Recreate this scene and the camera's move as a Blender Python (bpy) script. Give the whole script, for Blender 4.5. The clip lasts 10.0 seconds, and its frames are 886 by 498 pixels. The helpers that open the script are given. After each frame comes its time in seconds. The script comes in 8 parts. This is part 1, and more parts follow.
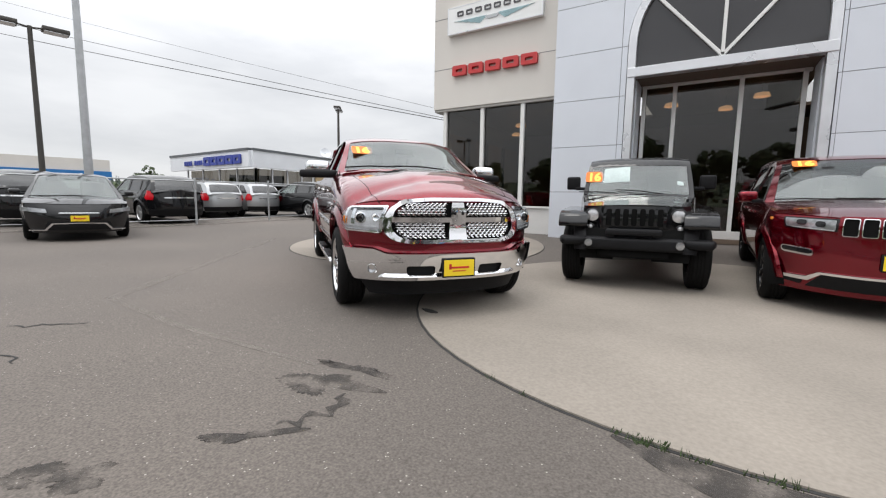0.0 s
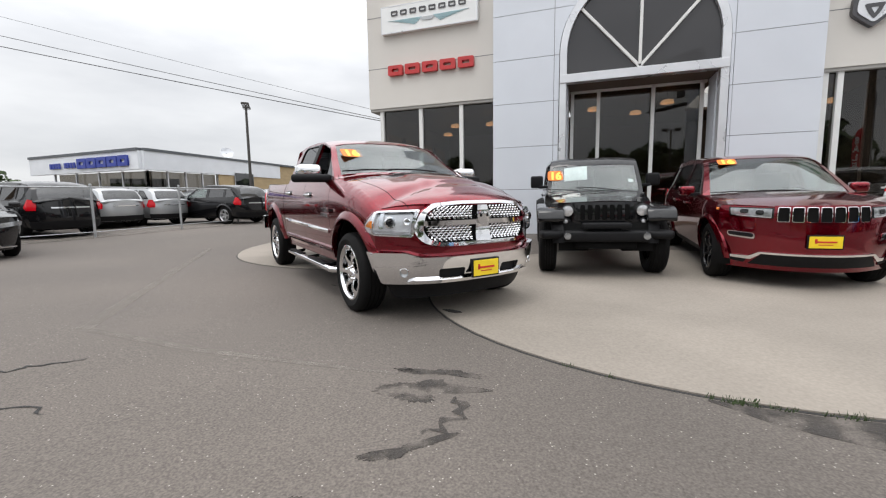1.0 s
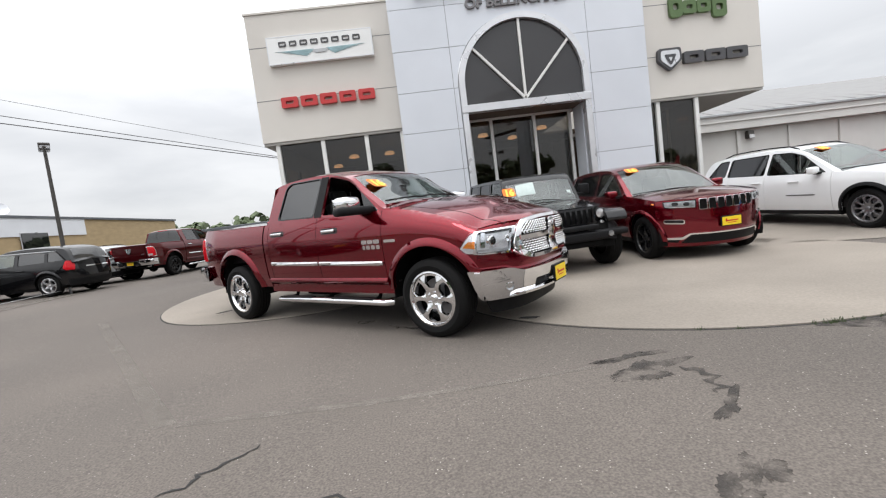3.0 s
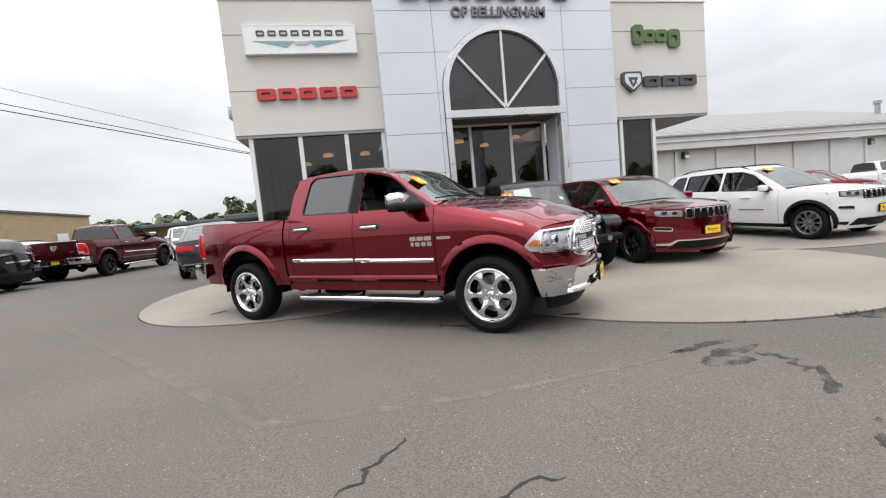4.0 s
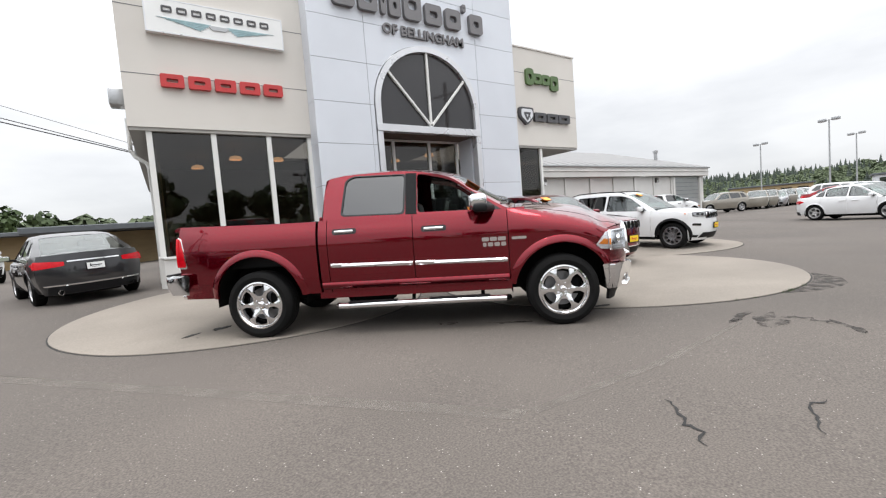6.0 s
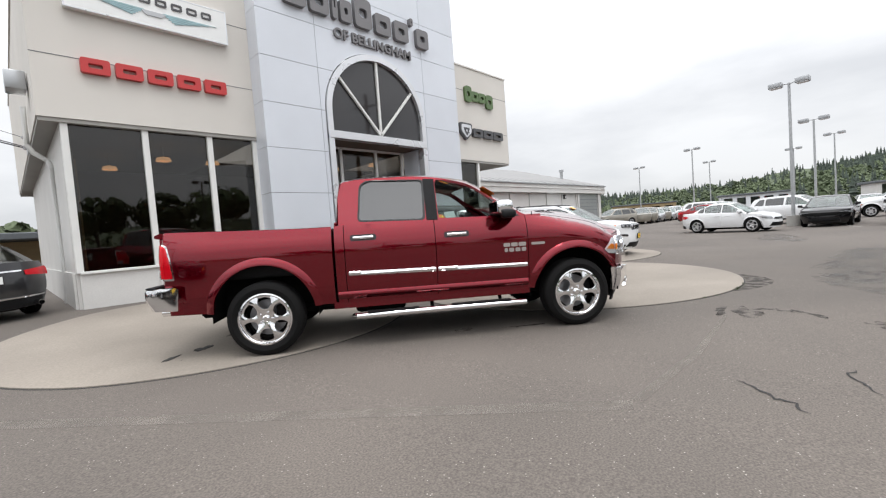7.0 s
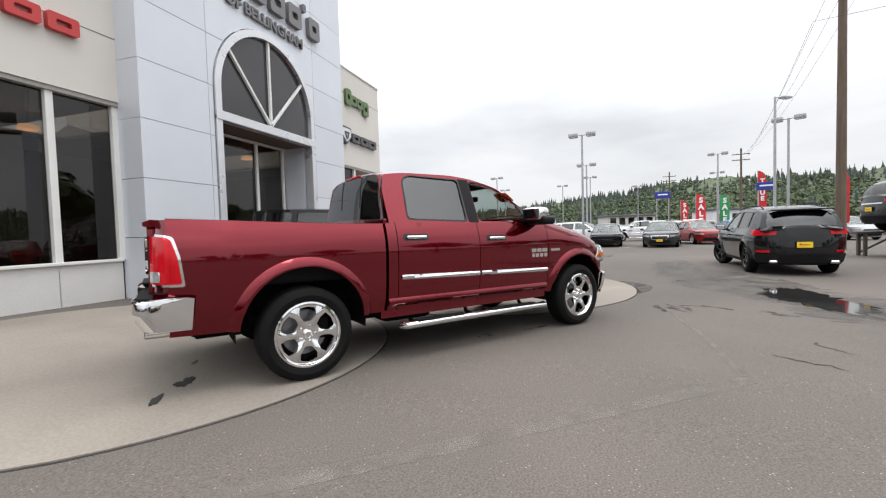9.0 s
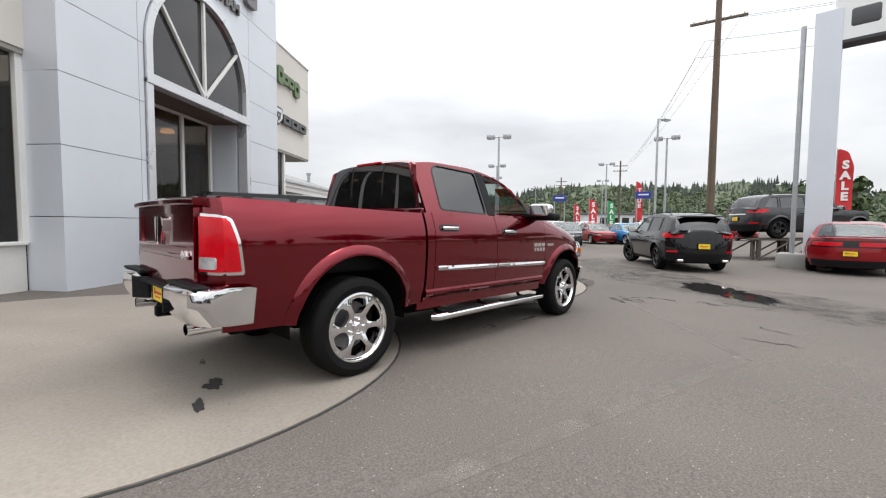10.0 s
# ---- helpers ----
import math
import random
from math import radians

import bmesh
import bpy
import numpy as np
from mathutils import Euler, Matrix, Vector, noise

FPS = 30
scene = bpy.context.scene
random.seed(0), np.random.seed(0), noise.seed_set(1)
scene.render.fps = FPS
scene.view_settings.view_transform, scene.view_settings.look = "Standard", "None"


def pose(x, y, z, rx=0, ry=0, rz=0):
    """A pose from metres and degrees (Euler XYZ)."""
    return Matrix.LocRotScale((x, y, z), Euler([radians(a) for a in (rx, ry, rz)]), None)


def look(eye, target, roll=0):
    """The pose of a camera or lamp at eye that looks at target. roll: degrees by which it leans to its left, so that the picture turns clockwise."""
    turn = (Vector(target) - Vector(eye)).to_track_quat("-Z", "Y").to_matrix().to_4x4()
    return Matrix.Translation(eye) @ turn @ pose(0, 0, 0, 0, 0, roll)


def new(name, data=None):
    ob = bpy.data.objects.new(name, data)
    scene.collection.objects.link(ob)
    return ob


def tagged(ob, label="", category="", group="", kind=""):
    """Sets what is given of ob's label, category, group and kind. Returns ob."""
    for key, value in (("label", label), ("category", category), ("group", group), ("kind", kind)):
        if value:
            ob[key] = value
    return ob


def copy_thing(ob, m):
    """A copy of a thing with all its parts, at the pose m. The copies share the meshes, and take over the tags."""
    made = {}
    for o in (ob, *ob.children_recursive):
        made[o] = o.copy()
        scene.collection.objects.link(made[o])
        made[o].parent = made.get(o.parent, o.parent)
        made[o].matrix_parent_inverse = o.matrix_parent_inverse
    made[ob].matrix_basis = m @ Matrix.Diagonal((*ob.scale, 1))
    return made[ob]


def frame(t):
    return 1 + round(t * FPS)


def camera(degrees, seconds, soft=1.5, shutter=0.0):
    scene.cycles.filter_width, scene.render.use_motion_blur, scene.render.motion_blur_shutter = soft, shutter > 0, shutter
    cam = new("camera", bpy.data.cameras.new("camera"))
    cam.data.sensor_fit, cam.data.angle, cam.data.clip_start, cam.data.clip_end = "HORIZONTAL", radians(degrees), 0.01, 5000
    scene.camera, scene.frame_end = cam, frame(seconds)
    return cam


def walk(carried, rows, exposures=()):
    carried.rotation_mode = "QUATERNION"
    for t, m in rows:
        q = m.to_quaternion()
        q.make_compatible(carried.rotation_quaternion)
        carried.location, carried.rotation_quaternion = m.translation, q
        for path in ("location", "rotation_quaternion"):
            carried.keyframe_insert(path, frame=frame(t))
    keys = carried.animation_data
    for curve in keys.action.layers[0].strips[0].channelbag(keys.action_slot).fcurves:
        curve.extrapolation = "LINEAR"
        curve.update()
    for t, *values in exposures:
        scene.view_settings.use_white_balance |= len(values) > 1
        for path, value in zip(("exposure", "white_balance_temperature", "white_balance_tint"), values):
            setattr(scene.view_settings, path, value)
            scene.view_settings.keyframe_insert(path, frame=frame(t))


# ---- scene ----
cam = camera(92.7, 10.0, soft=1.2)
PATH = [
    (0, (-0.039, 0.194, 1.055), (-1.095, 1.877, 0.827), 0.9),
    (0.5, (-0.463, -0.126, 1.073), (-1.324, 1.668, 0.872), -0.7),
    (1, (-0.971, -0.357, 1.094), (-1.637, 1.514, 0.859), -0.8),
    (1.5, (-1.495, -0.588, 1.12), (-1.963, 1.352, 0.985), -0.1),
    (2, (-2.064, -0.73, 1.132), (-2.346, 1.242, 0.948), -3.4),
    (2.5, (-2.647, -0.813, 1.152), (-2.777, 1.173, 0.957), -3.9),
    (2.7, (-2.894, -0.87, 1.16), (-2.932, 1.122, 0.981), -5.6),
    (3.8, (-4.225, -0.84, 1.209), (-3.906, 1.13, 1.077), -6.0),
    (4, (-4.485, -0.773, 1.219), (-4.099, 1.183, 1.062), -5.4),
    (4.5, (-5.08, -0.576, 1.224), (-4.527, 1.34, 1.08), -4.7),
    (5, (-5.715, -0.434, 1.233), (-4.923, 1.396, 1.077), -4.4),
    (5.2, (-5.973, -0.345, 1.234), (-5.123, 1.459, 1.078), -4.8),
    (6.3, (-7.196, 0.307, 1.223), (-6.023, 1.922, 1.098), -4.5),
    (6.5, (-7.409, 0.484, 1.241), (-6.18, 2.057, 1.112), -4.7),
    (7, (-7.881, 0.927, 1.237), (-6.447, 2.318, 1.141), -4.3),
    (7.5, (-8.258, 1.473, 1.241), (-6.694, 2.712, 1.112), -4.0),
    (8, (-8.599, 2.022, 1.233), (-6.894, 3.061, 1.122), -3.3),
    (8.5, (-8.842, 2.614, 1.233), (-7.024, 3.436, 1.087), -3.6),
    (9, (-9.032, 3.216, 1.255), (-7.134, 3.84, 1.172), -1.7),
    (9.5, (-9.21, 3.83, 1.244), (-7.249, 4.2, 1.105), -0.9),
    (10, (-9.291, 4.486, 1.24), (-7.301, 4.649, 1.125), 0.5),
]
walk(cam, [(t, look(eye, target, roll)) for t, eye, target, roll in PATH], [(0.0, -0.06), (2.5, 0.0), (4.0, 0.02), (5.0, 0.12), (6.5, 0.06), (8.0, 0.0), (10.0, 0.0)])


# ---- ground heights ----
def ground_z(x, y):
    rise = np.interp(y, [4.0, 6.0, 7.5, 10.6, 14.0], [0.0, 0.0, 0.05, 0.20, 0.22]) * np.interp(x, [-11.0, -7.0], [0.3, 1.0])
    return float(rise + np.interp(x, [-40.0, -30.0, -20.0, -10.0, -6.4, -3.0, 0.0, 5.0], [0.38, 0.33, 0.17, 0.05, 0.02, -0.02, -0.02, 0.0]))


# ---- world and sun ----
world = bpy.data.worlds.new("overcast_sky")
scene.world = world
world.use_nodes = True
wn, wl = world.node_tree.nodes, world.node_tree.links
wn.clear()
w_out = wn.new("ShaderNodeOutputWorld")
w_bg = wn.new("ShaderNodeBackground")
w_sky = wn.new("ShaderNodeTexSky")
w_sky.sky_type = "NISHITA"
w_sky.sun_disc = False
w_sky.sun_elevation = radians(52)
w_sky.sun_rotation = radians(200)
w_skys = wn.new("ShaderNodeMixRGB")
w_skys.blend_type = "MULTIPLY"
w_skys.inputs[0].default_value = 1.0
w_skys.inputs[2].default_value = (0.1, 0.1, 0.1, 1)
w_co = wn.new("ShaderNodeTexCoord")
w_sep = wn.new("ShaderNodeSeparateXYZ")
w_map = wn.new("ShaderNodeMapping")
w_map.inputs["Scale"].default_value = (1.0, 1.0, 3.4)
w_noise = wn.new("ShaderNodeTexNoise")
w_noise.inputs["Scale"].default_value = 2.1
w_noise.inputs["Detail"].default_value = 6.0
w_noise.inputs["Roughness"].default_value = 0.52
w_ramp = wn.new("ShaderNodeValToRGB")
w_ramp.color_ramp.elements[0].position = 0.36
w_ramp.color_ramp.elements[0].color = (0.74, 0.755, 0.785, 1)
w_ramp.color_ramp.elements[1].position = 0.62
w_ramp.color_ramp.elements[1].color = (0.95, 0.96, 0.98, 1)
w_high = wn.new("ShaderNodeValToRGB")
for el, (p, c) in zip(w_high.color_ramp.elements, ((0.0, 0.92), (1.0, 3.4))):
    el.position, el.color = p, (c, c, c, 1)
mid = w_high.color_ramp.elements.new(0.22)
mid.color = (1.10, 1.10, 1.10, 1)
w_mul = wn.new("ShaderNodeMixRGB")
w_mul.blend_type = "MULTIPLY"
w_mul.inputs[0].default_value = 1.0
w_mix = wn.new("ShaderNodeMixRGB")
w_mix.inputs[0].default_value = 0.92
wl.new(w_co.outputs["Generated"], w_map.inputs[0])
wl.new(w_map.outputs[0], w_noise.inputs["Vector"])
wl.new(w_noise.outputs["Fac"], w_ramp.inputs[0])
wl.new(w_co.outputs["Generated"], w_sep.inputs[0])
wl.new(w_sep.outputs["Z"], w_high.inputs[0])
wl.new(w_ramp.outputs[0], w_mul.inputs[1])
wl.new(w_high.outputs[0], w_mul.inputs[2])
wl.new(w_sky.outputs[0], w_skys.inputs[1])
wl.new(w_skys.outputs[0], w_mix.inputs[1])
wl.new(w_mul.outputs[0], w_mix.inputs[2])
wl.new(w_mix.outputs[0], w_bg.inputs[0])
w_bg.inputs[1].default_value = 1.0
wl.new(w_bg.outputs[0], w_out.inputs[0])

sun_data = bpy.data.lights.new("sun", "SUN")
sun_data.energy = 0.9
sun_data.angle = radians(25)
sun_data.color = (1.0, 0.97, 0.93)
sun = new("sun", sun_data)
sun.matrix_world = look((0, 0, 60), (8, 22, 0))


# ---- materials ----
def material(name, base=(0.5, 0.5, 0.5), rough=0.5, metal=0.0, coat=0.0, spec=0.5, scale=0.0, vary=0.0,
             fine=0.0, fine_scale=0.0, bump=0.0, rand=0.0, emit=0.0, rough_vary=0.0, trans=0.0, stretch=None, coat_ior=1.5):
    """A principled material with colour variation at two scales, bump and random tint per object."""
    m = bpy.data.materials.new(name)
    m.use_nodes = True
    n, l = m.node_tree.nodes, m.node_tree.links
    b = n["Principled BSDF"]
    b.inputs["Base Color"].default_value = (*base, 1)
    b.inputs["Roughness"].default_value = rough
    b.inputs["Metallic"].default_value = metal
    b.inputs["Coat Weight"].default_value = coat
    b.inputs["Coat Roughness"].default_value = 0.03
    b.inputs["Coat IOR"].default_value = coat_ior
    b.inputs["Specular IOR Level"].default_value = spec
    b.inputs["Transmission Weight"].default_value = trans
    if emit:
        b.inputs["Emission Color"].default_value = (*base, 1)
        b.inputs["Emission Strength"].default_value = emit
    colour = None
    co = None
    if scale or fine_scale:
        co = n.new("ShaderNodeTexCoord")
        src = co.outputs["Object"]
        if stretch:
            mp = n.new("ShaderNodeMapping")
            mp.inputs["Scale"].default_value = stretch
            l.new(src, mp.inputs[0])
            src = mp.outputs[0]
    for sc, am, det in ((scale, vary, 5.0), (fine_scale, fine, 2.0)):
        if not sc or not am:
            continue
        t = n.new("ShaderNodeTexNoise")
        t.inputs["Scale"].default_value = sc
        t.inputs["Detail"].default_value = det
        l.new(src, t.inputs["Vector"])
        mr = n.new("ShaderNodeMapRange")
        mr.inputs[1].default_value, mr.inputs[2].default_value = 0.25, 0.75
        mr.inputs[3].default_value, mr.inputs[4].default_value = 1 - am, 1 + am
        l.new(t.outputs["Fac"], mr.inputs[0])
        mx = n.new("ShaderNodeMixRGB")
        mx.blend_type = "MULTIPLY"
        mx.inputs[0].default_value = 1
        if colour is None:
            mx.inputs[1].default_value = (*base, 1)
        else:
            l.new(colour, mx.inputs[1])
        l.new(mr.outputs[0], mx.inputs[2])
        colour = mx.outputs[0]
        if rough_vary and sc == scale:
            rr = n.new("ShaderNodeMapRange")
            rr.inputs[1].default_value, rr.inputs[2].default_value = 0.3, 0.7
            rr.inputs[3].default_value, rr.inputs[4].default_value = rough - rough_vary, rough + rough_vary
            l.new(t.outputs["Fac"], rr.inputs[0])
            l.new(rr.outputs[0], b.inputs["Roughness"])
        if bump and (sc == fine_scale or not fine_scale):
            bp = n.new("ShaderNodeBump")
            bp.inputs["Strength"].default_value = bump
            bp.inputs["Distance"].default_value = 0.004
            l.new(t.outputs["Fac"], bp.inputs["Height"])
            l.new(bp.outputs[0], b.inputs["Normal"])
    if rand:
        oi = n.new("ShaderNodeObjectInfo")
        mr = n.new("ShaderNodeMapRange")
        mr.inputs[3].default_value, mr.inputs[4].default_value = 1 - rand, 1 + rand
        l.new(oi.outputs["Random"], mr.inputs[0])
        mx = n.new("ShaderNodeMixRGB")
        mx.blend_type = "MULTIPLY"
        mx.inputs[0].default_value = 1
        if colour is None:
            mx.inputs[1].default_value = (*base, 1)
        else:
            l.new(colour, mx.inputs[1])
        l.new(mr.outputs[0], mx.inputs[2])
        colour = mx.outputs[0]
    if colour is not None:
        l.new(colour, b.inputs["Base Color"])
    return m


def glass(name, tint, ior=1.5, rough=0.0, film=0.0):
    """A thin pane: tinted see-through with mirror gloss by Fresnel; film is a dark coat that lets less through."""
    m = bpy.data.materials.new(name)
    m.use_nodes = True
    n, l = m.node_tree.nodes, m.node_tree.links
    n.clear()
    out = n.new("ShaderNodeOutputMaterial")
    tr = n.new("ShaderNodeBsdfTransparent")
    tr.inputs[0].default_value = (*tint, 1)
    gl = n.new("ShaderNodeBsdfGlossy")
    gl.inputs["Roughness"].default_value = rough
    lw = n.new("ShaderNodeLayerWeight")
    pw = n.new("ShaderNodeMath")
    pw.operation = "POWER"
    pw.inputs[1].default_value = 5.0
    l.new(lw.outputs["Facing"], pw.inputs[0])
    fr = n.new("ShaderNodeMapRange")
    fr.inputs[3].default_value, fr.inputs[4].default_value = ((ior - 1) / (ior + 1)) ** 2, 0.95
    l.new(pw.outputs[0], fr.inputs[0])
    mx = n.new("ShaderNodeMixShader")
    l.new(fr.outputs[0], mx.inputs[0])
    l.new(tr.outputs[0], mx.inputs[1])
    l.new(gl.outputs[0], mx.inputs[2])
    l.new(mx.outputs[0], out.inputs[0])
    return m


def paint(name, base, metal=0.35, rough=0.32, flake=0.06):
    return material(name, base, rough, metal, coat=1.0, spec=0.05, coat_ior=1.50, fine=flake, fine_scale=900.0, scale=1.3, vary=0.05)


M = {}
M["asphalt"] = material("asphalt", (0.121, 0.1045, 0.0915), 0.9, scale=0.45, vary=0.16, fine=0.38, fine_scale=85, bump=0.45, rough_vary=0.06)
M["wet"] = material("wet_asphalt", (0.022, 0.021, 0.020), 0.06, scale=1.5, vary=0.2, rough_vary=0.03)
M["crack"] = material("crack_filler", (0.03, 0.029, 0.028), 0.9, scale=8, vary=0.3)
M["concrete"] = material("concrete", (0.250, 0.220, 0.187), 0.88, scale=0.55, vary=0.24, fine=0.12, fine_scale=45, bump=0.25, rough_vary=0.06)
M["concrete_side"] = material("concrete_block", (0.33, 0.32, 0.30), 0.85, scale=2, vary=0.15, fine=0.15, fine_scale=60, bump=0.4)
M["stucco"] = material("stucco_warm_grey", (0.64, 0.612, 0.57), 0.85, scale=0.6, vary=0.05, fine=0.05, fine_scale=120, bump=0.15)
M["panel"] = material("silver_metal_panel", (0.64, 0.67, 0.72), 0.38, 0.12, scale=0.8, vary=0.04, rand=0.03, rough_vary=0.05)
M["panel_joint"] = material("panel_joint", (0.14, 0.145, 0.155), 0.7, scale=3, vary=0.1)
M["alu"] = material("brushed_aluminium", (0.66, 0.67, 0.69), 0.32, 0.55, scale=2.0, vary=0.08, rough_vary=0.08)
M["white_trim"] = material("white_painted_frame", (0.72, 0.72, 0.70), 0.4, scale=2, vary=0.05)
M["bulkhead"] = material("painted_bulkhead", (0.62, 0.61, 0.59), 0.6, scale=1.2, vary=0.07, fine=0.04, fine_scale=40)
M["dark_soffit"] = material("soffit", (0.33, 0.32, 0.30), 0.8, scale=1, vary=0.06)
M["window"] = glass("dark_shop_glass", (0.42, 0.40, 0.37), 1.68)
M["arch_glass"] = material("opaque_spandrel_glass", (0.035, 0.034, 0.036), 0.04, 0.0, spec=0.6, scale=0.5, vary=0.05)
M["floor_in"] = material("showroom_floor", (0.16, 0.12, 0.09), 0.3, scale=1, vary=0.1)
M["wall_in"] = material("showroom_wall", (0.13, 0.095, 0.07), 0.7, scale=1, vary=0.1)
M["tan_lining"] = material("tan_wall_paint", (0.72, 0.56, 0.40), 0.7, scale=1, vary=0.06)
M["red_sign"] = material("red_sign_plastic", (0.50, 0.035, 0.035), 0.35, scale=3, vary=0.06)
M["white_sign"] = material("white_sign_face", (0.80, 0.81, 0.80), 0.4, scale=2, vary=0.03)
M["wing_sign"] = material("grey_blue_wing", (0.30, 0.44, 0.47), 0.4, 0.2, scale=4, vary=0.2)
M["dark_sign"] = material("dark_grey_sign", (0.075, 0.075, 0.08), 0.4, 0.2, scale=3, vary=0.06)
M["grey_sign"] = material("grey_sign_letters", (0.17, 0.165, 0.17), 0.45, 0.2, scale=3, vary=0.06)
M["green_sign"] = material("green_sign", (0.085, 0.145, 0.05), 0.4, scale=3, vary=0.06)
M["azure_sign"] = material("azure_fascia", (0.02, 0.16, 0.42), 0.4, scale=3, vary=0.05)
M["blue_sign"] = material("blue_sign", (0.02, 0.04, 0.28), 0.4, scale=3, vary=0.05)
M["steel"] = material("galvanised_steel", (0.42, 0.43, 0.44), 0.45, 0.6, scale=6, vary=0.12)
M["dark_steel"] = material("dark_painted_steel", (0.06, 0.055, 0.05), 0.5, 0.2, scale=4, vary=0.15)
M["rust_wood"] = material("weathered_pole_wood", (0.13, 0.095, 0.07), 0.9, scale=2, vary=0.25, fine=0.3, fine_scale=30, bump=0.5, stretch=(6, 6, 0.5))
M["wire"] = material("cable", (0.04, 0.04, 0.045), 0.6)
M["brick"] = material("tan_brick", (0.40, 0.30, 0.17), 0.85, scale=1.5, vary=0.12, fine=0.12, fine_scale=25, bump=0.3, stretch=(1, 1, 3))
M["white_fascia"] = material("white_fascia", (0.72, 0.74, 0.77), 0.5, scale=1, vary=0.05)
M["roof_edge"] = material("dark_roof_edge", (0.10, 0.11, 0.12), 0.6, scale=2, vary=0.1)
M["garage_wall"] = material("garage_white_wall", (0.60, 0.59, 0.57), 0.75, scale=1, vary=0.06)
M["roof_grey"] = material("grey_metal_roof", (0.235, 0.232, 0.23), 0.6, scale=1.2, vary=0.1, stretch=(1, 5, 1))
M["leaf"] = material("leaf_green", (0.052, 0.082, 0.026), 0.65, scale=0.8, vary=0.35, fine=0.3, fine_scale=6, rand=0.15)
# far greens lifted and greyed: distance haze is put into the base colours
M["forest"] = material("far_forest_hazed", (0.058, 0.076, 0.060), 0.85, scale=0.03, vary=0.45, fine=0.35, fine_scale=0.4)
M["forest_hazed"] = material("far_broadleaf_hazed", (0.112, 0.142, 0.078), 0.85, scale=0.03, vary=0.35, fine=0.35, fine_scale=0.4)
M["hill"] = material("far_hillside_hazed", (0.084, 0.108, 0.058), 0.95, scale=0.01, vary=0.3, fine=0.3, fine_scale=0.2)
M["bark"] = material("bark", (0.09, 0.07, 0.055), 0.9, scale=4, vary=0.3, bump=0.4, fine=0.2, fine_scale=20)
# aggregate specks and broad tonal patches in the asphalt
for key in ("asphalt",):
    m_ = M[key]
    n_, l_ = m_.node_tree.nodes, m_.node_tree.links
    b_ = n_["Principled BSDF"]
    src_ = b_.inputs["Base Color"].links[0].from_socket
    co_ = n_.new("ShaderNodeTexCoord")
    sp_ = n_.new("ShaderNodeTexVoronoi")
    sp_.inputs["Scale"].default_value = 34.0
    l_.new(co_.outputs["Object"], sp_.inputs["Vector"])
    th_ = n_.new("ShaderNodeMapRange")
    th_.inputs[1].default_value, th_.inputs[2].default_value = 0.17, 0.08
    l_.new(sp_.outputs["Distance"], th_.inputs[0])
    gate_ = n_.new("ShaderNodeTexNoise")
    gate_.inputs["Scale"].default_value = 11.0
    l_.new(co_.outputs["Object"], gate_.inputs["Vector"])
    gr_ = n_.new("ShaderNodeMapRange")
    gr_.inputs[1].default_value, gr_.inputs[2].default_value = 0.52, 0.60
    l_.new(gate_.outputs["Fac"], gr_.inputs[0])
    mu_ = n_.new("ShaderNodeMath")
    mu_.operation = "MULTIPLY"
    l_.new(th_.outputs[0], mu_.inputs[0])
    l_.new(gr_.outputs[0], mu_.inputs[1])
    mx_ = n_.new("ShaderNodeMixRGB")
    l_.new(mu_.outputs[0], mx_.inputs[0])
    l_.new(src_, mx_.inputs[1])
    mx_.inputs[2].default_value = (0.42, 0.39, 0.35, 1)
    br_ = n_.new("ShaderNodeTexNoise")
    br_.inputs["Scale"].default_value = 0.16
    br_.inputs["Detail"].default_value = 7.0
    l_.new(co_.outputs["Object"], br_.inputs["Vector"])
    bm_ = n_.new("ShaderNodeMapRange")
    bm_.inputs[1].default_value, bm_.inputs[2].default_value = 0.3, 0.7
    bm_.inputs[3].default_value, bm_.inputs[4].default_value = 0.80, 1.14
    l_.new(br_.outputs["Fac"], bm_.inputs[0])
    m2_ = n_.new("ShaderNodeMixRGB")
    m2_.blend_type = "MULTIPLY"
    m2_.inputs[0].default_value = 1.0
    l_.new(mx_.outputs[0], m2_.inputs[1])
    l_.new(bm_.outputs[0], m2_.inputs[2])
    l_.new(m2_.outputs[0], b_.inputs["Base Color"])


def ragged(name, base, rough, scale, lo, hi, keep):
    """A thin stain that breaks up at its own noise; keep is how much of it covers the ground."""
    m = material(name, base, rough, scale=scale * 2, vary=0.25, fine=0.25, fine_scale=70, bump=0.3)
    n, l = m.node_tree.nodes, m.node_tree.links
    co = n.new("ShaderNodeTexCoord")
    t = n.new("ShaderNodeTexNoise")
    t.inputs["Scale"].default_value, t.inputs["Detail"].default_value = scale, 8.0
    l.new(co.outputs["Object"], t.inputs["Vector"])
    r = n.new("ShaderNodeMapRange")
    r.inputs[1].default_value, r.inputs[2].default_value = lo, hi
    r.inputs[4].default_value = keep
    l.new(t.outputs["Fac"], r.inputs[0])
    l.new(r.outputs[0], n["Principled BSDF"].inputs["Alpha"])
    return m


M["asphalt_patch"] = ragged("dark_ground_stain", (0.045, 0.040, 0.036), 0.85, 7.0, 0.38, 0.60, 0.72)
M["damp"] = ragged("damp_ground", (0.070, 0.064, 0.058), 0.5, 2.0, 0.36, 0.70, 0.55)
M["asphalt_seam"] = ragged("pale_trench_fill", (0.24, 0.215, 0.19), 0.9, 3.0, 0.10, 0.60, 0.42)
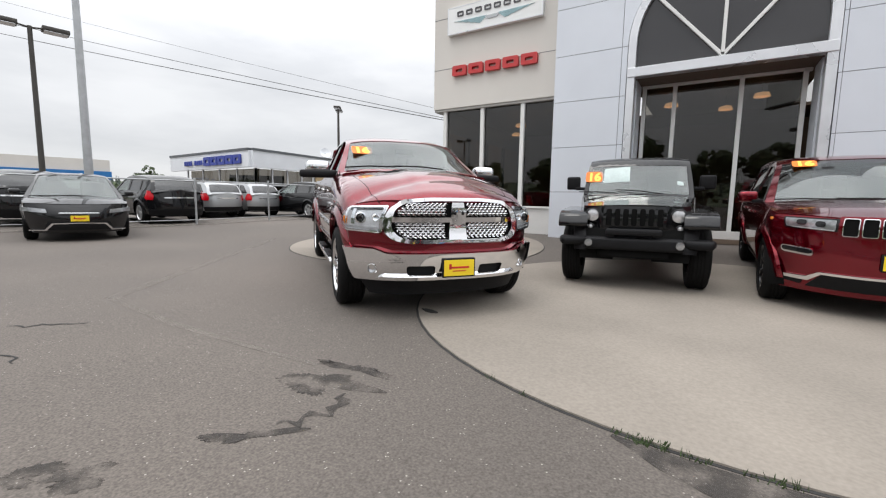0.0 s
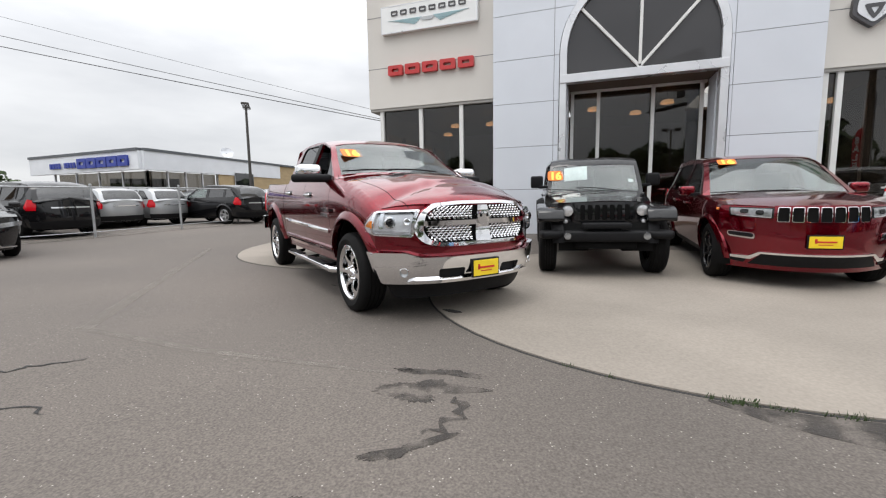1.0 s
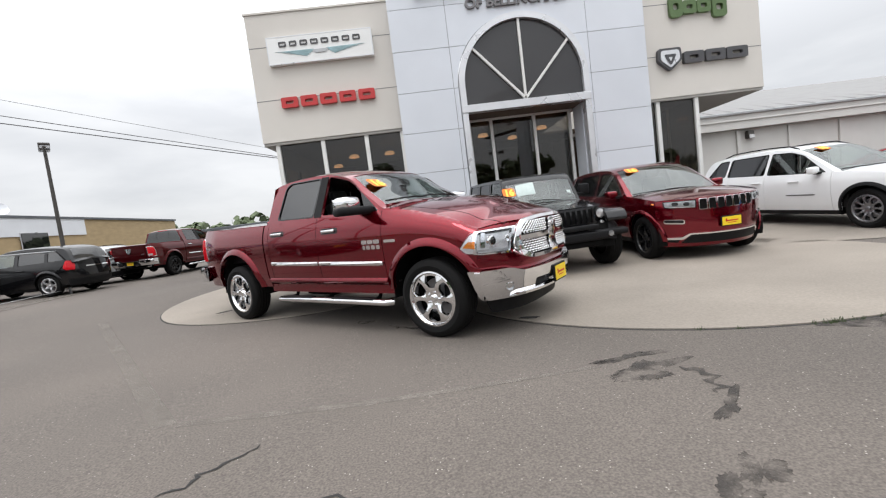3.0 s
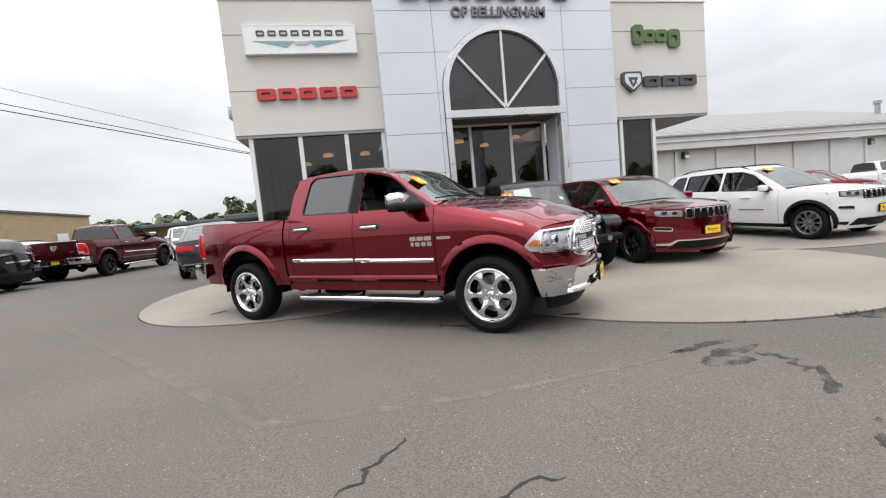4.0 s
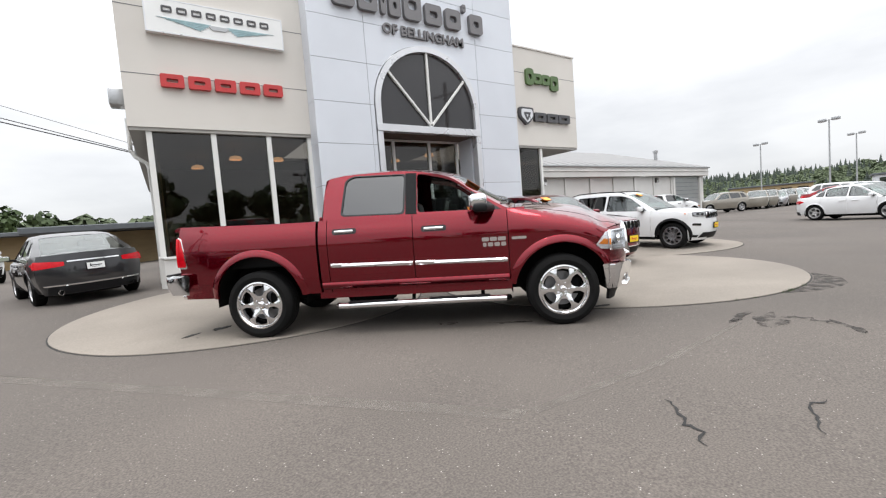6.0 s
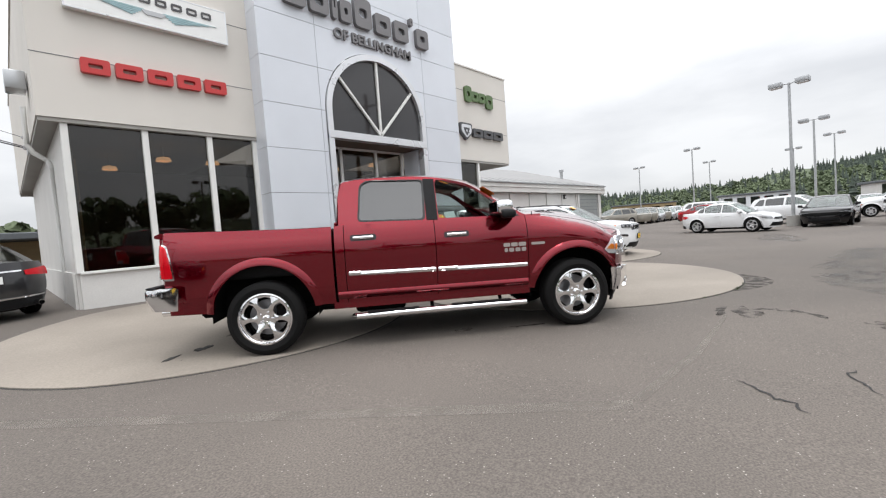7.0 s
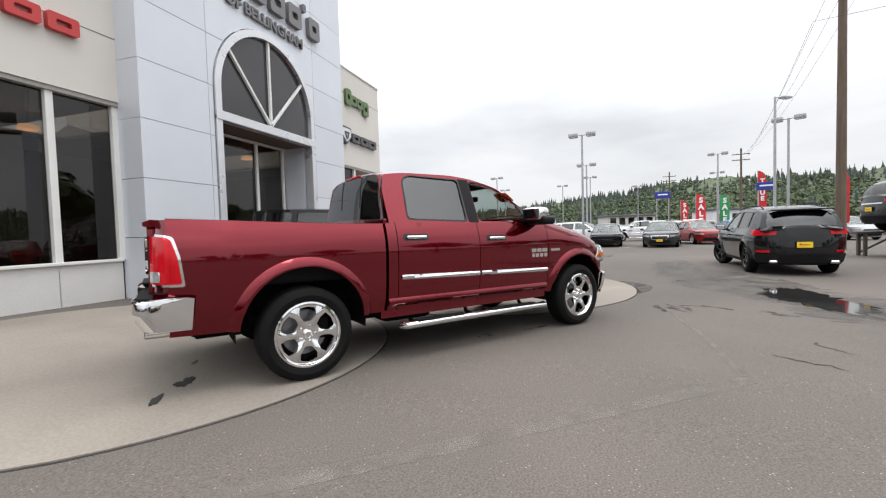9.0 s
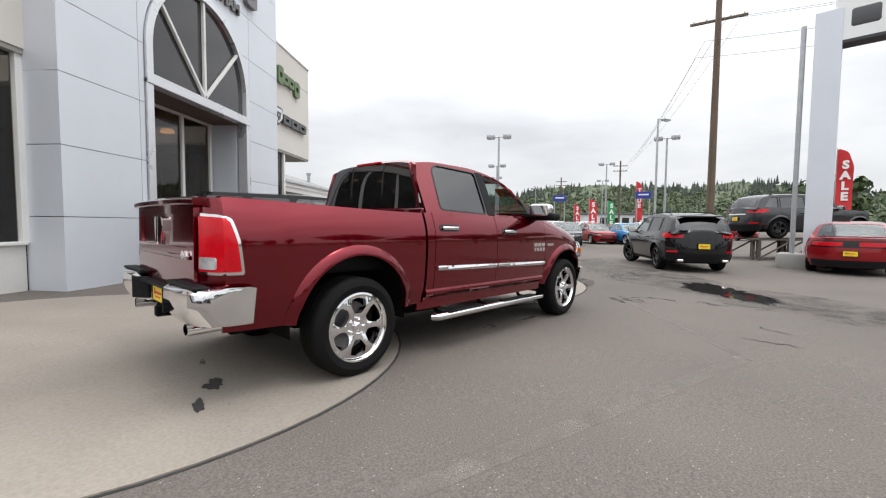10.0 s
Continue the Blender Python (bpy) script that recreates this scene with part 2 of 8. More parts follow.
# vehicle materials
M["maroon"] = paint("dark_cherry_pearl_paint", (0.190, 0.0011, 0.0100), 0.84, 0.15)
M["maroon_dark"] = paint("dark_maroon_paint", (0.10, 0.003, 0.006), 0.8, 0.3)
M["white_paint"] = paint("white_car_paint", (0.78, 0.79, 0.80), 0.0, 0.35, 0.01)
M["black_paint"] = paint("black_car_paint", (0.006, 0.006, 0.007), 0.0, 0.3)
M["charcoal"] = paint("charcoal_metallic_paint", (0.05, 0.051, 0.056), 0.8, 0.35)
M["grey_paint"] = paint("grey_metallic_paint", (0.045, 0.045, 0.048), 0.8, 0.35)
M["silver_paint"] = paint("silver_metallic_paint", (0.42, 0.43, 0.44), 0.7, 0.35)
M["red_paint"] = paint("bright_red_paint", (0.26, 0.006, 0.010), 0.3, 0.35)
M["blue_paint"] = paint("light_blue_paint", (0.03, 0.25, 0.55), 0.2, 0.3)
M["beige_paint"] = paint("champagne_paint", (0.30, 0.28, 0.24), 0.5, 0.35)
M["chrome"] = material("polished_chrome", (0.86, 0.86, 0.87), 0.06, 1.0, scale=5, vary=0.02, rough_vary=0.02)
M["rim_grey"] = material("grey_alloy", (0.22, 0.22, 0.23), 0.35, 0.8, scale=5, vary=0.05)
M["rim_silver"] = material("silver_alloy", (0.6, 0.6, 0.61), 0.3, 0.85, scale=5, vary=0.05)
M["black_plastic"] = material("black_textured_plastic", (0.011, 0.011, 0.012), 0.55, spec=0.14, scale=20, vary=0.15, fine=0.1, fine_scale=300, bump=0.1)
M["gloss_black"] = material("gloss_black_trim", (0.010, 0.010, 0.011), 0.08, scale=5, vary=0.05)
M["rubber"] = material("tyre_rubber", (0.006, 0.0059, 0.006), 0.75, spec=0.18, scale=5, vary=0.2, fine=0.15, fine_scale=120, bump=0.2)
M["under"] = material("dark_underbody", (0.007, 0.007, 0.007), 0.95, spec=0.1, scale=4, vary=0.2)
M["seat"] = material("dark_seat_leather", (0.022, 0.021, 0.021), 0.5, scale=8, vary=0.15, fine=0.1, fine_scale=80, bump=0.15)
M["dash"] = material("grey_dashboard", (0.05, 0.05, 0.052), 0.6, scale=8, vary=0.1)
M["windshield"] = glass("clear_windscreen", (0.70, 0.76, 0.74), 2.15)
M["tint"] = glass("privacy_glass", (0.12, 0.125, 0.13), 2.2)
M["red_lens"] = material("red_lamp_lens", (0.55, 0.004, 0.012), 0.12, spec=0.3, coat=0.15, scale=14, vary=0.15)
M["white_lens"] = material("clear_lamp_lens", (0.62, 0.62, 0.63), 0.08, 0.5, coat=0.6, scale=18, vary=0.3)
M["lens"] = glass("lamp_cover", (0.92, 0.93, 0.94), 1.5)
M["amber"] = material("amber_reflector", (0.75, 0.22, 0.02), 0.2, coat=0.5)
M["lamp_bowl"] = material("lamp_reflector", (0.86, 0.86, 0.87), 0.25, 0.45, scale=20, vary=0.12)
M["plate_yellow"] = material("yellow_plate_insert", (0.85, 0.62, 0.02), 0.45, scale=6, vary=0.05)
M["red_script"] = material("red_ink_bar", (0.55, 0.03, 0.02), 0.5)
M["lamp_smoke"] = material("smoked_lamp_glass", (0.33, 0.34, 0.35), 0.12, 0.6, coat=0.5, scale=25, vary=0.4)
M["orange_digit"] = material("orange_sticker", (0.88, 0.20, 0.012), 0.5)
M["yellow_digit"] = material("yellow_sticker", (0.95, 0.80, 0.10), 0.5)
M["paper"] = material("price_paper", (0.62, 0.72, 0.70), 0.7, scale=30, vary=0.08)
M["banner_red"] = material("red_banner_cloth", (0.55, 0.03, 0.035), 0.8, scale=3, vary=0.12)
M["banner_green"] = material("green_banner_cloth", (0.03, 0.30, 0.10), 0.8, scale=3, vary=0.12)
M["banner_white"] = material("white_print", (0.8, 0.8, 0.8), 0.8)
M["warm_lamp"] = material("warm_ceiling_lamp", (1.0, 0.62, 0.33), 0.5, emit=1.7)
M["wood"] = material("grey_timber", (0.10, 0.085, 0.07), 0.9, scale=3, vary=0.25, fine=0.2, fine_scale=30, bump=0.3)


# ---- mesh tools ----
from mathutils.geometry import delaunay_2d_cdt


def part(name, bm, mat, parent=None, label="", m=None, smooth=32):
    """One mesh object from a bmesh, under its thing."""
    me = bpy.data.meshes.new(name)
    bm.to_mesh(me)
    bm.free()
    me.materials.append(mat)
    if smooth:
        me.polygons.foreach_set("use_smooth", [True] * len(me.polygons))
        me.set_sharp_from_angle(angle=radians(smooth))
    ob = new(name, me)
    if parent is not None:
        ob.parent = parent
    if m is not None:
        ob.matrix_basis = m
    if label:
        tagged(ob, label)
    return ob


def root(name, label, category, m=None, group="", kind=""):
    e = new(name)
    e.empty_display_size = 0.2
    if m is not None:
        e.matrix_basis = m
    return tagged(e, label, category, group, kind)


def box(sx, sy, sz, c=(0, 0, 0), bevel=0.0, seg=2, bm=None):
    """A bevelled box, centred at c; added to bm if one is given."""
    b = bmesh.new()
    bmesh.ops.create_cube(b, size=1)
    bmesh.ops.scale(b, vec=(sx, sy, sz), verts=b.verts)
    if bevel:
        bmesh.ops.bevel(b, geom=b.edges[:], offset=bevel, segments=seg, affect="EDGES", profile=0.5)
    bmesh.ops.translate(b, vec=c, verts=b.verts)
    if bm is None:
        return b
    return join(bm, b)


def join(bm, other, m=None):
    if m is not None:
        bmesh.ops.transform(other, matrix=m, verts=other.verts)
    me = bpy.data.meshes.new("tmp")
    other.to_mesh(me)
    other.free()
    bm.from_mesh(me)
    bpy.data.meshes.remove(me)
    return bm


def tube(points, r, n=8, close=True):
    """A tube along points; r is a number or a list of radii."""
    bm = bmesh.new()
    pts = [Vector(p) for p in points]
    rs = r if isinstance(r, (list, tuple)) else [r] * len(pts)
    rings = []
    up = Vector((0, 0, 1))
    for i, p in enumerate(pts):
        d = (pts[min(i + 1, len(pts) - 1)] - pts[max(i - 1, 0)]).normalized()
        a = d.cross(up)
        if a.length < 1e-3:
            a = d.cross(Vector((0, 1, 0)))
        a.normalize()
        b = d.cross(a)
        rings.append([bm.verts.new(p + rs[i] * (math.cos(2 * math.pi * k / n) * a + math.sin(2 * math.pi * k / n) * b)) for k in range(n)])
    for q, s in zip(rings, rings[1:]):
        for k in range(n):
            bm.faces.new((q[k], q[(k + 1) % n], s[(k + 1) % n], s[k]))
    if close:
        bm.faces.new(rings[0][::-1])
        bm.faces.new(rings[-1])
    bmesh.ops.recalc_face_normals(bm, faces=bm.faces)
    return bm


def lathe(profile, n=32, axis="y", closed=True):
    """Turns a (radius, along) profile about the y or z axis."""
    bm = bmesh.new()
    rings = []
    for k in range(n):
        a = 2 * math.pi * k / n
        if axis == "y":
            rings.append([bm.verts.new((r * math.cos(a), h, r * math.sin(a))) for r, h in profile])
        else:
            rings.append([bm.verts.new((r * math.cos(a), r * math.sin(a), h)) for r, h in profile])
    m = len(profile)
    for k in range(n):
        q, s = rings[k], rings[(k + 1) % n]
        for i in range(m if closed else m - 1):
            j = (i + 1) % m
            if profile[i][0] < 1e-6 and profile[j][0] < 1e-6:
                continue
            bm.faces.new((q[i], q[j], s[j], s[i]))
    bmesh.ops.remove_doubles(bm, verts=bm.verts, dist=1e-6)
    bmesh.ops.recalc_face_normals(bm, faces=bm.faces)
    return bm


def inside(px, py, poly):
    x, y = np.asarray(px), np.asarray(py)
    ok = np.zeros(x.shape, bool)
    n = len(poly)
    for i in range(n):
        (x1, y1), (x2, y2) = poly[i], poly[(i + 1) % n]
        if y1 == y2:
            continue
        c = ((y1 > y) != (y2 > y)) & (x < (x2 - x1) * (y - y1) / (y2 - y1) + x1)
        ok ^= c
    return ok


def resample(poly, step):
    out = []
    n = len(poly)
    for i in range(n):
        a, b = np.array(poly[i], float), np.array(poly[(i + 1) % n], float)
        k = max(1, int(math.ceil(np.hypot(*(b - a)) / step)))
        out += [tuple(a + (b - a) * j / k) for j in range(k)]
    return out


def rounded(poly, r, seg=4):
    """A polygon with its corners rounded."""
    out = []
    n = len(poly)
    for i in range(n):
        p, c, q = (np.array(poly[k % n], float) for k in (i - 1, i, i + 1))
        u, v = p - c, q - c
        lu, lv = np.hypot(*u), np.hypot(*v)
        d = min(r, 0.45 * lu, 0.45 * lv)
        a, b = c + u / lu * d, c + v / lv * d
        for k in range(seg + 1):
            t = k / seg
            out.append(tuple((1 - t) ** 2 * a + 2 * t * (1 - t) * c + t * t * b))
    return out


def patch(outer, fn, holes=(), step=0.1, back=(0, 0, -0.012), sx=1.0):
    """A plate: the region of a plane inside outer and outside the holes, laid on the surface fn(u, v), with thickness."""
    loops = [resample(outer, step)] + [resample(h, step) for h in holes]
    verts, edges = [], []
    for lp in loops:
        k = len(verts)
        verts += lp
        edges += [(k + i, k + (i + 1) % len(lp)) for i in range(len(lp))]
    bd = np.array(verts)
    (u0, v0), (u1, v1) = np.array(outer).min(0), np.array(outer).max(0)
    gu, gv = np.meshgrid(np.arange(u0 + step / 2, u1, step), np.arange(v0 + step / 2, v1, step))
    gu = gu + (np.arange(gu.shape[0])[:, None] % 2) * step * 0.4 if gu.size else gu
    gu, gv = gu.ravel(), gv.ravel()
    if gu.size:
        ok = inside(gu, gv, loops[0])
        for h in loops[1:]:
            ok &= ~inside(gu, gv, h)
        gu, gv = gu[ok], gv[ok]
        if gu.size:
            d = np.full(gu.shape, 9.0)
            for bx, by in bd:
                d = np.minimum(d, (gu - bx) ** 2 + (gv - by) ** 2)
            ok = d > (0.45 * step) ** 2
            verts = verts + list(zip(gu[ok], gv[ok]))
    vs, _, fs, *_ = delaunay_2d_cdt([Vector((float(a), float(b))) for a, b in verts], edges, [], 0, 1e-7)
    tri = np.array([[i for i in f] for f in fs])
    P = np.array([(v.x, v.y) for v in vs])
    cen = P[tri].mean(1)
    ok = inside(cen[:, 0], cen[:, 1], loops[0])
    for h in loops[1:]:
        ok &= ~inside(cen[:, 0], cen[:, 1], h)
    tri = tri[ok]
    bm = bmesh.new()
    used = sorted(set(tri.ravel().tolist()))
    top, bot = {}, {}
    for i in used:
        p = Vector(fn(float(P[i, 0]), float(P[i, 1])))
        o = back(float(P[i, 0]), float(P[i, 1])) if callable(back) else back
        top[i] = bm.verts.new(p)
        bot[i] = bm.verts.new(p + Vector(o))
    count = {}
    for a, b, c in tri.tolist():
        bm.faces.new((top[a], top[b], top[c]))
        bm.faces.new((bot[c], bot[b], bot[a]))
        for e in ((a, b), (b, c), (c, a)):
            if e[::-1] in count:
                del count[e[::-1]]
            else:
                count[e] = 1
    for a, b in count:
        bm.faces.new((top[b], top[a], bot[a], bot[b]))
    bmesh.ops.recalc_face_normals(bm, faces=bm.faces)
    return bm


def pch(points):
    """A smooth curve through (x, value) points, without overshoot."""
    pts = sorted(points)
    x = np.array([p[0] for p in pts], float)
    y = np.array([p[1] for p in pts], float)
    h, dl = np.diff(x), np.diff(y) / np.diff(x)
    d = np.zeros(len(x))
    d[0], d[-1] = dl[0], dl[-1]
    for i in range(1, len(x) - 1):
        if dl[i - 1] * dl[i] > 0:
            w1, w2 = 2 * h[i] + h[i - 1], h[i] + 2 * h[i - 1]
            d[i] = (w1 + w2) / (w1 / dl[i - 1] + w2 / dl[i])

    def f(v):
        v = min(max(v, x[0]), x[-1])
        i = min(int(np.searchsorted(x, v, side="right")) - 1, len(h) - 1)
        t = (v - x[i]) / h[i]
        return float((2 * t ** 3 - 3 * t * t + 1) * y[i] + (t ** 3 - 2 * t * t + t) * h[i] * d[i] + (3 * t * t - 2 * t ** 3) * y[i + 1] + (t ** 3 - t * t) * h[i] * d[i + 1])
    return f


def frange(a, b, step):
    k = max(1, int(math.ceil(abs(b - a) / step)))
    return [a + (b - a) * i / k for i in range(k + 1)]


def words(text, size, depth, mat, parent, m, name="lettering", label="", align="CENTER", bold=0.0):
    """Lettering in the built-in font, turned into a mesh."""
    cu = bpy.data.curves.new("text", "FONT")
    cu.body, cu.size, cu.extrude, cu.align_x = text, size, depth, align
    cu.offset = bold
    cu.resolution_u = 3
    ob = bpy.data.objects.new("text", cu)
    scene.collection.objects.link(ob)
    dg = bpy.context.evaluated_depsgraph_get()
    me = bpy.data.meshes.new_from_object(ob.evaluated_get(dg))
    bpy.data.objects.remove(ob)
    bpy.data.curves.remove(cu)
    me.name = name
    me.materials.clear()
    me.materials.append(mat)
    o = new(name, me)
    o.parent = parent
    o.matrix_basis = m
    if label:
        tagged(o, label)
    return o


# ---- vehicles ----
WHEELS = {}


def wheel_meshes(style, R, rim, tw, holes, mat):
    """Meshes of one wheel about the y axis, its face towards -y: tyre, rim, hub cap, lug nuts, brake disc, barrel."""
    key = (style, R, rim, tw, holes, mat.name)
    if key in WHEELS:
        return WHEELS[key]
    h = tw / 2
    made = []
    prof = [(rim - 0.005, -h + 0.035), (rim + 0.012, -h + 0.012), (rim + 0.035, -h + 0.004), ((rim + R) / 2, -h - 0.004), (R - 0.045, -h + 0.006),
            (R - 0.02, -h + 0.016), (R - 0.006, -h + 0.034)]
    for k in range(4):
        y = -h + 0.05 + k * (tw - 0.1) / 4
        wdt = (tw - 0.1) / 4
        prof += [(R, y), (R, y + wdt * 0.78), (R - 0.010, y + wdt * 0.82), (R - 0.010, y + wdt * 0.96)]
    prof += [(R, h - 0.05), (R - 0.006, h - 0.034), (R - 0.03, h - 0.01), ((rim + R) / 2, h), (rim, h - 0.03)]
    made.append(("tyre", lathe(prof, 48), M["rubber"]))
    barrel = [(rim + 0.010, -h + 0.010), (rim - 0.006, -h + 0.006), (rim - 0.016, -h + 0.018), (rim - 0.026, -h + 0.06), (rim - 0.03, h - 0.04), (rim, h - 0.02), (rim + 0.004, 0)]
    made.append(("rim", lathe(barrel, 48), mat))
    n = holes
    ri, ro = (0.37 if style == "chunky" else 0.36) * rim, (0.86 if style == "chunky" else 0.88) * rim
    outer = [((rim - 0.012) * math.cos(2 * math.pi * k / 72), (rim - 0.012) * math.sin(2 * math.pi * k / 72)) for k in range(72)]
    cut = []
    for k in range(n):
        a = 2 * math.pi * (k + 0.5) / n
        f_in, f_out = (0.36, 0.40) if style == "chunky" else (0.34, 0.42)
        wa, wb = math.pi / n * 2 * f_in, math.pi / n * 2 * f_out
        pts = [(ri * 1.12 * math.cos(a - wa * 0.75), ri * 1.12 * math.sin(a - wa * 0.75)), (0.66 * rim * math.cos(a - wb * 0.98), 0.66 * rim * math.sin(a - wb * 0.98)),
               (ro * math.cos(a - wb * 0.72), ro * math.sin(a - wb * 0.72)), (ro * 1.02 * math.cos(a), ro * 1.02 * math.sin(a)), (ro * math.cos(a + wb * 0.72), ro * math.sin(a + wb * 0.72)),
               (0.66 * rim * math.cos(a + wb * 0.98), 0.66 * rim * math.sin(a + wb * 0.98)), (ri * 1.12 * math.cos(a + wa * 0.75), ri * 1.12 * math.sin(a + wa * 0.75))]
        cut.append(rounded(pts, 0.016 if style == "chunky" else 0.03, 3))

    def face(u, v):
        r, a = math.hypot(u, v), math.atan2(v, u)
        ridge = 0.5 + 0.5 * math.cos(n * a)
        y = -h + 0.030 + 0.018 * (1 - r / rim) - 0.026 * ridge ** 1.6 * math.sin(math.pi * min(1, max(0, (r - 0.2 * rim) / (0.8 * rim))))
        return (u, y, v)
    made.append(("spokes", patch(outer, face, cut, 0.026, (0, 0.035, 0)), mat))
    made.append(("hub_cap", lathe([(0, -h + 0.022), (0.025, -h + 0.022), (0.036, -h + 0.03), (0.038, -h + 0.07), (0, -h + 0.07)], 20, closed=False), mat))
    if style == "chunky":
        for k in range(5):
            a = 2 * math.pi * k / 5
            lug = lathe([(0, -h + 0.020), (0.010, -h + 0.020), (0.013, -h + 0.06)], 6, closed=False)
            bmesh.ops.translate(lug, vec=(0.064 * math.cos(a), 0, 0.064 * math.sin(a)), verts=lug.verts)
            made.append(("lug_nut", lug, mat))
    made.append(("brake_disc", lathe([(0.06, 0.01), (rim * 0.72, 0.01), (rim * 0.72, 0.035), (0.06, 0.035)], 32), M["rim_grey"]))
    made.append(("brake_caliper", box(0.11, 0.07, 0.2, (rim * 0.55, 0.0, 0.03), 0.02), M["under"]))
    made.append(("wheel_backing", lathe([(0.02, 0.05), (rim - 0.03, 0.05), (rim - 0.03, 0.06), (0.02, 0.06)], 24), M["under"]))
    out = []
    for nm, bm, mt in made:
        me = bpy.data.meshes.new(nm)
        bm.to_mesh(me)
        bm.free()
        me.materials.append(mt)
        me.polygons.foreach_set("use_smooth", [True] * len(me.polygons))
        me.set_sharp_from_angle(angle=radians(35))
        out.append((nm, me))
    WHEELS[key] = out
    return out


def put_wheels(car, S):
    for x in S["wheels"]:
        for s in (-1, 1):
            steer = S.get("steer", 0) if x > 0 else 0
            m = pose(x, s * S["track"], S["R"], 0, 0, steer + (180 if s > 0 else 0))
            hub = None
            for nm, me in wheel_meshes(S.get("style", "five"), S["R"], S["rim"], S["tw"], S.get("holes", 5), S["rim_mat"]):
                if hub is None:
                    hub = new("wheel", me)
                    hub.parent, hub.matrix_basis = car, m
                    continue
                o = new(nm, me)
                o.parent = hub


def seat(car, x, y, z, name="front_seat", lean=12, wide=0.50):
    bm = box(0.50, wide, 0.16, (0.02, 0, 0.30), 0.06, 3)
    if name == "rear_bench":
        join(bm, box(0.14, wide, 0.44, (0, 0, 0.23), 0.06, 3), Matrix.Translation((-0.24, 0, 0.30)) @ pose(0, 0, 0, 0, -lean, 0))
        return part(name, bm, M["seat"], car, m=pose(x, y, z))
    join(bm, box(0.15, wide, 0.62, (0, 0, 0.32), 0.06, 3), Matrix.Translation((-0.24, 0, 0.30)) @ pose(0, 0, 0, 0, -lean, 0))
    join(bm, box(0.09, wide * 0.52, 0.17, (0, 0, 0), 0.04, 3), Matrix.Translation((-0.40, 0, 0.99)) @ pose(0, 0, 0, 0, -lean, 0))
    join(bm, tube([(-0.38, -0.06, 0.85), (-0.40, -0.06, 0.95)], 0.008, 6))
    join(bm, tube([(-0.38, 0.06, 0.85), (-0.40, 0.06, 0.95)], 0.008, 6))
    return part(name, bm, M["seat"], car, m=pose(x, y, z))


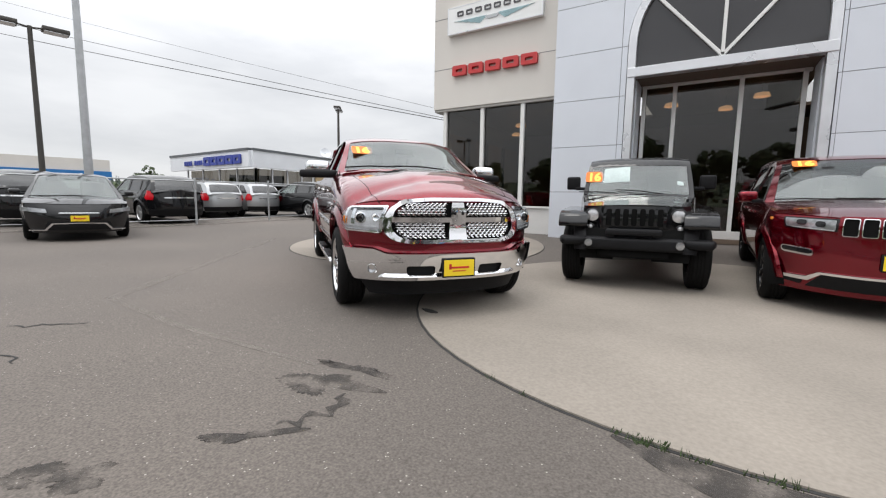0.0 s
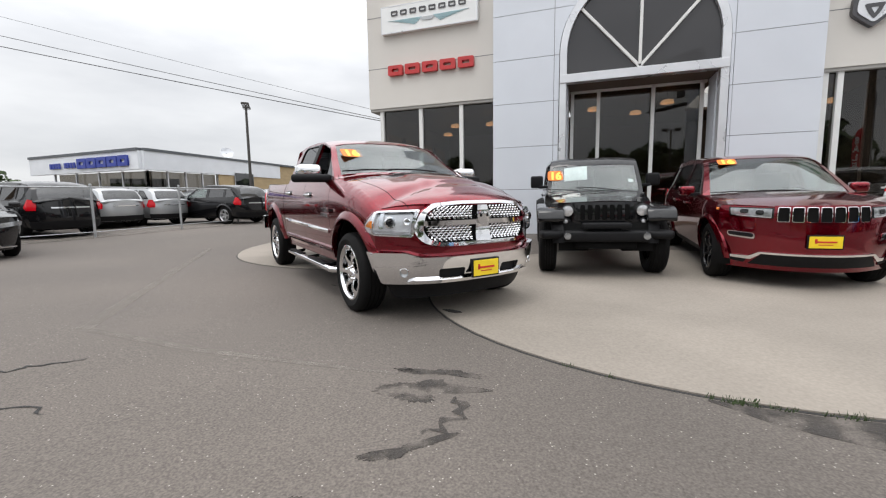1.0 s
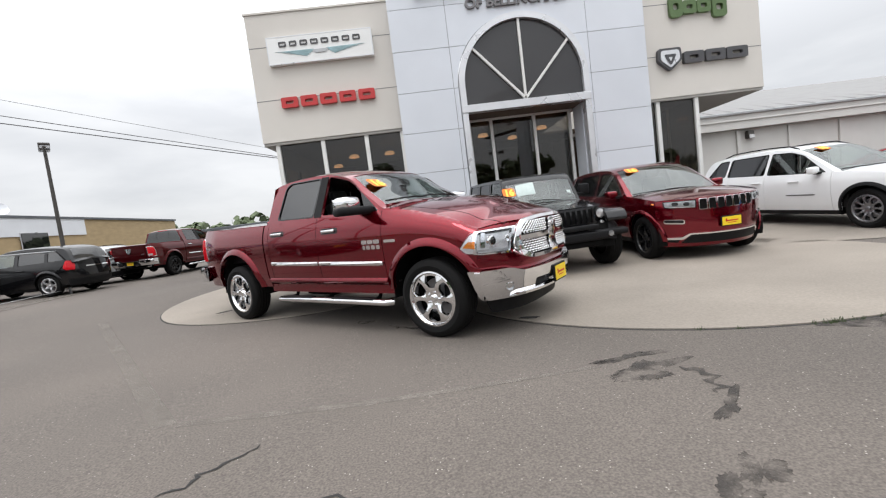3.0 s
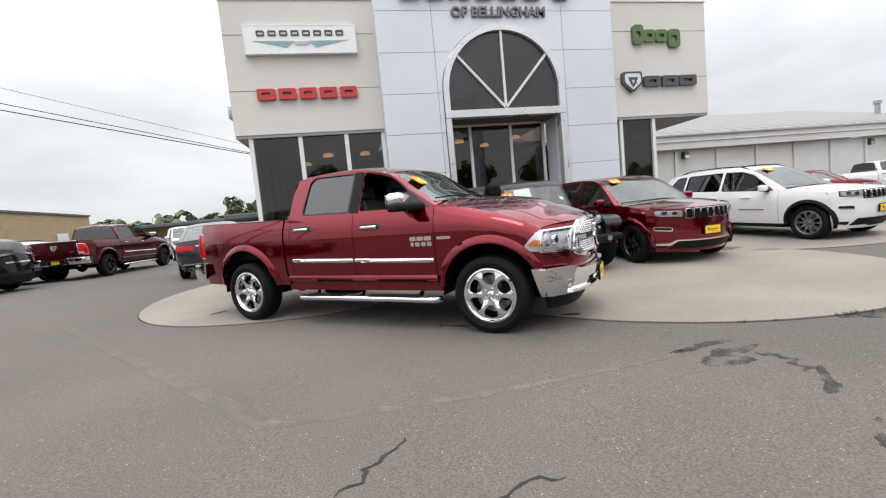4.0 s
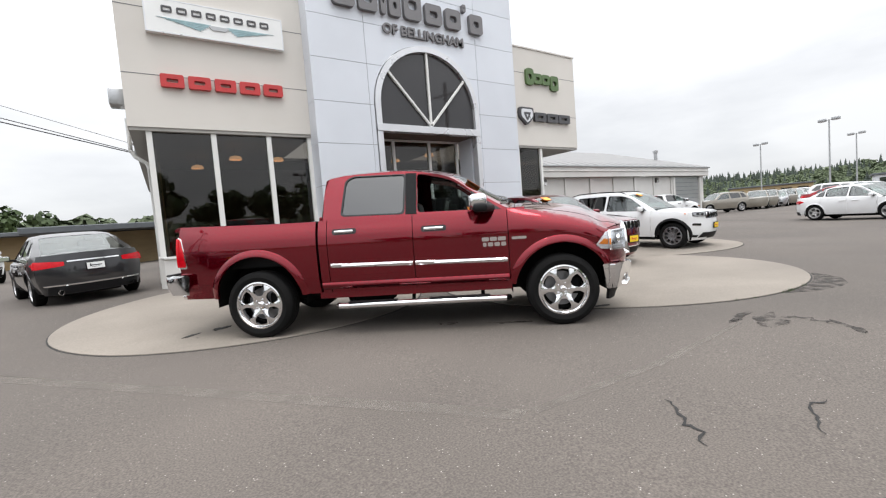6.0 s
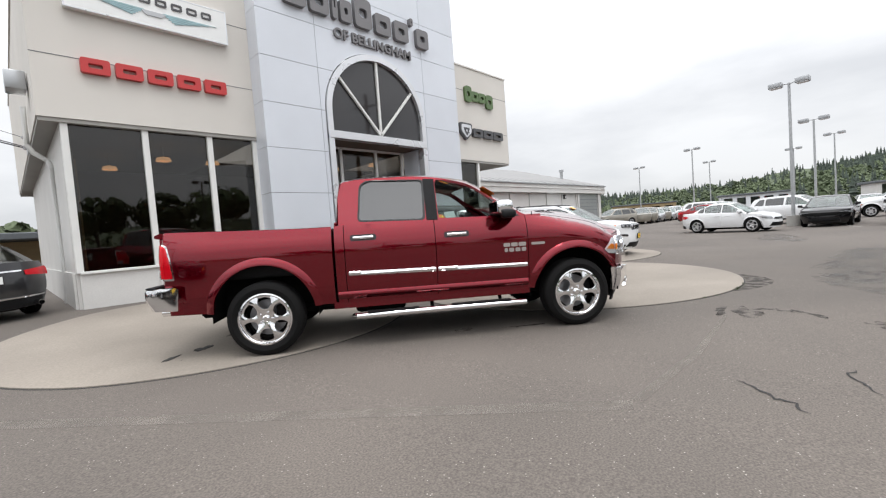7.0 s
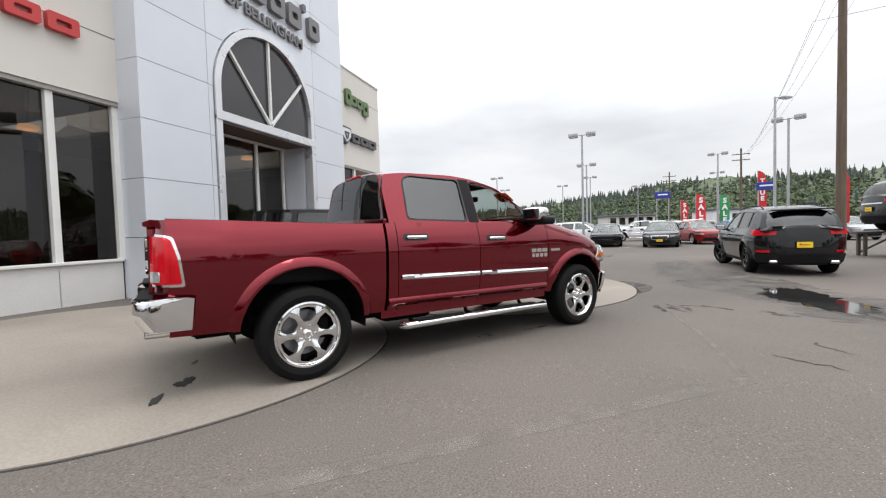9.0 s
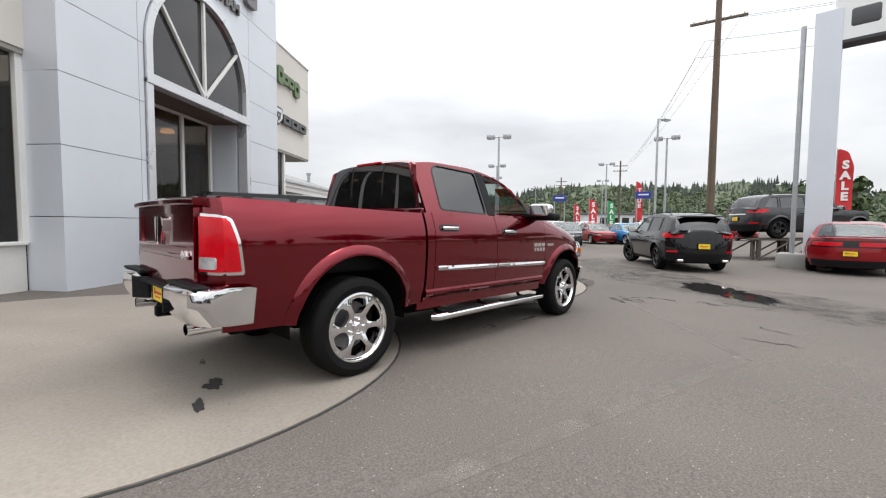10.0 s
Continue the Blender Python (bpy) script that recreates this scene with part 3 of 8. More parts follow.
class Shape:
    """The outer surfaces of one vehicle, from its curves."""

    def __init__(self, S):
        self.S = S
        self.half, self.plan, self.top = pch(S["half"]), pch(S["plan"]), pch(S["top"])
        self.zr = pch(S["roof"])
        self.fx, self.rx = pch(S["front"]), pch(S["rear"])
        self.hc = pch(S["hood_crown"])
        self.W0 = self.Y(S["xfc"], S["zmid"])
        self.R0 = self.Y(S["xrc"], S["zmid"])

    def Y(self, x, z):
        y = self.half(z) - self.plan(x)
        sh = self.S.get("shoulder")
        if sh and x > sh[0]:
            t = min(1.0, max(0.0, 1 - (self.top(x) - z) / sh[3]))
            y -= sh[2] * min(1.0, (x - sh[0]) / (sh[1] - sh[0])) * (1 - math.sqrt(1 - 0.985 * t * t))
        return y

    def YG(self, x, z):
        t = self.top(x)
        return self.Y(x, t) - 0.012 - self.S["tumble"] * (z - t)

    def k(self, x):
        S = self.S
        xm = 0.5 * (S["xh"] + S["xq"])
        t = min(1, max(-1, (x - xm) / 0.5))
        return S["kf"] * max(t, 0) + S["kr"] * min(t, 0)

    def side_top(self, x):
        return self.zr(x + self.k(x)) - self.S["crown"]

    def wy(self, x):
        return self.YG(x, max(self.side_top(x), self.top(x)))

    def roof(self, x, y, off=0.0):
        w = self.wy(x)
        n = min(1.0, abs(y) / w)
        return (x, y, self.zr(x + self.k(x) * n * n) - self.S["crown"] * n ** 4 + off)

    def front(self, yn, z, off=0.0):
        a = min(1.0, abs(yn) / self.W0)
        f = self.fx(z)
        w = self.Y(self.S["xfc"], z)
        return (f - (f - self.S["xfc"]) * a ** self.S["nf"] + off * (1 - 0.4 * a ** 3), yn / self.W0 * w * (1 + off / self.W0 * a), z)

    def back(self, yn, z, off=0.0):
        a = min(1.0, abs(yn) / self.R0)
        f = self.rx(z)
        w = self.Y(self.S["xrc"], z)
        return (f + (self.S["xrc"] - f) * a ** self.S["nr"] - off * (1 - 0.4 * a ** 3), yn / self.R0 * w * (1 + off / self.R0 * a), z)

    def side(self, s, x, z, off=0.0):
        return (x, s * (self.Y(x, z) + off), z)

    def glassline(self, s, x, z, off=0.0):
        return (x, s * (self.YG(x, z) + off), z)

    def hood(self, x, y, off=0.0):
        ye = self.Y(min(x, self.S["xfc"]), self.top(x))
        n = min(1.0, abs(y) / ye)
        z = self.top(x) + self.hc(x) * (1 - n ** 2.2)
        b = self.S.get("bulge")
        if b:
            t = min(1, max(0, (b[1] - abs(y)) / 0.10))
            g = min(1, max(0, (self.S["roof"][-1][0] + 1.3 - x) / 0.5))
            z += b[0] * t * t * (3 - 2 * t) * g
        fold = self.S.get("fold")
        if fold:
            xe = self.front(self.W0 * n, self.top(self.S["xfc"]))[0]
            t = min(1.0, max(0.0, 1 - (xe - x) / fold[1]))
            z -= fold[0] * (1 - math.sqrt(1 - 0.985 * t * t)) * (1 - n ** 8)
        return (x, y, z + off)

    def arch_z(self, c):
        return self.S["R"] + 0.01 + (self.S.get("arch_up", 0.0) if c < 0 else 0.0)

    def bottom(self, x):
        z = self.S["sill"]
        for c in self.S["wheels"]:
            d = abs(x - c)
            if d < self.S["ar"]:
                z = max(z, self.arch_z(c) + math.sqrt(self.S["ar"] ** 2 - d * d))
        return z

    def slab(self, xa, xb, cut_top=None):
        xs = set(frange(xa, xb, 0.06))
        for c in self.S["wheels"]:
            for k in range(41):
                x = c + self.S["ar"] * math.cos(math.pi * k / 40)
                if xa < x < xb:
                    xs.add(x)
        xs = sorted(xs)
        low = [(x, self.bottom(x)) for x in xs]
        top = cut_top or [(x, self.top(x)) for x in frange(xb, xa, 0.08)]
        return low + top


def plate(car, fn, w=0.34, h=0.17, y=0.0, z=0.6, sgn=1, white=False):
    """A number-plate holder with a plain insert and a bar in place of its script."""
    p0 = Vector(fn(y, z))
    m = Matrix.Translation(p0)
    frame_ = part("plate_frame", box(0.025, w, h, (sgn * 0.01, 0, 0), 0.008), M["black_plastic"], car, m=m)
    part("plate_insert", box(0.006, w - 0.03, h - 0.03, (sgn * 0.024, 0, 0), 0.001, 1), M["white_sign"] if white else M["plate_yellow"], frame_)
    bm = box(0.004, w * 0.60, 0.018, (sgn * 0.028, 0, 0.004), 0)
    join(bm, box(0.004, w * 0.07, 0.050, (sgn * 0.028, -sgn * w * 0.27, 0.012), 0))
    join(bm, box(0.004, w * 0.40, 0.008, (sgn * 0.028, 0, -0.028), 0))
    part("plate_bar", bm, M["wire"] if white else M["red_script"], frame_)


def vehicle(name, label, category, S, m, group=""):
    """A whole vehicle from its curves and details; returns its root and shape."""
    car = root(name, label, category, m, group)
    H = Shape(S)
    P = S["paint"]
    st = S.get("step", 0.09)
    sill_m = S.get("sill_mat", P)
    cuts = S["cuts"]
    names = S["slab_names"]
    for s in (-1, 1):
        for nm, (xa, xb) in zip(names, cuts):
            poly = H.slab(xa, xb)
            part(nm, patch(poly, lambda u, v: H.side(s, u, v), (), st * (0.5 if nm == "front_wing" and S.get("shoulder") else 1.0), (0, -s * 0.02, 0)), P, car)
        # wheel-arch lips
        for c in S["wheels"]:
            ar = S["ar"]
            a0 = math.asin(max(-0.2, (S["sill"] - H.arch_z(c)) / (ar + S["lip"])))
            ang = [(a0, -0.012), (math.pi - a0, -0.012), (math.pi - a0, S["lip"]), (a0, S["lip"])]

            def lipf(u, v):
                r = ar + v
                x, z = c + r * math.cos(u), H.arch_z(c) + r * math.sin(u)
                t = (v + 0.012) / (S["lip"] + 0.012)
                return H.side(s, x, min(z, H.top(x)), S["lip_out"] * (1 - t ** 3) + 0.002)
            part("wheel_arch", patch(ang, lipf, (), 0.05, (0, -s * 0.03, 0)), S.get("lip_mat", P), car)
            if S.get("lite"):
                continue
            liner = bmesh.new()
            w_in = H.Y(c, S["R"] + 0.2)
            ring = []
            for k in range(17):
                a = a0 - 0.2 + (math.pi - 2 * a0 + 0.4) * k / 16
                x, z = c + (ar + 0.02) * math.cos(a), H.arch_z(c) + (ar + 0.02) * math.sin(a)
                ring.append((liner.verts.new((x, s * (w_in - 0.03), z)), liner.verts.new((x, s * (w_in - 0.42), z))))
            for q, t in zip(ring, ring[1:]):
                liner.faces.new((q[0], t[0], t[1], q[1]))
            liner.faces.new([q[1] for q in ring])
            part("arch_liner", liner, M["under"], car)
        # greenhouse side
        xs = [x for x in frange(S["roof"][0][0] - 0.1, S["roof"][-1][0] + 0.05, 0.03) if H.side_top(x) > H.top(x) + 0.006]
        poly = [(x, H.top(x)) for x in xs] + [(x, H.side_top(x)) for x in xs[::-1]]
        wins = [rounded(w, S.get("win_r", 0.05), 4) for w in S["windows"]]
        part("window_frame", patch(poly, lambda u, v: H.glassline(s, u, v), wins, st, (0, -s * 0.03, 0)), S.get("frame_mat", P), car)
        for i, w in enumerate(wins):
            if s == -1 and i in S.get("open", ()):
                continue
            cen = np.mean(w, 0)
            big = [tuple(cen + (np.array(p) - cen) * 1.03) for p in w]
            gm = S["side_glass"][i] if i < len(S["side_glass"]) else S["side_glass"][-1]
            part("side_window", patch(big, lambda u, v: H.glassline(s, u, v, -0.012), (), 0.2, (0, -s * 0.004, 0)), gm, car)
            if S.get("lite"):
                continue
            edge = [tuple(cen + (np.array(p) - cen) * 1.035) for p in w]
            part("window_seal", patch(edge, lambda u, v: H.glassline(s, u, v, 0.003), [[tuple(cen + (np.array(p) - cen) * 0.975) for p in w]], 0.12, (0, -s * 0.01, 0)), M["gloss_black"], car)
    # roof with its pillars, windscreen and rear window
    xa, xb = S["roof"][0][0], S["roof"][-1][0]
    xs = frange(xa, xb, 0.05)
    outer = [(x, -H.wy(x)) for x in xs] + [(x, H.wy(x)) for x in xs[::-1]]
    a = S.get("ws_in", 0.90)

    def pane(x0, x1, k, a0, a1):
        n = [i / 6 for i in range(-6, 7)]
        lo = [(x0 - k * (t * a0) ** 2, t * a0 * H.wy(x0 - k * (t * a0) ** 2)) for t in n]
        hi = [(x1 - k * (t * a1) ** 2, t * a1 * H.wy(x1 - k * (t * a1) ** 2)) for t in n[::-1]]
        return lo + hi
    ws = pane(xb - 0.04, S["xh"], S["kf"], a, a)
    holes = [ws]
    if S.get("rear_glass", True):
        rg = pane(S.get("xrg", xa + 0.03), S["xq"], -S["kr"], S.get("rg_in", 0.86), S.get("rg_in", 0.86))
        holes.append(rg)
    def pane_mesh(x0, x1, k, a, off, thick):
        bm = bmesh.new()
        ly = []
        for d in (Vector((0, 0, 0)), Vector(thick)):
            g = []
            for i in range(9):
                row = []
                for j in range(-6, 7):
                    n = j / 6 * a
                    x = x0 + (x1 - x0) * i / 8 - k * n * n
                    row.append(bm.verts.new(Vector(H.roof(x, n * H.wy(x), off)) + d))
                g.append(row)
            for p, q in zip(g, g[1:]):
                for j in range(12):
                    bm.faces.new((p[j], p[j + 1], q[j + 1], q[j]) if not ly else (q[j], q[j + 1], p[j + 1], p[j]))
            ly.append(g)
        rim = [[g[0][j] for j in range(13)] + [g[i][12] for i in range(1, 9)] + [g[8][j] for j in range(11, -1, -1)] + [g[i][0] for i in range(7, 0, -1)] for g in ly]
        n = len(rim[0])
        for i in range(n):
            bm.faces.new((rim[0][i], rim[0][(i + 1) % n], rim[1][(i + 1) % n], rim[1][i]))
        bmesh.ops.recalc_face_normals(bm, faces=bm.faces)
        return bm
    part("roof", patch(outer, lambda u, v: H.roof(u, v), holes, S.get("roof_step", st), (0, 0, -0.03)), S.get("roof_mat", P), car)
    part("windscreen", pane_mesh(xb - 0.04, S["xh"], S["kf"], a, -0.006, (0, 0, -0.004)), M["windshield"], car)
    if S.get("rear_glass", True):
        part("rear_window", pane_mesh(S.get("xrg", xa + 0.03), S["xq"], -S["kr"], S.get("rg_in", 0.86), -0.004, (0.004, 0, -0.002)), S["side_glass"][-1], car)
    # bonnet, nose and tail
    zt = H.top(S["xfc"])
    front_edge = []
    for k in range(-14, 15):
        yn = H.W0 * k / 14
        x, y, _ = H.front(yn, zt)
        front_edge.append((x, y))
    xc = S.get("cowl", xb - 0.10)
    sides = frange(S["xfc"], xc, 0.1)
    outer = front_edge + [(x, H.Y(x, H.top(x))) for x in sides[1:]] + [(x, -H.Y(x, H.top(x))) for x in sides[::-1][:-1]]
    if S.get("hood_split"):
        hw = S["hood_split"]
        hoodp = [(x - 0.012, min(max(y, -hw(x)), hw(x))) for x, y in front_edge if abs(y) <= hw(x)] + [(x, hw(x)) for x in sides[2:]] + [(x, -hw(x)) for x in sides[::-1][:-2]]
        part("bonnet", patch(hoodp, lambda u, v: H.hood(u, v, 0.003), (), st * 0.7, (0, 0, -0.03)), P, car)
        for s in (-1, 1):
            edge = [(x, y) for x, y in front_edge if s * y > hw(x) + 0.008]
            if s > 0:
                pl = edge + [(x, H.Y(x, H.top(x))) for x in sides[1:]] + [(x, hw(x) + 0.008) for x in sides[::-1][:-1]]
            else:
                pl = edge[::-1] + [(x, -H.Y(x, H.top(x))) for x in sides[1:]] + [(x, -hw(x) - 0.008) for x in sides[::-1][:-1]]
            part("fender_top", patch(pl, lambda u, v: H.hood(u, v), (), st * 0.7, (0, 0, -0.025)), P, car)
    else:
        part("bonnet", patch(outer, lambda u, v: H.hood(u, v), (), st * S.get("hood_step", 1.0), (0, 0, -0.03)), P, car)
        hs = S.get("hood_seam")
        if hs:
            for s in (-1, 1):
                part("bonnet_gap", tube([H.hood(x, s * hs(x), -0.0005) for x in frange(xc + 0.02, S["xfc"] + 0.20, 0.05)], 0.0030, 5), M["under"], car)
    fz = S["fascia"]
    yy = [H.W0 * k / 16 for k in range(-16, 17)]
    poly = [(y, fz) for y in yy] + [(y, H.hood(*H.front(y, zt)[:2])[2] - 0.012) for y in yy[::-1]]
    part("front_fascia", patch(poly, lambda u, v: H.front(u, v), S.get("nose_holes", ()), st, (-0.03, 0, 0)), S.get("nose_mat", P), car)
    rz = S["rear_low"]
    zb = H.top(S["xrc"]) - 0.004
    yy = [H.R0 * k / 16 for k in range(-16, 17)]
    if S.get("tail", True):
        poly = [(y, rz) for y in yy] + [(y, zb + S.get("tail_crown", 0.02) * (1 - (k / 16) ** 2)) for y, k in zip(yy[::-1], range(16, -17, -1))]
        part("tail_panel", patch(poly, lambda u, v: H.back(u, v), (), st, (0.03, 0, 0)), P, car)
    if S.get("deck"):
        x1 = xa + 0.06
        rear_edge = [H.back(y, zb)[:2] for y in yy]
        sides = frange(S["xrc"], x1, 0.12)
        outer = rear_edge + [(x, H.Y(x, H.top(x))) for x in sides[1:]] + [(x, -H.Y(x, H.top(x))) for x in sides[::-1][:-1]]
        part("boot_lid", patch(outer, lambda u, v: (u, v, H.top(u) + 0.03 * (1 - min(1, abs(v) / H.Y(u, H.top(u))) ** 2.2)), (), st, (0, 0, -0.03)), P, car)
    # surface details: name, surface, polygon, offset, depth, material
    for d in S["details"]:
        nm, where, poly, off, depth, mat = d[:6]
        rr = d[6] if len(d) > 6 else 0.012
        pl = rounded(poly, rr, 3)
        flip = [(-p[0], p[1]) for p in pl]
        if where == "front":
            part(nm, patch(pl, lambda u, v: H.front(u, v, off), (), 0.05, (-depth, 0, 0)), mat, car)
        elif where == "front2":
            for q in (pl, flip):
                part(nm, patch(q, lambda u, v: H.front(u, v, off), (), 0.05, (-depth, 0, 0)), mat, car)
        elif where == "back":
            part(nm, patch(pl, lambda u, v: H.back(u, v, off), (), 0.05, (depth, 0, 0)), mat, car)
        elif where == "back2":
            for q in (pl, flip):
                part(nm, patch(q, lambda u, v: H.back(u, v, off), (), 0.05, (depth, 0, 0)), mat, car)
        elif where == "side2":
            for s in (-1, 1):
                part(nm, patch(pl, lambda u, v: H.side(s, u, v, off), (), 0.08, (0, -s * depth, 0)), mat, car)
        elif where == "glass2":
            for s in (-1, 1):
                part(nm, patch(pl, lambda u, v: H.glassline(s, u, v, off), (), 0.08, (0, -s * depth, 0)), mat, car)
    put_wheels(car, S)
    # underbody, cabin tub, seats
    L0, L1 = S["xrc"], S["xfc"]
    zf = S["sill"]
    part("underbody", box(L1 - L0 - 0.3, 1.0, 0.16, ((L0 + L1) / 2, 0, zf - 0.02), 0.03), M["under"], car)
    xr, xf = S["wheels"]
    mid = (xr + xf) / 2
    part("chassis", box(xf - xr - 2 * S["ar"] - 0.05, 2 * (H.Y(mid, zf) - 0.06), 0.14, (mid, 0, zf + 0.03), 0.03), M["under"], car)
    yb = H.Y(mid, H.top(mid)) - 0.10
    tub = bmesh.new()
    ca, cb = S["tub"]
    zt2 = H.top(mid) - 0.03
    for s in (-1, 1):
        box(cb - ca, 0.05, zt2 - zf - 0.05, ((ca + cb) / 2, s * yb, (zt2 + zf + 0.05) / 2), 0.0, bm=tub)
    box(cb - ca, 2 * yb, 0.04, ((ca + cb) / 2, 0, zf + 0.14), 0.0, bm=tub)
    box(0.05, 2 * yb, zt2 - zf, (ca, 0, (zt2 + zf) / 2), 0.0, bm=tub)
    part("cabin_tub", tub, M["seat"], car)
    dz = H.top(cb) - 0.07
    part("dashboard", box(0.42, 2 * yb - 0.02, 0.22, (cb - 0.16, 0, dz - 0.06), 0.06, 3), M["dash"], car)
    if S.get("lite"):
        return car, H
    for y in (-0.38, 0.38):
        seat(car, S["seats"][0], y, zf + 0.12)
    if len(S["seats"]) > 1:
        seat(car, S["seats"][1], 0, zf + 0.14, "rear_bench", 14, 1.25)
    wl_ = lathe([(0.185, -0.014), (0.198, 0), (0.185, 0.014), (0.172, 0)], 24)
    join(wl_, box(0.34, 0.02, 0.05, (0, 0, 0), 0.008))
    part("steering_wheel", wl_, M["black_plastic"], car, m=pose(cb - 0.48, 0.38, dz - 0.02, 0, 0, 90) @ pose(0, 0, 0, -25, 0, 0))
    # door mirrors
    mx, mz, sz = S["mirror"]
    for s in (-1, 1):
        yb2 = H.Y(mx, H.top(mx))
        mir = part("door_mirror", box(sz[0], sz[1], sz[2], (0, 0, 0), min(sz) * 0.32, 3), S.get("mirror_mat", P), car, m=pose(mx - 0.03, s * (yb2 + 0.04 + sz[1] / 2), mz, 0, 0, -s * 8))
        part("mirror_glass", box(0.008, sz[1] * 0.86, sz[2] * 0.78, (-sz[0] / 2 - 0.002, 0, 0), 0.003, 1), M["chrome"], mir)
        part("mirror_arm", box(0.10, 0.16, 0.05, (0.02, -s * (sz[1] / 2 + 0.01), -sz[2] * 0.42), 0.015), M["black_plastic"], mir)
    # door handles
    for x, z in S["handles"]:
        for s in (-1, 1):
            p = H.side(s, x, z, 0.02)
            h = part("door_handle", box(0.23, 0.03, 0.034, (0, 0, 0), 0.013, 3), S.get("handle_mat", P), car, m=Matrix.Translation(p))
    # wipers
    for y, wlen in ((0.35, 0.62), (-0.25, 0.55)):
        x0 = xb - 0.03
        a_ = H.roof(x0 - S["kf"] * 0.2, y)
        b_ = H.roof(x0 - 0.035 - S["kf"] * (min(1, abs(y - wlen) / 0.85)) ** 2, y - wlen)
        part("wiper", tube([Vector(a_) + Vector((0.02, 0, 0.02)), (Vector(a_) + Vector(b_)) / 2 + Vector((0.05, 0, 0.03)), Vector(b_) + Vector((0.01, 0, 0.02))], 0.009, 6), M["black_plastic"], car)
    return car, H


def at(x, y, heading, base=2.8, track=1.6):
    """The pose of a vehicle whose middle stands at x, y on the ground, nose along heading, resting on its wheels."""
    h = radians(heading)
    f, l = Vector((math.cos(h), math.sin(h))), Vector((-math.sin(h), math.cos(h)))
    z = {}
    for a in (-1, 1):
        for b in (-1, 1):
            z[a, b] = ground_z(x + f.x * a * base / 2 + l.x * b * track / 2, y + f.y * a * base / 2 + l.y * b * track / 2)
    sf = (z[1, 1] + z[1, -1] - z[-1, 1] - z[-1, -1]) / 2 / base
    sl = (z[1, 1] + z[-1, 1] - z[1, -1] - z[-1, -1]) / 2 / track
    fx = Vector((f.x, f.y, sf)).normalized()
    ly = Vector((l.x, l.y, sl))
    up = fx.cross(ly).normalized()
    ly = up.cross(fx)
    r = Matrix((fx, ly, up)).transposed().to_4x4()
    return Matrix.Translation((x, y, sum(z.values()) / 4 + 0.004)) @ r


def sticker(car, H, x, y, text="16"):
    """Orange year digits on the upper corner of the windscreen."""
    p = Vector(H.roof(x, y, 0.006))
    du = (Vector(H.roof(x - 0.05, y, 0.006)) - p).normalized()
    right = Vector((0, 1, 0))
    upv = (du - right * du.dot(right)).normalized()
    nz = right.cross(upv)
    r = Matrix((right, upv, nz)).transposed().to_4x4()
    back = part("year_sticker", patch(rounded([(-0.125, -0.022), (0.125, -0.022), (0.125, 0.158), (-0.125, 0.158)], 0.04, 3), lambda u, v: (u, v, 0.004), (), 0.2, (0, 0, -0.002)), M["orange_digit"], car, "orange year sticker with yellow digits", m=Matrix.Translation(p) @ r)
    words(text, 0.19, 0.001, M["yellow_digit"], back, Matrix.Translation((0, 0, 0.006)), "year_digits", bold=0.008)


# ---- ground, pads ----
def axis(fine0, fine1, step, far):
    a = list(np.arange(fine0, fine1 + 1e-6, step))
    d, out = step, []
    v = fine1
    while v < far:
        d *= 1.35
        v += d
        out.append(v)
    d, low, v = step, [], fine0
    while v > -far:
        d *= 1.35
        v -= d
        low.append(v)
    return low[::-1] + a + out


gx, gy = axis(-24, 42, 0.5, 2600), axis(-14, 28, 0.5, 2600)
gv = [(x, y, ground_z(x, y)) for y in gy for x in gx]
nx = len(gx)
gf = [(j * nx + i, j * nx + i + 1, (j + 1) * nx + i + 1, (j + 1) * nx + i) for j in range(len(gy) - 1) for i in range(nx - 1)]
gme = bpy.data.meshes.new("ground")
gme.from_pydata(gv, [], gf)
gme.materials.append(M["asphalt"])
gme.polygons.foreach_set("use_smooth", [True] * len(gme.polygons))
ground = tagged(new("ground", gme), "worn grey asphalt of the car lot", "ground", kind="structure")


def sheet(name, outline, mat, label, lift=0.006, step=0.5, holes=(), category="ground"):
    """A thin sheet that follows the ground."""
    bm = patch(outline, lambda u, v: (u, v, ground_z(u, v) + lift), holes, step, (0, 0, -0.05))
    return tagged(part(name, bm, mat), label, category, kind="structure")


def disc(cx, cy, r, n=72):
    return [(cx + r * math.cos(2 * math.pi * k / n), cy + r * math.sin(2 * math.pi * k / n)) for k in range(n)]


PADS = ((0.147, 5.325, 3.125), (-5.576, 7.988, 2.76), (5.02, 7.85, 2.88))
for cx, cy, r in PADS:
    sheet("pavement", disc(cx, cy, r), M["concrete"], "round pale concrete display pad set in the asphalt", 0.012, 0.4)

# ---- main building ----
rng = random.Random(4)
GZ = 0.29
bld_cat = "wall"


def slab_wall(name, x0, x1, y0, y1, z0, z1, mat, label, bevel=0.0):
    return tagged(part(name, box(x1 - x0, y1 - y0, z1 - z0, ((x0 + x1) / 2, (y0 + y1) / 2, (z0 + z1) / 2), bevel, 1), mat, smooth=0), label, "wall", kind="structure")


FY, PY = 11.15, 10.635
PX0, PX1 = -3.45, 3.34
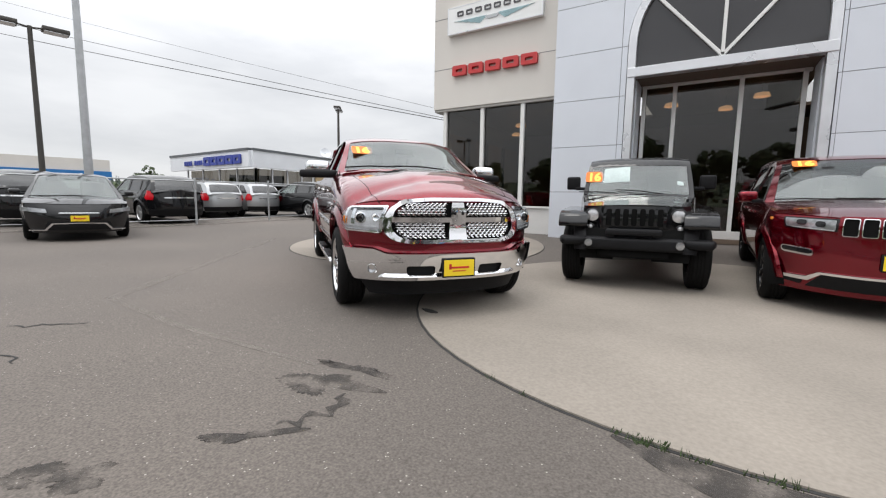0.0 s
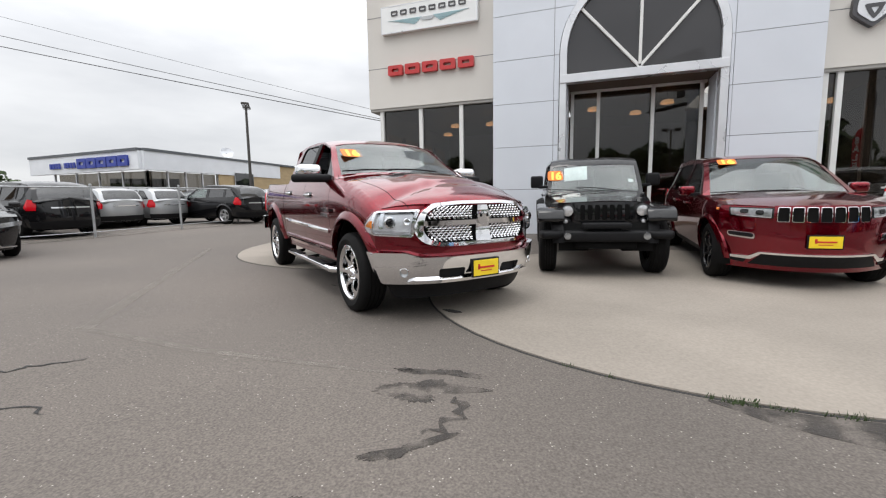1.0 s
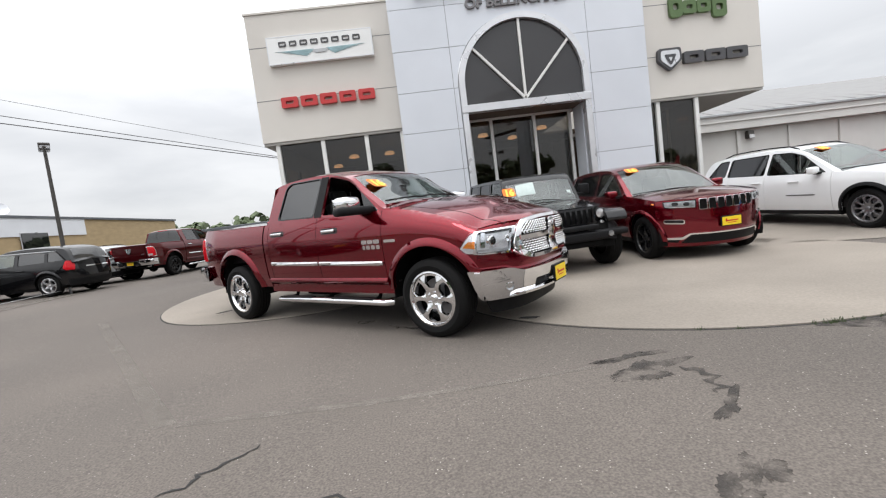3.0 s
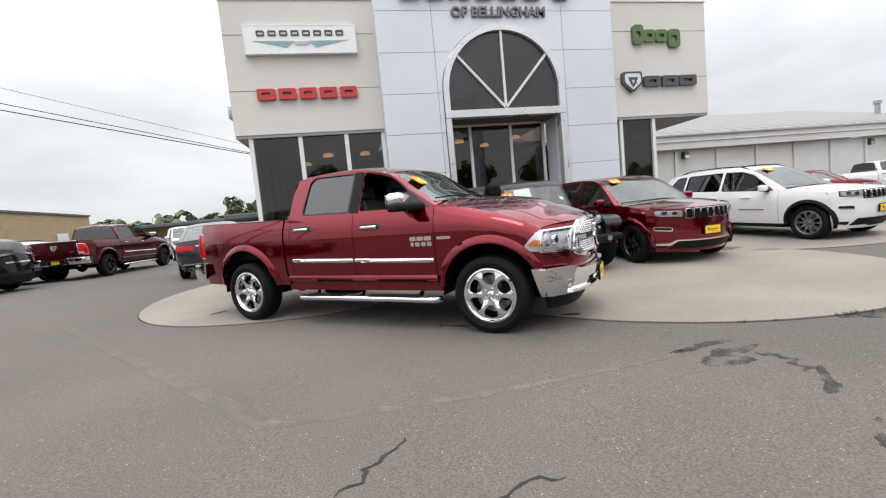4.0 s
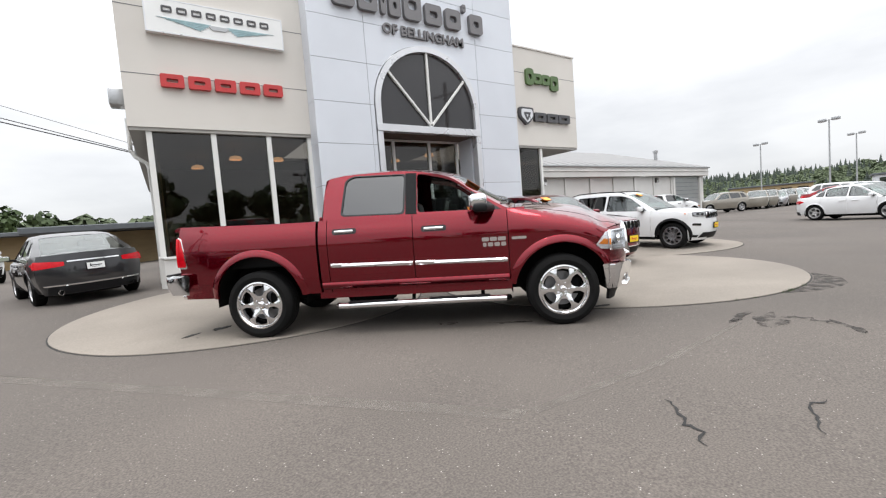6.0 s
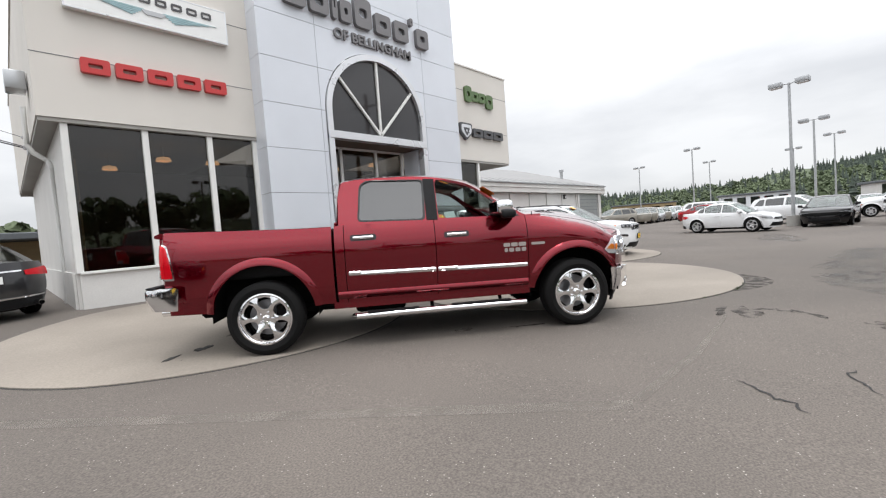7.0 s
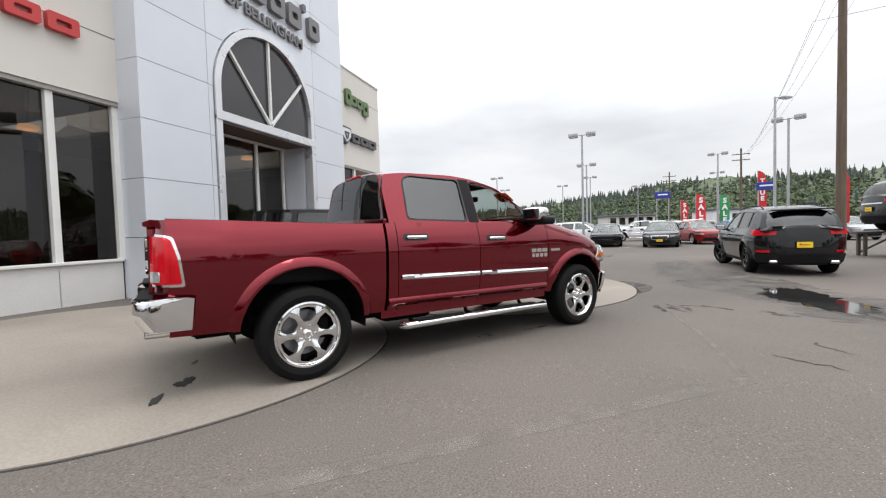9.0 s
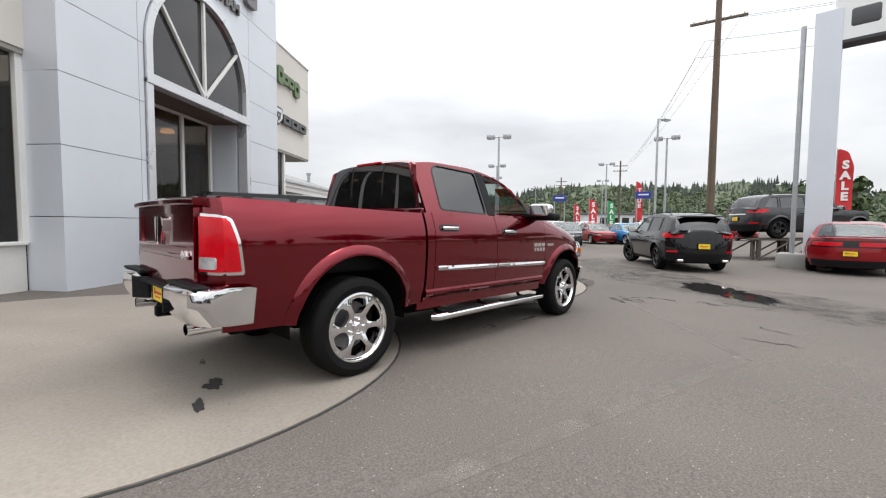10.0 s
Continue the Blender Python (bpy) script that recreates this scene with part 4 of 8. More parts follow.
# upper blocks
slab_wall("wall_west_block", -7.31, PX0 - 0.004, FY, 24, 3.755, 7.15, M["stucco"], "warm grey stucco upper wall over the showroom windows")
slab_wall("wall_east_block", PX1 + 0.004, 7.01, FY, 24, 3.725, 7.15, M["stucco"], "warm grey stucco upper wall over the corner window")
for nm, x0, x1 in (("trim_west_cap", -7.34, PX0 - 0.004), ("trim_east_cap", PX1 + 0.004, 7.04)):
    slab_wall(nm, x0, x1, FY - 0.03, 24.03, 7.154, 7.20, M["stucco"], "stucco parapet cap")
for nm, x0, x1 in (("joint_west", -7.31, PX0 - 0.01), ("joint_east", PX1 + 0.01, 7.01)):
    for z in (4.87, 6.28):
        slab_wall("trim_" + nm, x0 + 0.002, x1, FY - 0.004, FY, z, z + 0.014, M["panel_joint"], "thin reveal in the stucco")
# portal wall with arch opening
AX, AR, AZ0, AZS = -0.06, 1.60, 4.02, 4.53


def arch_poly(r, z0, zs, cx=AX, n=32):
    return [(cx - r, z0), (cx + r, z0)] + [(cx + r * math.cos(math.pi * k / n), zs + r * math.sin(math.pi * k / n)) for k in range(n + 1)]


PTOP = 9.2
opening = [(AX - 1.78, 0.2), (AX + 1.78, 0.2)] + [(AX + 1.78 * math.cos(math.pi * k / 32), AZS + 1.78 * math.sin(math.pi * k / 32)) for k in range(33)]
portal = tagged(part("wall_portal", patch([(PX0 + 0.02, 0.2), (PX1 - 0.02, 0.2), (PX1 - 0.02, PTOP), (PX0 + 0.02, PTOP)], lambda u, v: (u, PY + 0.014, v), [opening], 2.0, (0, 0.22, 0)), M["panel_joint"], smooth=0), "portal wall clad in silver metal panels", "wall", kind="structure")
xs_cols = [(PX0, AX - 1.90), (AX - 1.90, AX + 1.84), (AX + 1.84, PX1)]
zj = [0.15, 1.31, 2.38, 3.45, 4.51, 5.58, 6.65, 7.72, 9.2]
for (x0, x1) in xs_cols:
    for z0, z1 in zip(zj, zj[1:]):
        g = 0.006
        rect = [(x0 + g, z0 + g), (x1 - g, z0 + g), (x1 - g, z1 - g), (x0 + g, z1 - g)]
        if x1 - x0 > 3 and z1 < 3.6:
            for a, b in ((x0, AX - 1.78), (AX + 1.78, x1)):
                rr = [(a + g, z0 + g), (b - 0.002, z0 + g), (b - 0.002, z1 - g), (a + g, z1 - g)]
                part("panel", patch(rr, lambda u, v: (u, PY, v), (), 2.0, (0, 0.02, 0)), M["panel"], portal, smooth=0)
            continue
        hole = [opening] if x1 - x0 > 3 and z0 < 6.6 else []
        part("panel", patch(rect, lambda u, v: (u, PY, v), hole, 1.5, (0, 0.02, 0)), M["panel"], portal, smooth=0)
for x, s in ((PX0, -1), (PX1, 1)):
    for z0, z1 in zip(zj, zj[1:]):
        part("panel", box(0.02, 0.62, z1 - z0 - 0.012, (x + s * 0.004, PY + 0.31, (z0 + z1) / 2), 0), M["panel"], portal, smooth=0)
slab_wall("wall_portal_back", PX0 + 0.03, PX1 - 0.03, FY + 0.4, 12.6, 7.3, PTOP, M["panel"], "back of the raised portal")
# arch trim, spandrel glass and bars
outer_a = arch_poly(1.76, AZ0 - 0.20, AZS)
inner_a = arch_poly(1.60, AZ0, AZS)
arch = tagged(part("window_1", patch(outer_a, lambda u, v: (u, PY - 0.05, v), [inner_a], 0.25, (0, 0.25, 0)), M["alu"], smooth=20), "arched window with a bright aluminium surround and dark panes", "window", kind="structure")
part("pane", patch(arch_poly(1.62, AZ0 - 0.02, AZS), lambda u, v: (u, PY + 0.06, v), (), 0.8, (0, 0.02, 0)), M["arch_glass"], arch, smooth=0)
for ang, ln in ((90, 2.13), (132, 1.93), (48, 1.93)):
    a = radians(ang)
    b = box(ln, 0.07, 0.065, (ln / 2, 0, 0), 0.006, 1)
    part("glazing_bar", b, M["white_trim"], arch, m=Matrix.Translation((AX, PY + 0.02, AZ0 + 0.02)) @ pose(0, 0, 0, 0, -ang, 0))
part("transom", box(3.52, 0.20, 0.20, (AX, PY + 0.03, AZ0 - 0.105), 0.01, 1), M["alu"], arch)
for s in (-1, 1):
    part("jamb", box(0.16, 0.24, AZ0 - 0.22, (AX + s * 1.68, PY + 0.07, (AZ0 - 0.21 + 0.2) / 2), 0.008, 1), M["alu"], arch)
# entrance recess
EY = 11.55
slab_wall("wall_entry_west", AX - 1.70, AX - 1.58, PY + 0.24, EY, 0.15, 3.81, M["panel"], "silver panelled side of the entrance recess")
slab_wall("wall_entry_east", AX + 1.58, AX + 1.70, PY + 0.24, EY, 0.15, 3.81, M["panel"], "silver panelled side of the entrance recess")
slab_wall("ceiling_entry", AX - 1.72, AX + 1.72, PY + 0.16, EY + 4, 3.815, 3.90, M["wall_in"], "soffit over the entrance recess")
entry = root("door_1", "glazed showroom entrance with pale mullions and dark glass", "door", kind="structure")
for x in (-1.50, -0.86, 0.40, 1.45):
    part("mullion", box(0.085, 0.12, 3.62, (AX + x, EY, 1.99), 0.006, 1), M["white_trim"], entry)
part("door_head", box(3.1, 0.12, 0.06, (AX, EY, 3.78), 0.006, 1), M["white_trim"], entry)
part("door_base", box(3.1, 0.14, 0.30, (AX, EY, 0.32), 0.006, 1), M["bulkhead"], entry)
for a, b in ((-1.46, -0.90), (-0.82, 0.36), (0.44, 1.41)):
    part("pane", box(b - a, 0.012, 3.36, (AX + (a + b) / 2, EY, 2.10), 0), M["window"], entry, smooth=0)
# showroom glazing under the west block
WY, WX = 11.26, -6.95


def glazed(name, pts, z0, z1, base, label, skip=0):
    """A run of big panes between mullions along a line of (x, y) points, on a painted bulkhead."""
    e = root(name, label, "window", kind="structure")
    for (xa, ya), (xb, yb) in zip(pts, pts[1:]):
        d = Vector((xb - xa, yb - ya, 0))
        m = Matrix.Translation(((xa + xb) / 2, (ya + yb) / 2, 0)) @ pose(0, 0, 0, 0, 0, math.degrees(math.atan2(d.y, d.x)))
        part("pane", box(d.length, 0.012, z1 - z0, (0, 0.03, (z0 + z1) / 2), 0), M["window"], e, m=m, smooth=0)
        part("bulkhead", box(d.length + 0.02, 0.16, z0 - base, (0, 0.06, (z0 + base) / 2 - 0.02), 0.006, 1), M["bulkhead"], e, m=m)
        part("window_sill", box(d.length, 0.12, 0.05, (0, -0.02, z0 - 0.01), 0.006, 1), M["white_trim"], e, m=m)
        part("window_head", box(d.length, 0.08, 0.05, (0, 0, z1 - 0.02), 0.006, 1), M["dark_steel"], e, m=m)
    for x, y in pts[skip:]:
        part("mullion", box(0.11, 0.11, z1 - z0 + 0.02, (x, y, (z0 + z1) / 2), 0.006, 1), M["white_trim"], e)
    return e


glazed("window_2", [(WX, WY), (-5.71, WY), (-4.50, WY), (-3.50, WY)], 0.92, 3.75, 0.15, "tall dark showroom windows with pale mullions on a white bulkhead")
slab_wall("wall_west_side", WX - 0.06, WX + 0.10, WY + 0.075, 22.0, 0.15, 3.675, M["garage_wall"], "pale painted side wall of the showroom")
lining = slab_wall("wall_west_lining", WX + 0.105, WX + 0.135, WY + 0.10, 16.45, 0.32, 3.05, M["tan_lining"], "tan painted lining inside the showroom side wall")
for y in (12.3, 13.6, 15.0):
    slab_wall("trim_west_pilaster", WX + 0.137, WX + 0.20, y, y + 0.16, 0.32, 3.05, M["wall_in"], "brown pilaster on the tan lining")
slab_wall("wall_west_plinth", WX - 0.10, WX - 0.062, WY + 0.16, 22.0, 0.2, 0.92, M["bulkhead"], "painted plinth along the side wall")
glazed("window_4", [(3.62, WY), (3.88, WY), (5.03, WY)], 0.80, 3.72, 0.15, "tall dark corner window with pale mullions")
glazed("window_5", [(5.03, WY), (5.03, 12.6), (5.03, 14.2), (5.03, 15.8)], 0.80, 3.72, 0.15, "dark showroom windows round the corner", 1)
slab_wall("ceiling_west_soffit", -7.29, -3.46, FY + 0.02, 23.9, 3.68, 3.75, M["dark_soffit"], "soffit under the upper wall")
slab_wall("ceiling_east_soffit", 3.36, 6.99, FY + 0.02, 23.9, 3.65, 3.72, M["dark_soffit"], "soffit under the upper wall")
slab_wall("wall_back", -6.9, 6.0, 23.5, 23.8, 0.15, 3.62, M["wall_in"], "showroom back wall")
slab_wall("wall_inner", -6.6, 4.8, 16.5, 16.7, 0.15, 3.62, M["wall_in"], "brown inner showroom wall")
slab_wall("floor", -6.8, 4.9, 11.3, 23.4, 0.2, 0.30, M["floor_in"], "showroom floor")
slab_wall("wall_east_side", 5.1, 5.3, 15.8, 24, 0.15, 3.64, M["garage_wall"], "painted side wall")
# showroom lamps
lampm = root("pendant_lamp", "warm glowing round ceiling lamp in the showroom", "lamp", pose(-5.1, 12.6, 3.32), group="showroom lamps")
part("shade", lathe([(0.02, 0.11), (0.135, 0.08), (0.165, 0.0), (0.15, 0.0), (0.12, 0.065), (0.02, 0.09)], 24, "z"), M["warm_lamp"], lampm)
part("rod", tube([(0, 0, 0.09), (0, 0, 0.34)], 0.008, 6), M["dark_steel"], lampm)
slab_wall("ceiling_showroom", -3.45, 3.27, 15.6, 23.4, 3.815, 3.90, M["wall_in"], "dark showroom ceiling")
for x, y, z in ((-4.0, 12.7, 3.32), (-5.9, 14.2, 3.32), (-1.05, 12.4, 3.46), (0.1, 13.4, 3.46), (0.75, 12.2, 3.46), (4.4, 12.8, 3.30)):
    copy_thing(lampm, pose(x, y, z))

# ---- signs on the facade ----
sg = root("wall_sign", "white box sign with dark lettering bars and a grey-blue wing emblem", "sign", pose(-5.38, FY - 0.065, 6.115))
part("sign_box", box(2.82, 0.13, 0.725, (0, 0, 0), 0.012, 1), M["white_sign"], sg)


def outline_block(w, h, d, t, r=0.16, cut=0.16):
    """A raised block with a slot through its middle."""
    o = rounded([(-w / 2, -h / 2), (w / 2, -h / 2), (w / 2, h / 2), (-w / 2, h / 2)], h * r, 4)
    i = rounded([(-w / 2 + t, -h * cut), (w / 2 - t, -h * cut), (w / 2 - t, h * cut), (-w / 2 + t, h * cut)], h * 0.1, 2)
    return patch(o, lambda u, v: (u, 0, v), [i], 0.4, (0, d, 0))


for k in range(8):
    part("letter_bar", outline_block(0.20, 0.135, 0.02, 0.035, 0.25, 0.24), M["dark_sign"], sg, m=pose(-0.99 + k * 0.283, -0.085, 0.15))
for s_ in (-1, 1):
    for k in range(5):
        # feathers of one half of the wing, long above and short below
        r0, r1, zz = 0.16 + 0.05 * k, 1.20 - 0.17 * k, -0.035 - 0.036 * k
        fe = rounded([(s_ * r0, zz - 0.040), (s_ * r1 * 0.72, zz - 0.030), (s_ * r1, zz), (s_ * r1 * 0.7, zz - 0.004), (s_ * r0, zz - 0.010)], 0.012, 3)
        part("wing_feather", patch(fe, lambda u, v: (u, -0.078, v), (), 0.3, (0, 0.014, 0)), M["wing_sign"], sg)
part("wing_badge", patch(rounded([(-0.22, -0.06), (0.22, -0.06), (0.14, -0.15), (-0.14, -0.15)], 0.03, 3), lambda u, v: (u, -0.084, v), (), 0.3, (0, 0.02, 0)), M["steel"], sg)
part("sign_edge", patch([(-1.41, -0.3625), (1.41, -0.3625), (1.41, 0.3625), (-1.41, 0.3625)], lambda u, v: (u, -0.070, v), [[(-1.385, -0.34), (1.385, -0.34), (1.385, 0.34), (-1.385, 0.34)]], 0.5, (0, 0.01, 0)), M["alu"], sg, smooth=0)

rd = root("wall_sign", "row of five raised red sign blocks on the stucco wall", "sign", pose(-5.36, FY - 0.105, 4.757))
for k in range(5):
    part("letter_block", outline_block(0.445, 0.275, 0.10, 0.115), M["red_sign"], rd, m=pose(-1.047 + k * 0.5235, 0, 0))
gs = root("wall_sign", "raised green sign blocks on the stucco wall", "sign", pose(5.20, FY - 0.10, 6.12))
for k, (w, h, dx, dz) in enumerate(((0.38, 0.58, -0.66, 0.04), (0.40, 0.36, -0.27, 0.0), (0.40, 0.36, 0.15, 0.0), (0.42, 0.54, 0.60, -0.08))):
    part("letter_block", outline_block(w, h, 0.095, 0.11, 0.22), M["green_sign"], gs, m=pose(dx, 0, dz))
dk = root("wall_sign", "dark raised sign blocks beside a shield emblem", "sign", pose(5.20, FY - 0.12, 4.75))
shield = rounded([(-1.29, 0.30), (-0.63, 0.30), (-0.61, -0.04), (-0.96, -0.33), (-1.31, -0.04)], 0.07, 3)
part("shield", patch(shield, lambda u, v: (u, 0, v), (), 0.3, (0, 0.115, 0)), M["dark_sign"], dk)
inner_sh = rounded([(-1.22, 0.235), (-0.70, 0.235), (-0.68, -0.02), (-0.96, -0.25), (-1.24, -0.02)], 0.07, 3)
part("shield_face", patch(inner_sh, lambda u, v: (u, -0.02, v), (), 0.3, (0, 0.02, 0)), M["alu"], dk)
part("shield_mark", patch(rounded([(-1.13, 0.12), (-0.79, 0.12), (-0.87, -0.06), (-0.96, -0.18), (-1.05, -0.06)], 0.04, 3), lambda u, v: (u, -0.035, v), [rounded([(-1.03, 0.05), (-0.89, 0.05), (-0.96, -0.08)], 0.02, 2)], 0.3, (0, 0.02, 0)), M["dark_sign"], dk)
for k, w in enumerate((0.58, 0.58, 0.62)):
    part("letter_block", outline_block(w, 0.31, 0.115, 0.16), M["dark_sign"], dk, m=pose(-0.26 + k * 0.635, 0, 0))
nm_ = root("wall_sign", "large raised grey sign blocks high on the portal", "sign", pose(-0.12, PY - 0.13, 6.93))
for w, h, px, z0 in ((0.60, 0.78, -2.20, 0.0), (0.54, 0.57, -1.58, 0.0), (0.16, 0.80, -1.16, 0.0), (0.36, 0.57, -0.84, 0.0), (0.56, 0.80, -0.32, 0.0), (0.56, 0.57, 0.32, 0.0), (0.54, 0.57, 0.96, 0.0), (0.12, 0.22, 1.36, 0.58), (0.50, 0.57, 1.76, 0.0)):
    part("letter_block", outline_block(w, h, 0.125, min(0.15, w * 0.35)), M["grey_sign"], nm_, m=pose(px * 1.08, 0, z0 + h / 2))
tx = root("wall_sign", "grey raised lettering under the large sign", "sign", pose(-0.07, PY - 0.04, 6.48))
words("OF BELLINGHAM", 0.36, 0.03, M["grey_sign"], tx, pose(0, 0, 0, 90, 0, 0) @ Matrix.Diagonal((1.0, 1.0, 1.0, 1.0)), bold=0.010)


# ---- the pickup truck ----
def pickup_spec(paint_, rim_mat):
    ov = 2.0
    return dict(
        paint=paint_, half=[(0.3, 0.86), (0.5, 0.918), (0.58, 0.938), (0.64, 0.962), (0.8, 0.978), (0.95, 0.986), (1.05, 0.988), (1.14, 0.983), (1.24, 0.962), (1.33, 0.930), (1.40, 0.900), (1.46, 0.875)],
        plan=[(-2.900, 0.085), (-2.640, 0.035), (-2.3, 0.0), (1.6, 0.0), (2.0, 0.012), (2.32, 0.05), (2.8, 0.2)],
        top=[(-2.890, 1.395), (-1.08, 1.352), (-0.9, 1.362), (0.0, 1.36), (0.9, 1.347), (1.2, 1.35), (1.42, 1.335), (1.8, 1.262), (2.0, 1.205), (2.16, 1.145), (2.32, 1.060), (2.75, 1.030)],
        zmid=1.0, sill=0.50, wheels=(-1.785, 1.785), R=0.403, ar=0.540, arch_up=0.045, tw=0.275, rim=0.272, track=0.865, holes=6, style="chunky", rim_mat=rim_mat, lip=0.070, lip_out=0.036,
        front=[(0.3, 2.575), (0.5, 2.655), (0.72, 2.69), (0.86, 2.665), (1.0, 2.67), (1.15, 2.645), (1.3, 2.555)], xfc=2.32, nf=3.2, fascia=0.60,
        rear=[(0.5, -2.890), (0.8, -2.900), (1.38, -2.890), (1.43, -2.920)], xrc=-2.78, nr=6.0, rear_low=0.60, tail=False,
        roof=[(-1.005, 1.36), (-0.968, 1.80), (-0.945, 1.895), (-0.900, 1.914), (-0.58, 1.946), (-0.15, 1.949), (0.25, 1.926), (0.56, 1.876), (0.72, 1.826), (1.0, 1.635), (1.2, 1.515), (1.36, 1.415)],
        xh=0.70, xq=-0.950, xrg=-1.001, roof_step=0.05, rg_in=0.88, kf=0.16, kr=0.02, tumble=0.44, crown=0.05, ws_in=0.915,
        windows=[[(-0.735, 1.40), (0.01, 1.38), (0.03, 1.850), (-0.615, 1.868), (-0.700, 1.815)], [(0.175, 1.38), (1.03, 1.365), (0.64, 1.762), (0.47, 1.822), (0.175, 1.848)]],
        side_glass=[M["tint"], M["windshield"], M["tint"]], open=(1,), win_r=0.05,
        cuts=[(-2.78, -1.035), (-1.005, -0.905), (-0.897, 0.110), (0.118, 1.196), (1.204, 2.32)], slab_names=["bed_side", "cab_corner", "rear_door", "front_door", "front_wing"],
        shoulder=(1.15, 1.75, 0.105, 0.22), fold=(0.05, 0.14), hood_crown=[(1.1, 0.02), (1.4, 0.075), (2.0, 0.160), (2.2, 0.188), (2.32, 0.205), (2.5, 0.160), (2.66, 0.105), (2.75, 0.06)], bulge=(0.014, 0.36), hood_step=0.7, hood_seam=lambda x: 0.775 - 0.10 * max(0, (x - 1.6)), cowl=1.20,
        tub=(-1.0, 1.25), seats=(0.35, -0.55), mirror=(0.90, 1.458, (0.19, 0.27, 0.150)), mirror_mat=M["chrome"], handles=[(-0.69, 1.215), (0.36, 1.187)], handle_mat=M["chrome"], step=0.06, details=[])


def pickup(label, m, paint_, rim_mat, year=True, group=""):
    S = pickup_spec(paint_, rim_mat)
    car, H = vehicle("pickup_truck", label, "pickup truck", S, m, group)
    P = paint_
    C = M["chrome"]
    DROP = 0.05

    def nose(u, v, off=0.0):
        return H.front(u, v - DROP, off)

    def flank(s, u, v, off=0.0):
        return H.side(s, u, v - DROP, off)

    # black pillars between the windows
    for s in (-1, 1):
        part("pillar_trim", patch([(0.035, 1.37), (0.165, 1.365), (0.17, 1.855), (0.037, 1.862)], lambda u, v: H.glassline(s, u, v, 0.006), (), 0.1, (0, -s * 0.01, 0)), M["black_plastic"], car)
        part("mirror_sail", patch([(0.93, 1.365), (1.14, 1.355), (0.80, 1.60)], lambda u, v: H.glassline(s, u, v, 0.004), (), 0.1, (0, -s * 0.01, 0)), M["gloss_black"], car)
        # chrome side mouldings
        for xa, xb, za, zb in ((-0.87, 0.100, 0.826, 0.804), (0.125, 1.18, 0.804, 0.780)):
            st_ = part("side_moulding", patch(rounded([(xa, za - 0.023), (xb, zb - 0.023), (xb, zb + 0.023), (xa, za + 0.023)], 0.012, 2), lambda u, v: H.side(s, u, v, 0.008 + 0.016 * max(0.0, 1 - ((v - za - (zb - za) * (u - xa) / (xb - xa)) / 0.024) ** 2) ** 0.5), (), 0.022, (0, -s * 0.02, 0)), C, car)
        # lower body crease
        part("sill_ridge", patch([(-1.00, 0.540), (1.19, 0.530), (1.19, 0.615), (-1.00, 0.625)], lambda u, v: H.side(s, u, v, 0.002 + 0.030 * math.sin(math.pi * min(1.0, max(0.0, (v - 0.54 + 0.0046 * (u + 1)) / 0.085)))), (), 0.02, (0, -s * 0.02, 0)), P, car)
        part("sill", patch([(-1.06, 0.43), (1.22, 0.43), (1.22, 0.505), (-1.06, 0.505)], lambda u, v: (u, s * 0.90, v), (), 0.3, (0, -s * 0.05, 0)), P, car)
        # badge bars
        for xa, xb, z0, z1 in ((0.90, 0.98, 1.00, 1.045), (0.99, 1.07, 1.00, 1.045), (1.08, 1.17, 1.00, 1.045), (0.91, 0.95, 0.94, 0.985), (0.965, 1.025, 0.94, 0.985), (1.04, 1.10, 0.94, 0.985), (1.115, 1.17, 0.94, 0.985), (1.235, 1.40, 1.005, 1.035)):
            part("badge_bar", patch(rounded([(xa, z0), (xb, z0), (xb, z1), (xa, z1)], 0.012, 2), lambda u, v: H.side(s, u, v, 0.010), (), 0.2, (0, -s * 0.01, 0)), C, car)
        # handle recess
        for x, z in S["handles"]:
            part("handle_base", patch(rounded([(x - 0.145, z - 0.034), (x + 0.145, z - 0.034), (x + 0.145, z + 0.034), (x - 0.145, z + 0.034)], 0.03, 3), lambda u, v: H.side(s, u, v, 0.003), (), 0.2, (0, -s * 0.01, 0)), M["gloss_black"], car)
        # side step bar
        bar = tube([(-0.84, s * 0.90, 0.335), (-0.81, s * 0.965, 0.34), (-0.4, s * 0.975, 0.345), (0.6, s * 0.975, 0.345), (1.14, s * 0.97, 0.34), (1.18, s * 0.90, 0.335)], 0.036, 14)
        bb = part("step_bar", bar, C, car)
        for xa, xb in ((-0.70, -0.12), (0.26, 0.96)):
            part("step_pad", box(xb - xa, 0.085, 0.02, ((xa + xb) / 2, s * 0.960, 0.380), 0.008, 2), M["black_plastic"], bb)
        for x in (-0.68, 0.05, 0.88):
            part("step_bracket", tube([(x, s * 0.98, 0.34), (x, s * 0.80, 0.36), (x, s * 0.74, 0.46)], 0.022, 8), M["under"], bb)
        # tail lamps on the corner
        yb = H.R0
        part("lamp_bezel", patch(rounded([(s * yb * 0.785, 0.885), (s * yb * 1.0, 0.885), (s * yb * 1.0, 1.272), (s * yb * 0.785, 1.285)], 0.03, 3), lambda u, v: H.back(u, v, 0.010), (), 0.05, (0.03, 0, 0)), C, car)
        part("tail_lamp", patch(rounded([(s * yb * 0.802, 0.905), (s * yb * 0.998, 0.905), (s * yb * 0.998, 1.255), (s * yb * 0.802, 1.265)], 0.02, 3), lambda u, v: H.back(u, v, 0.024), (), 0.04, (0.03, 0, 0)), M["red_lens"], car)
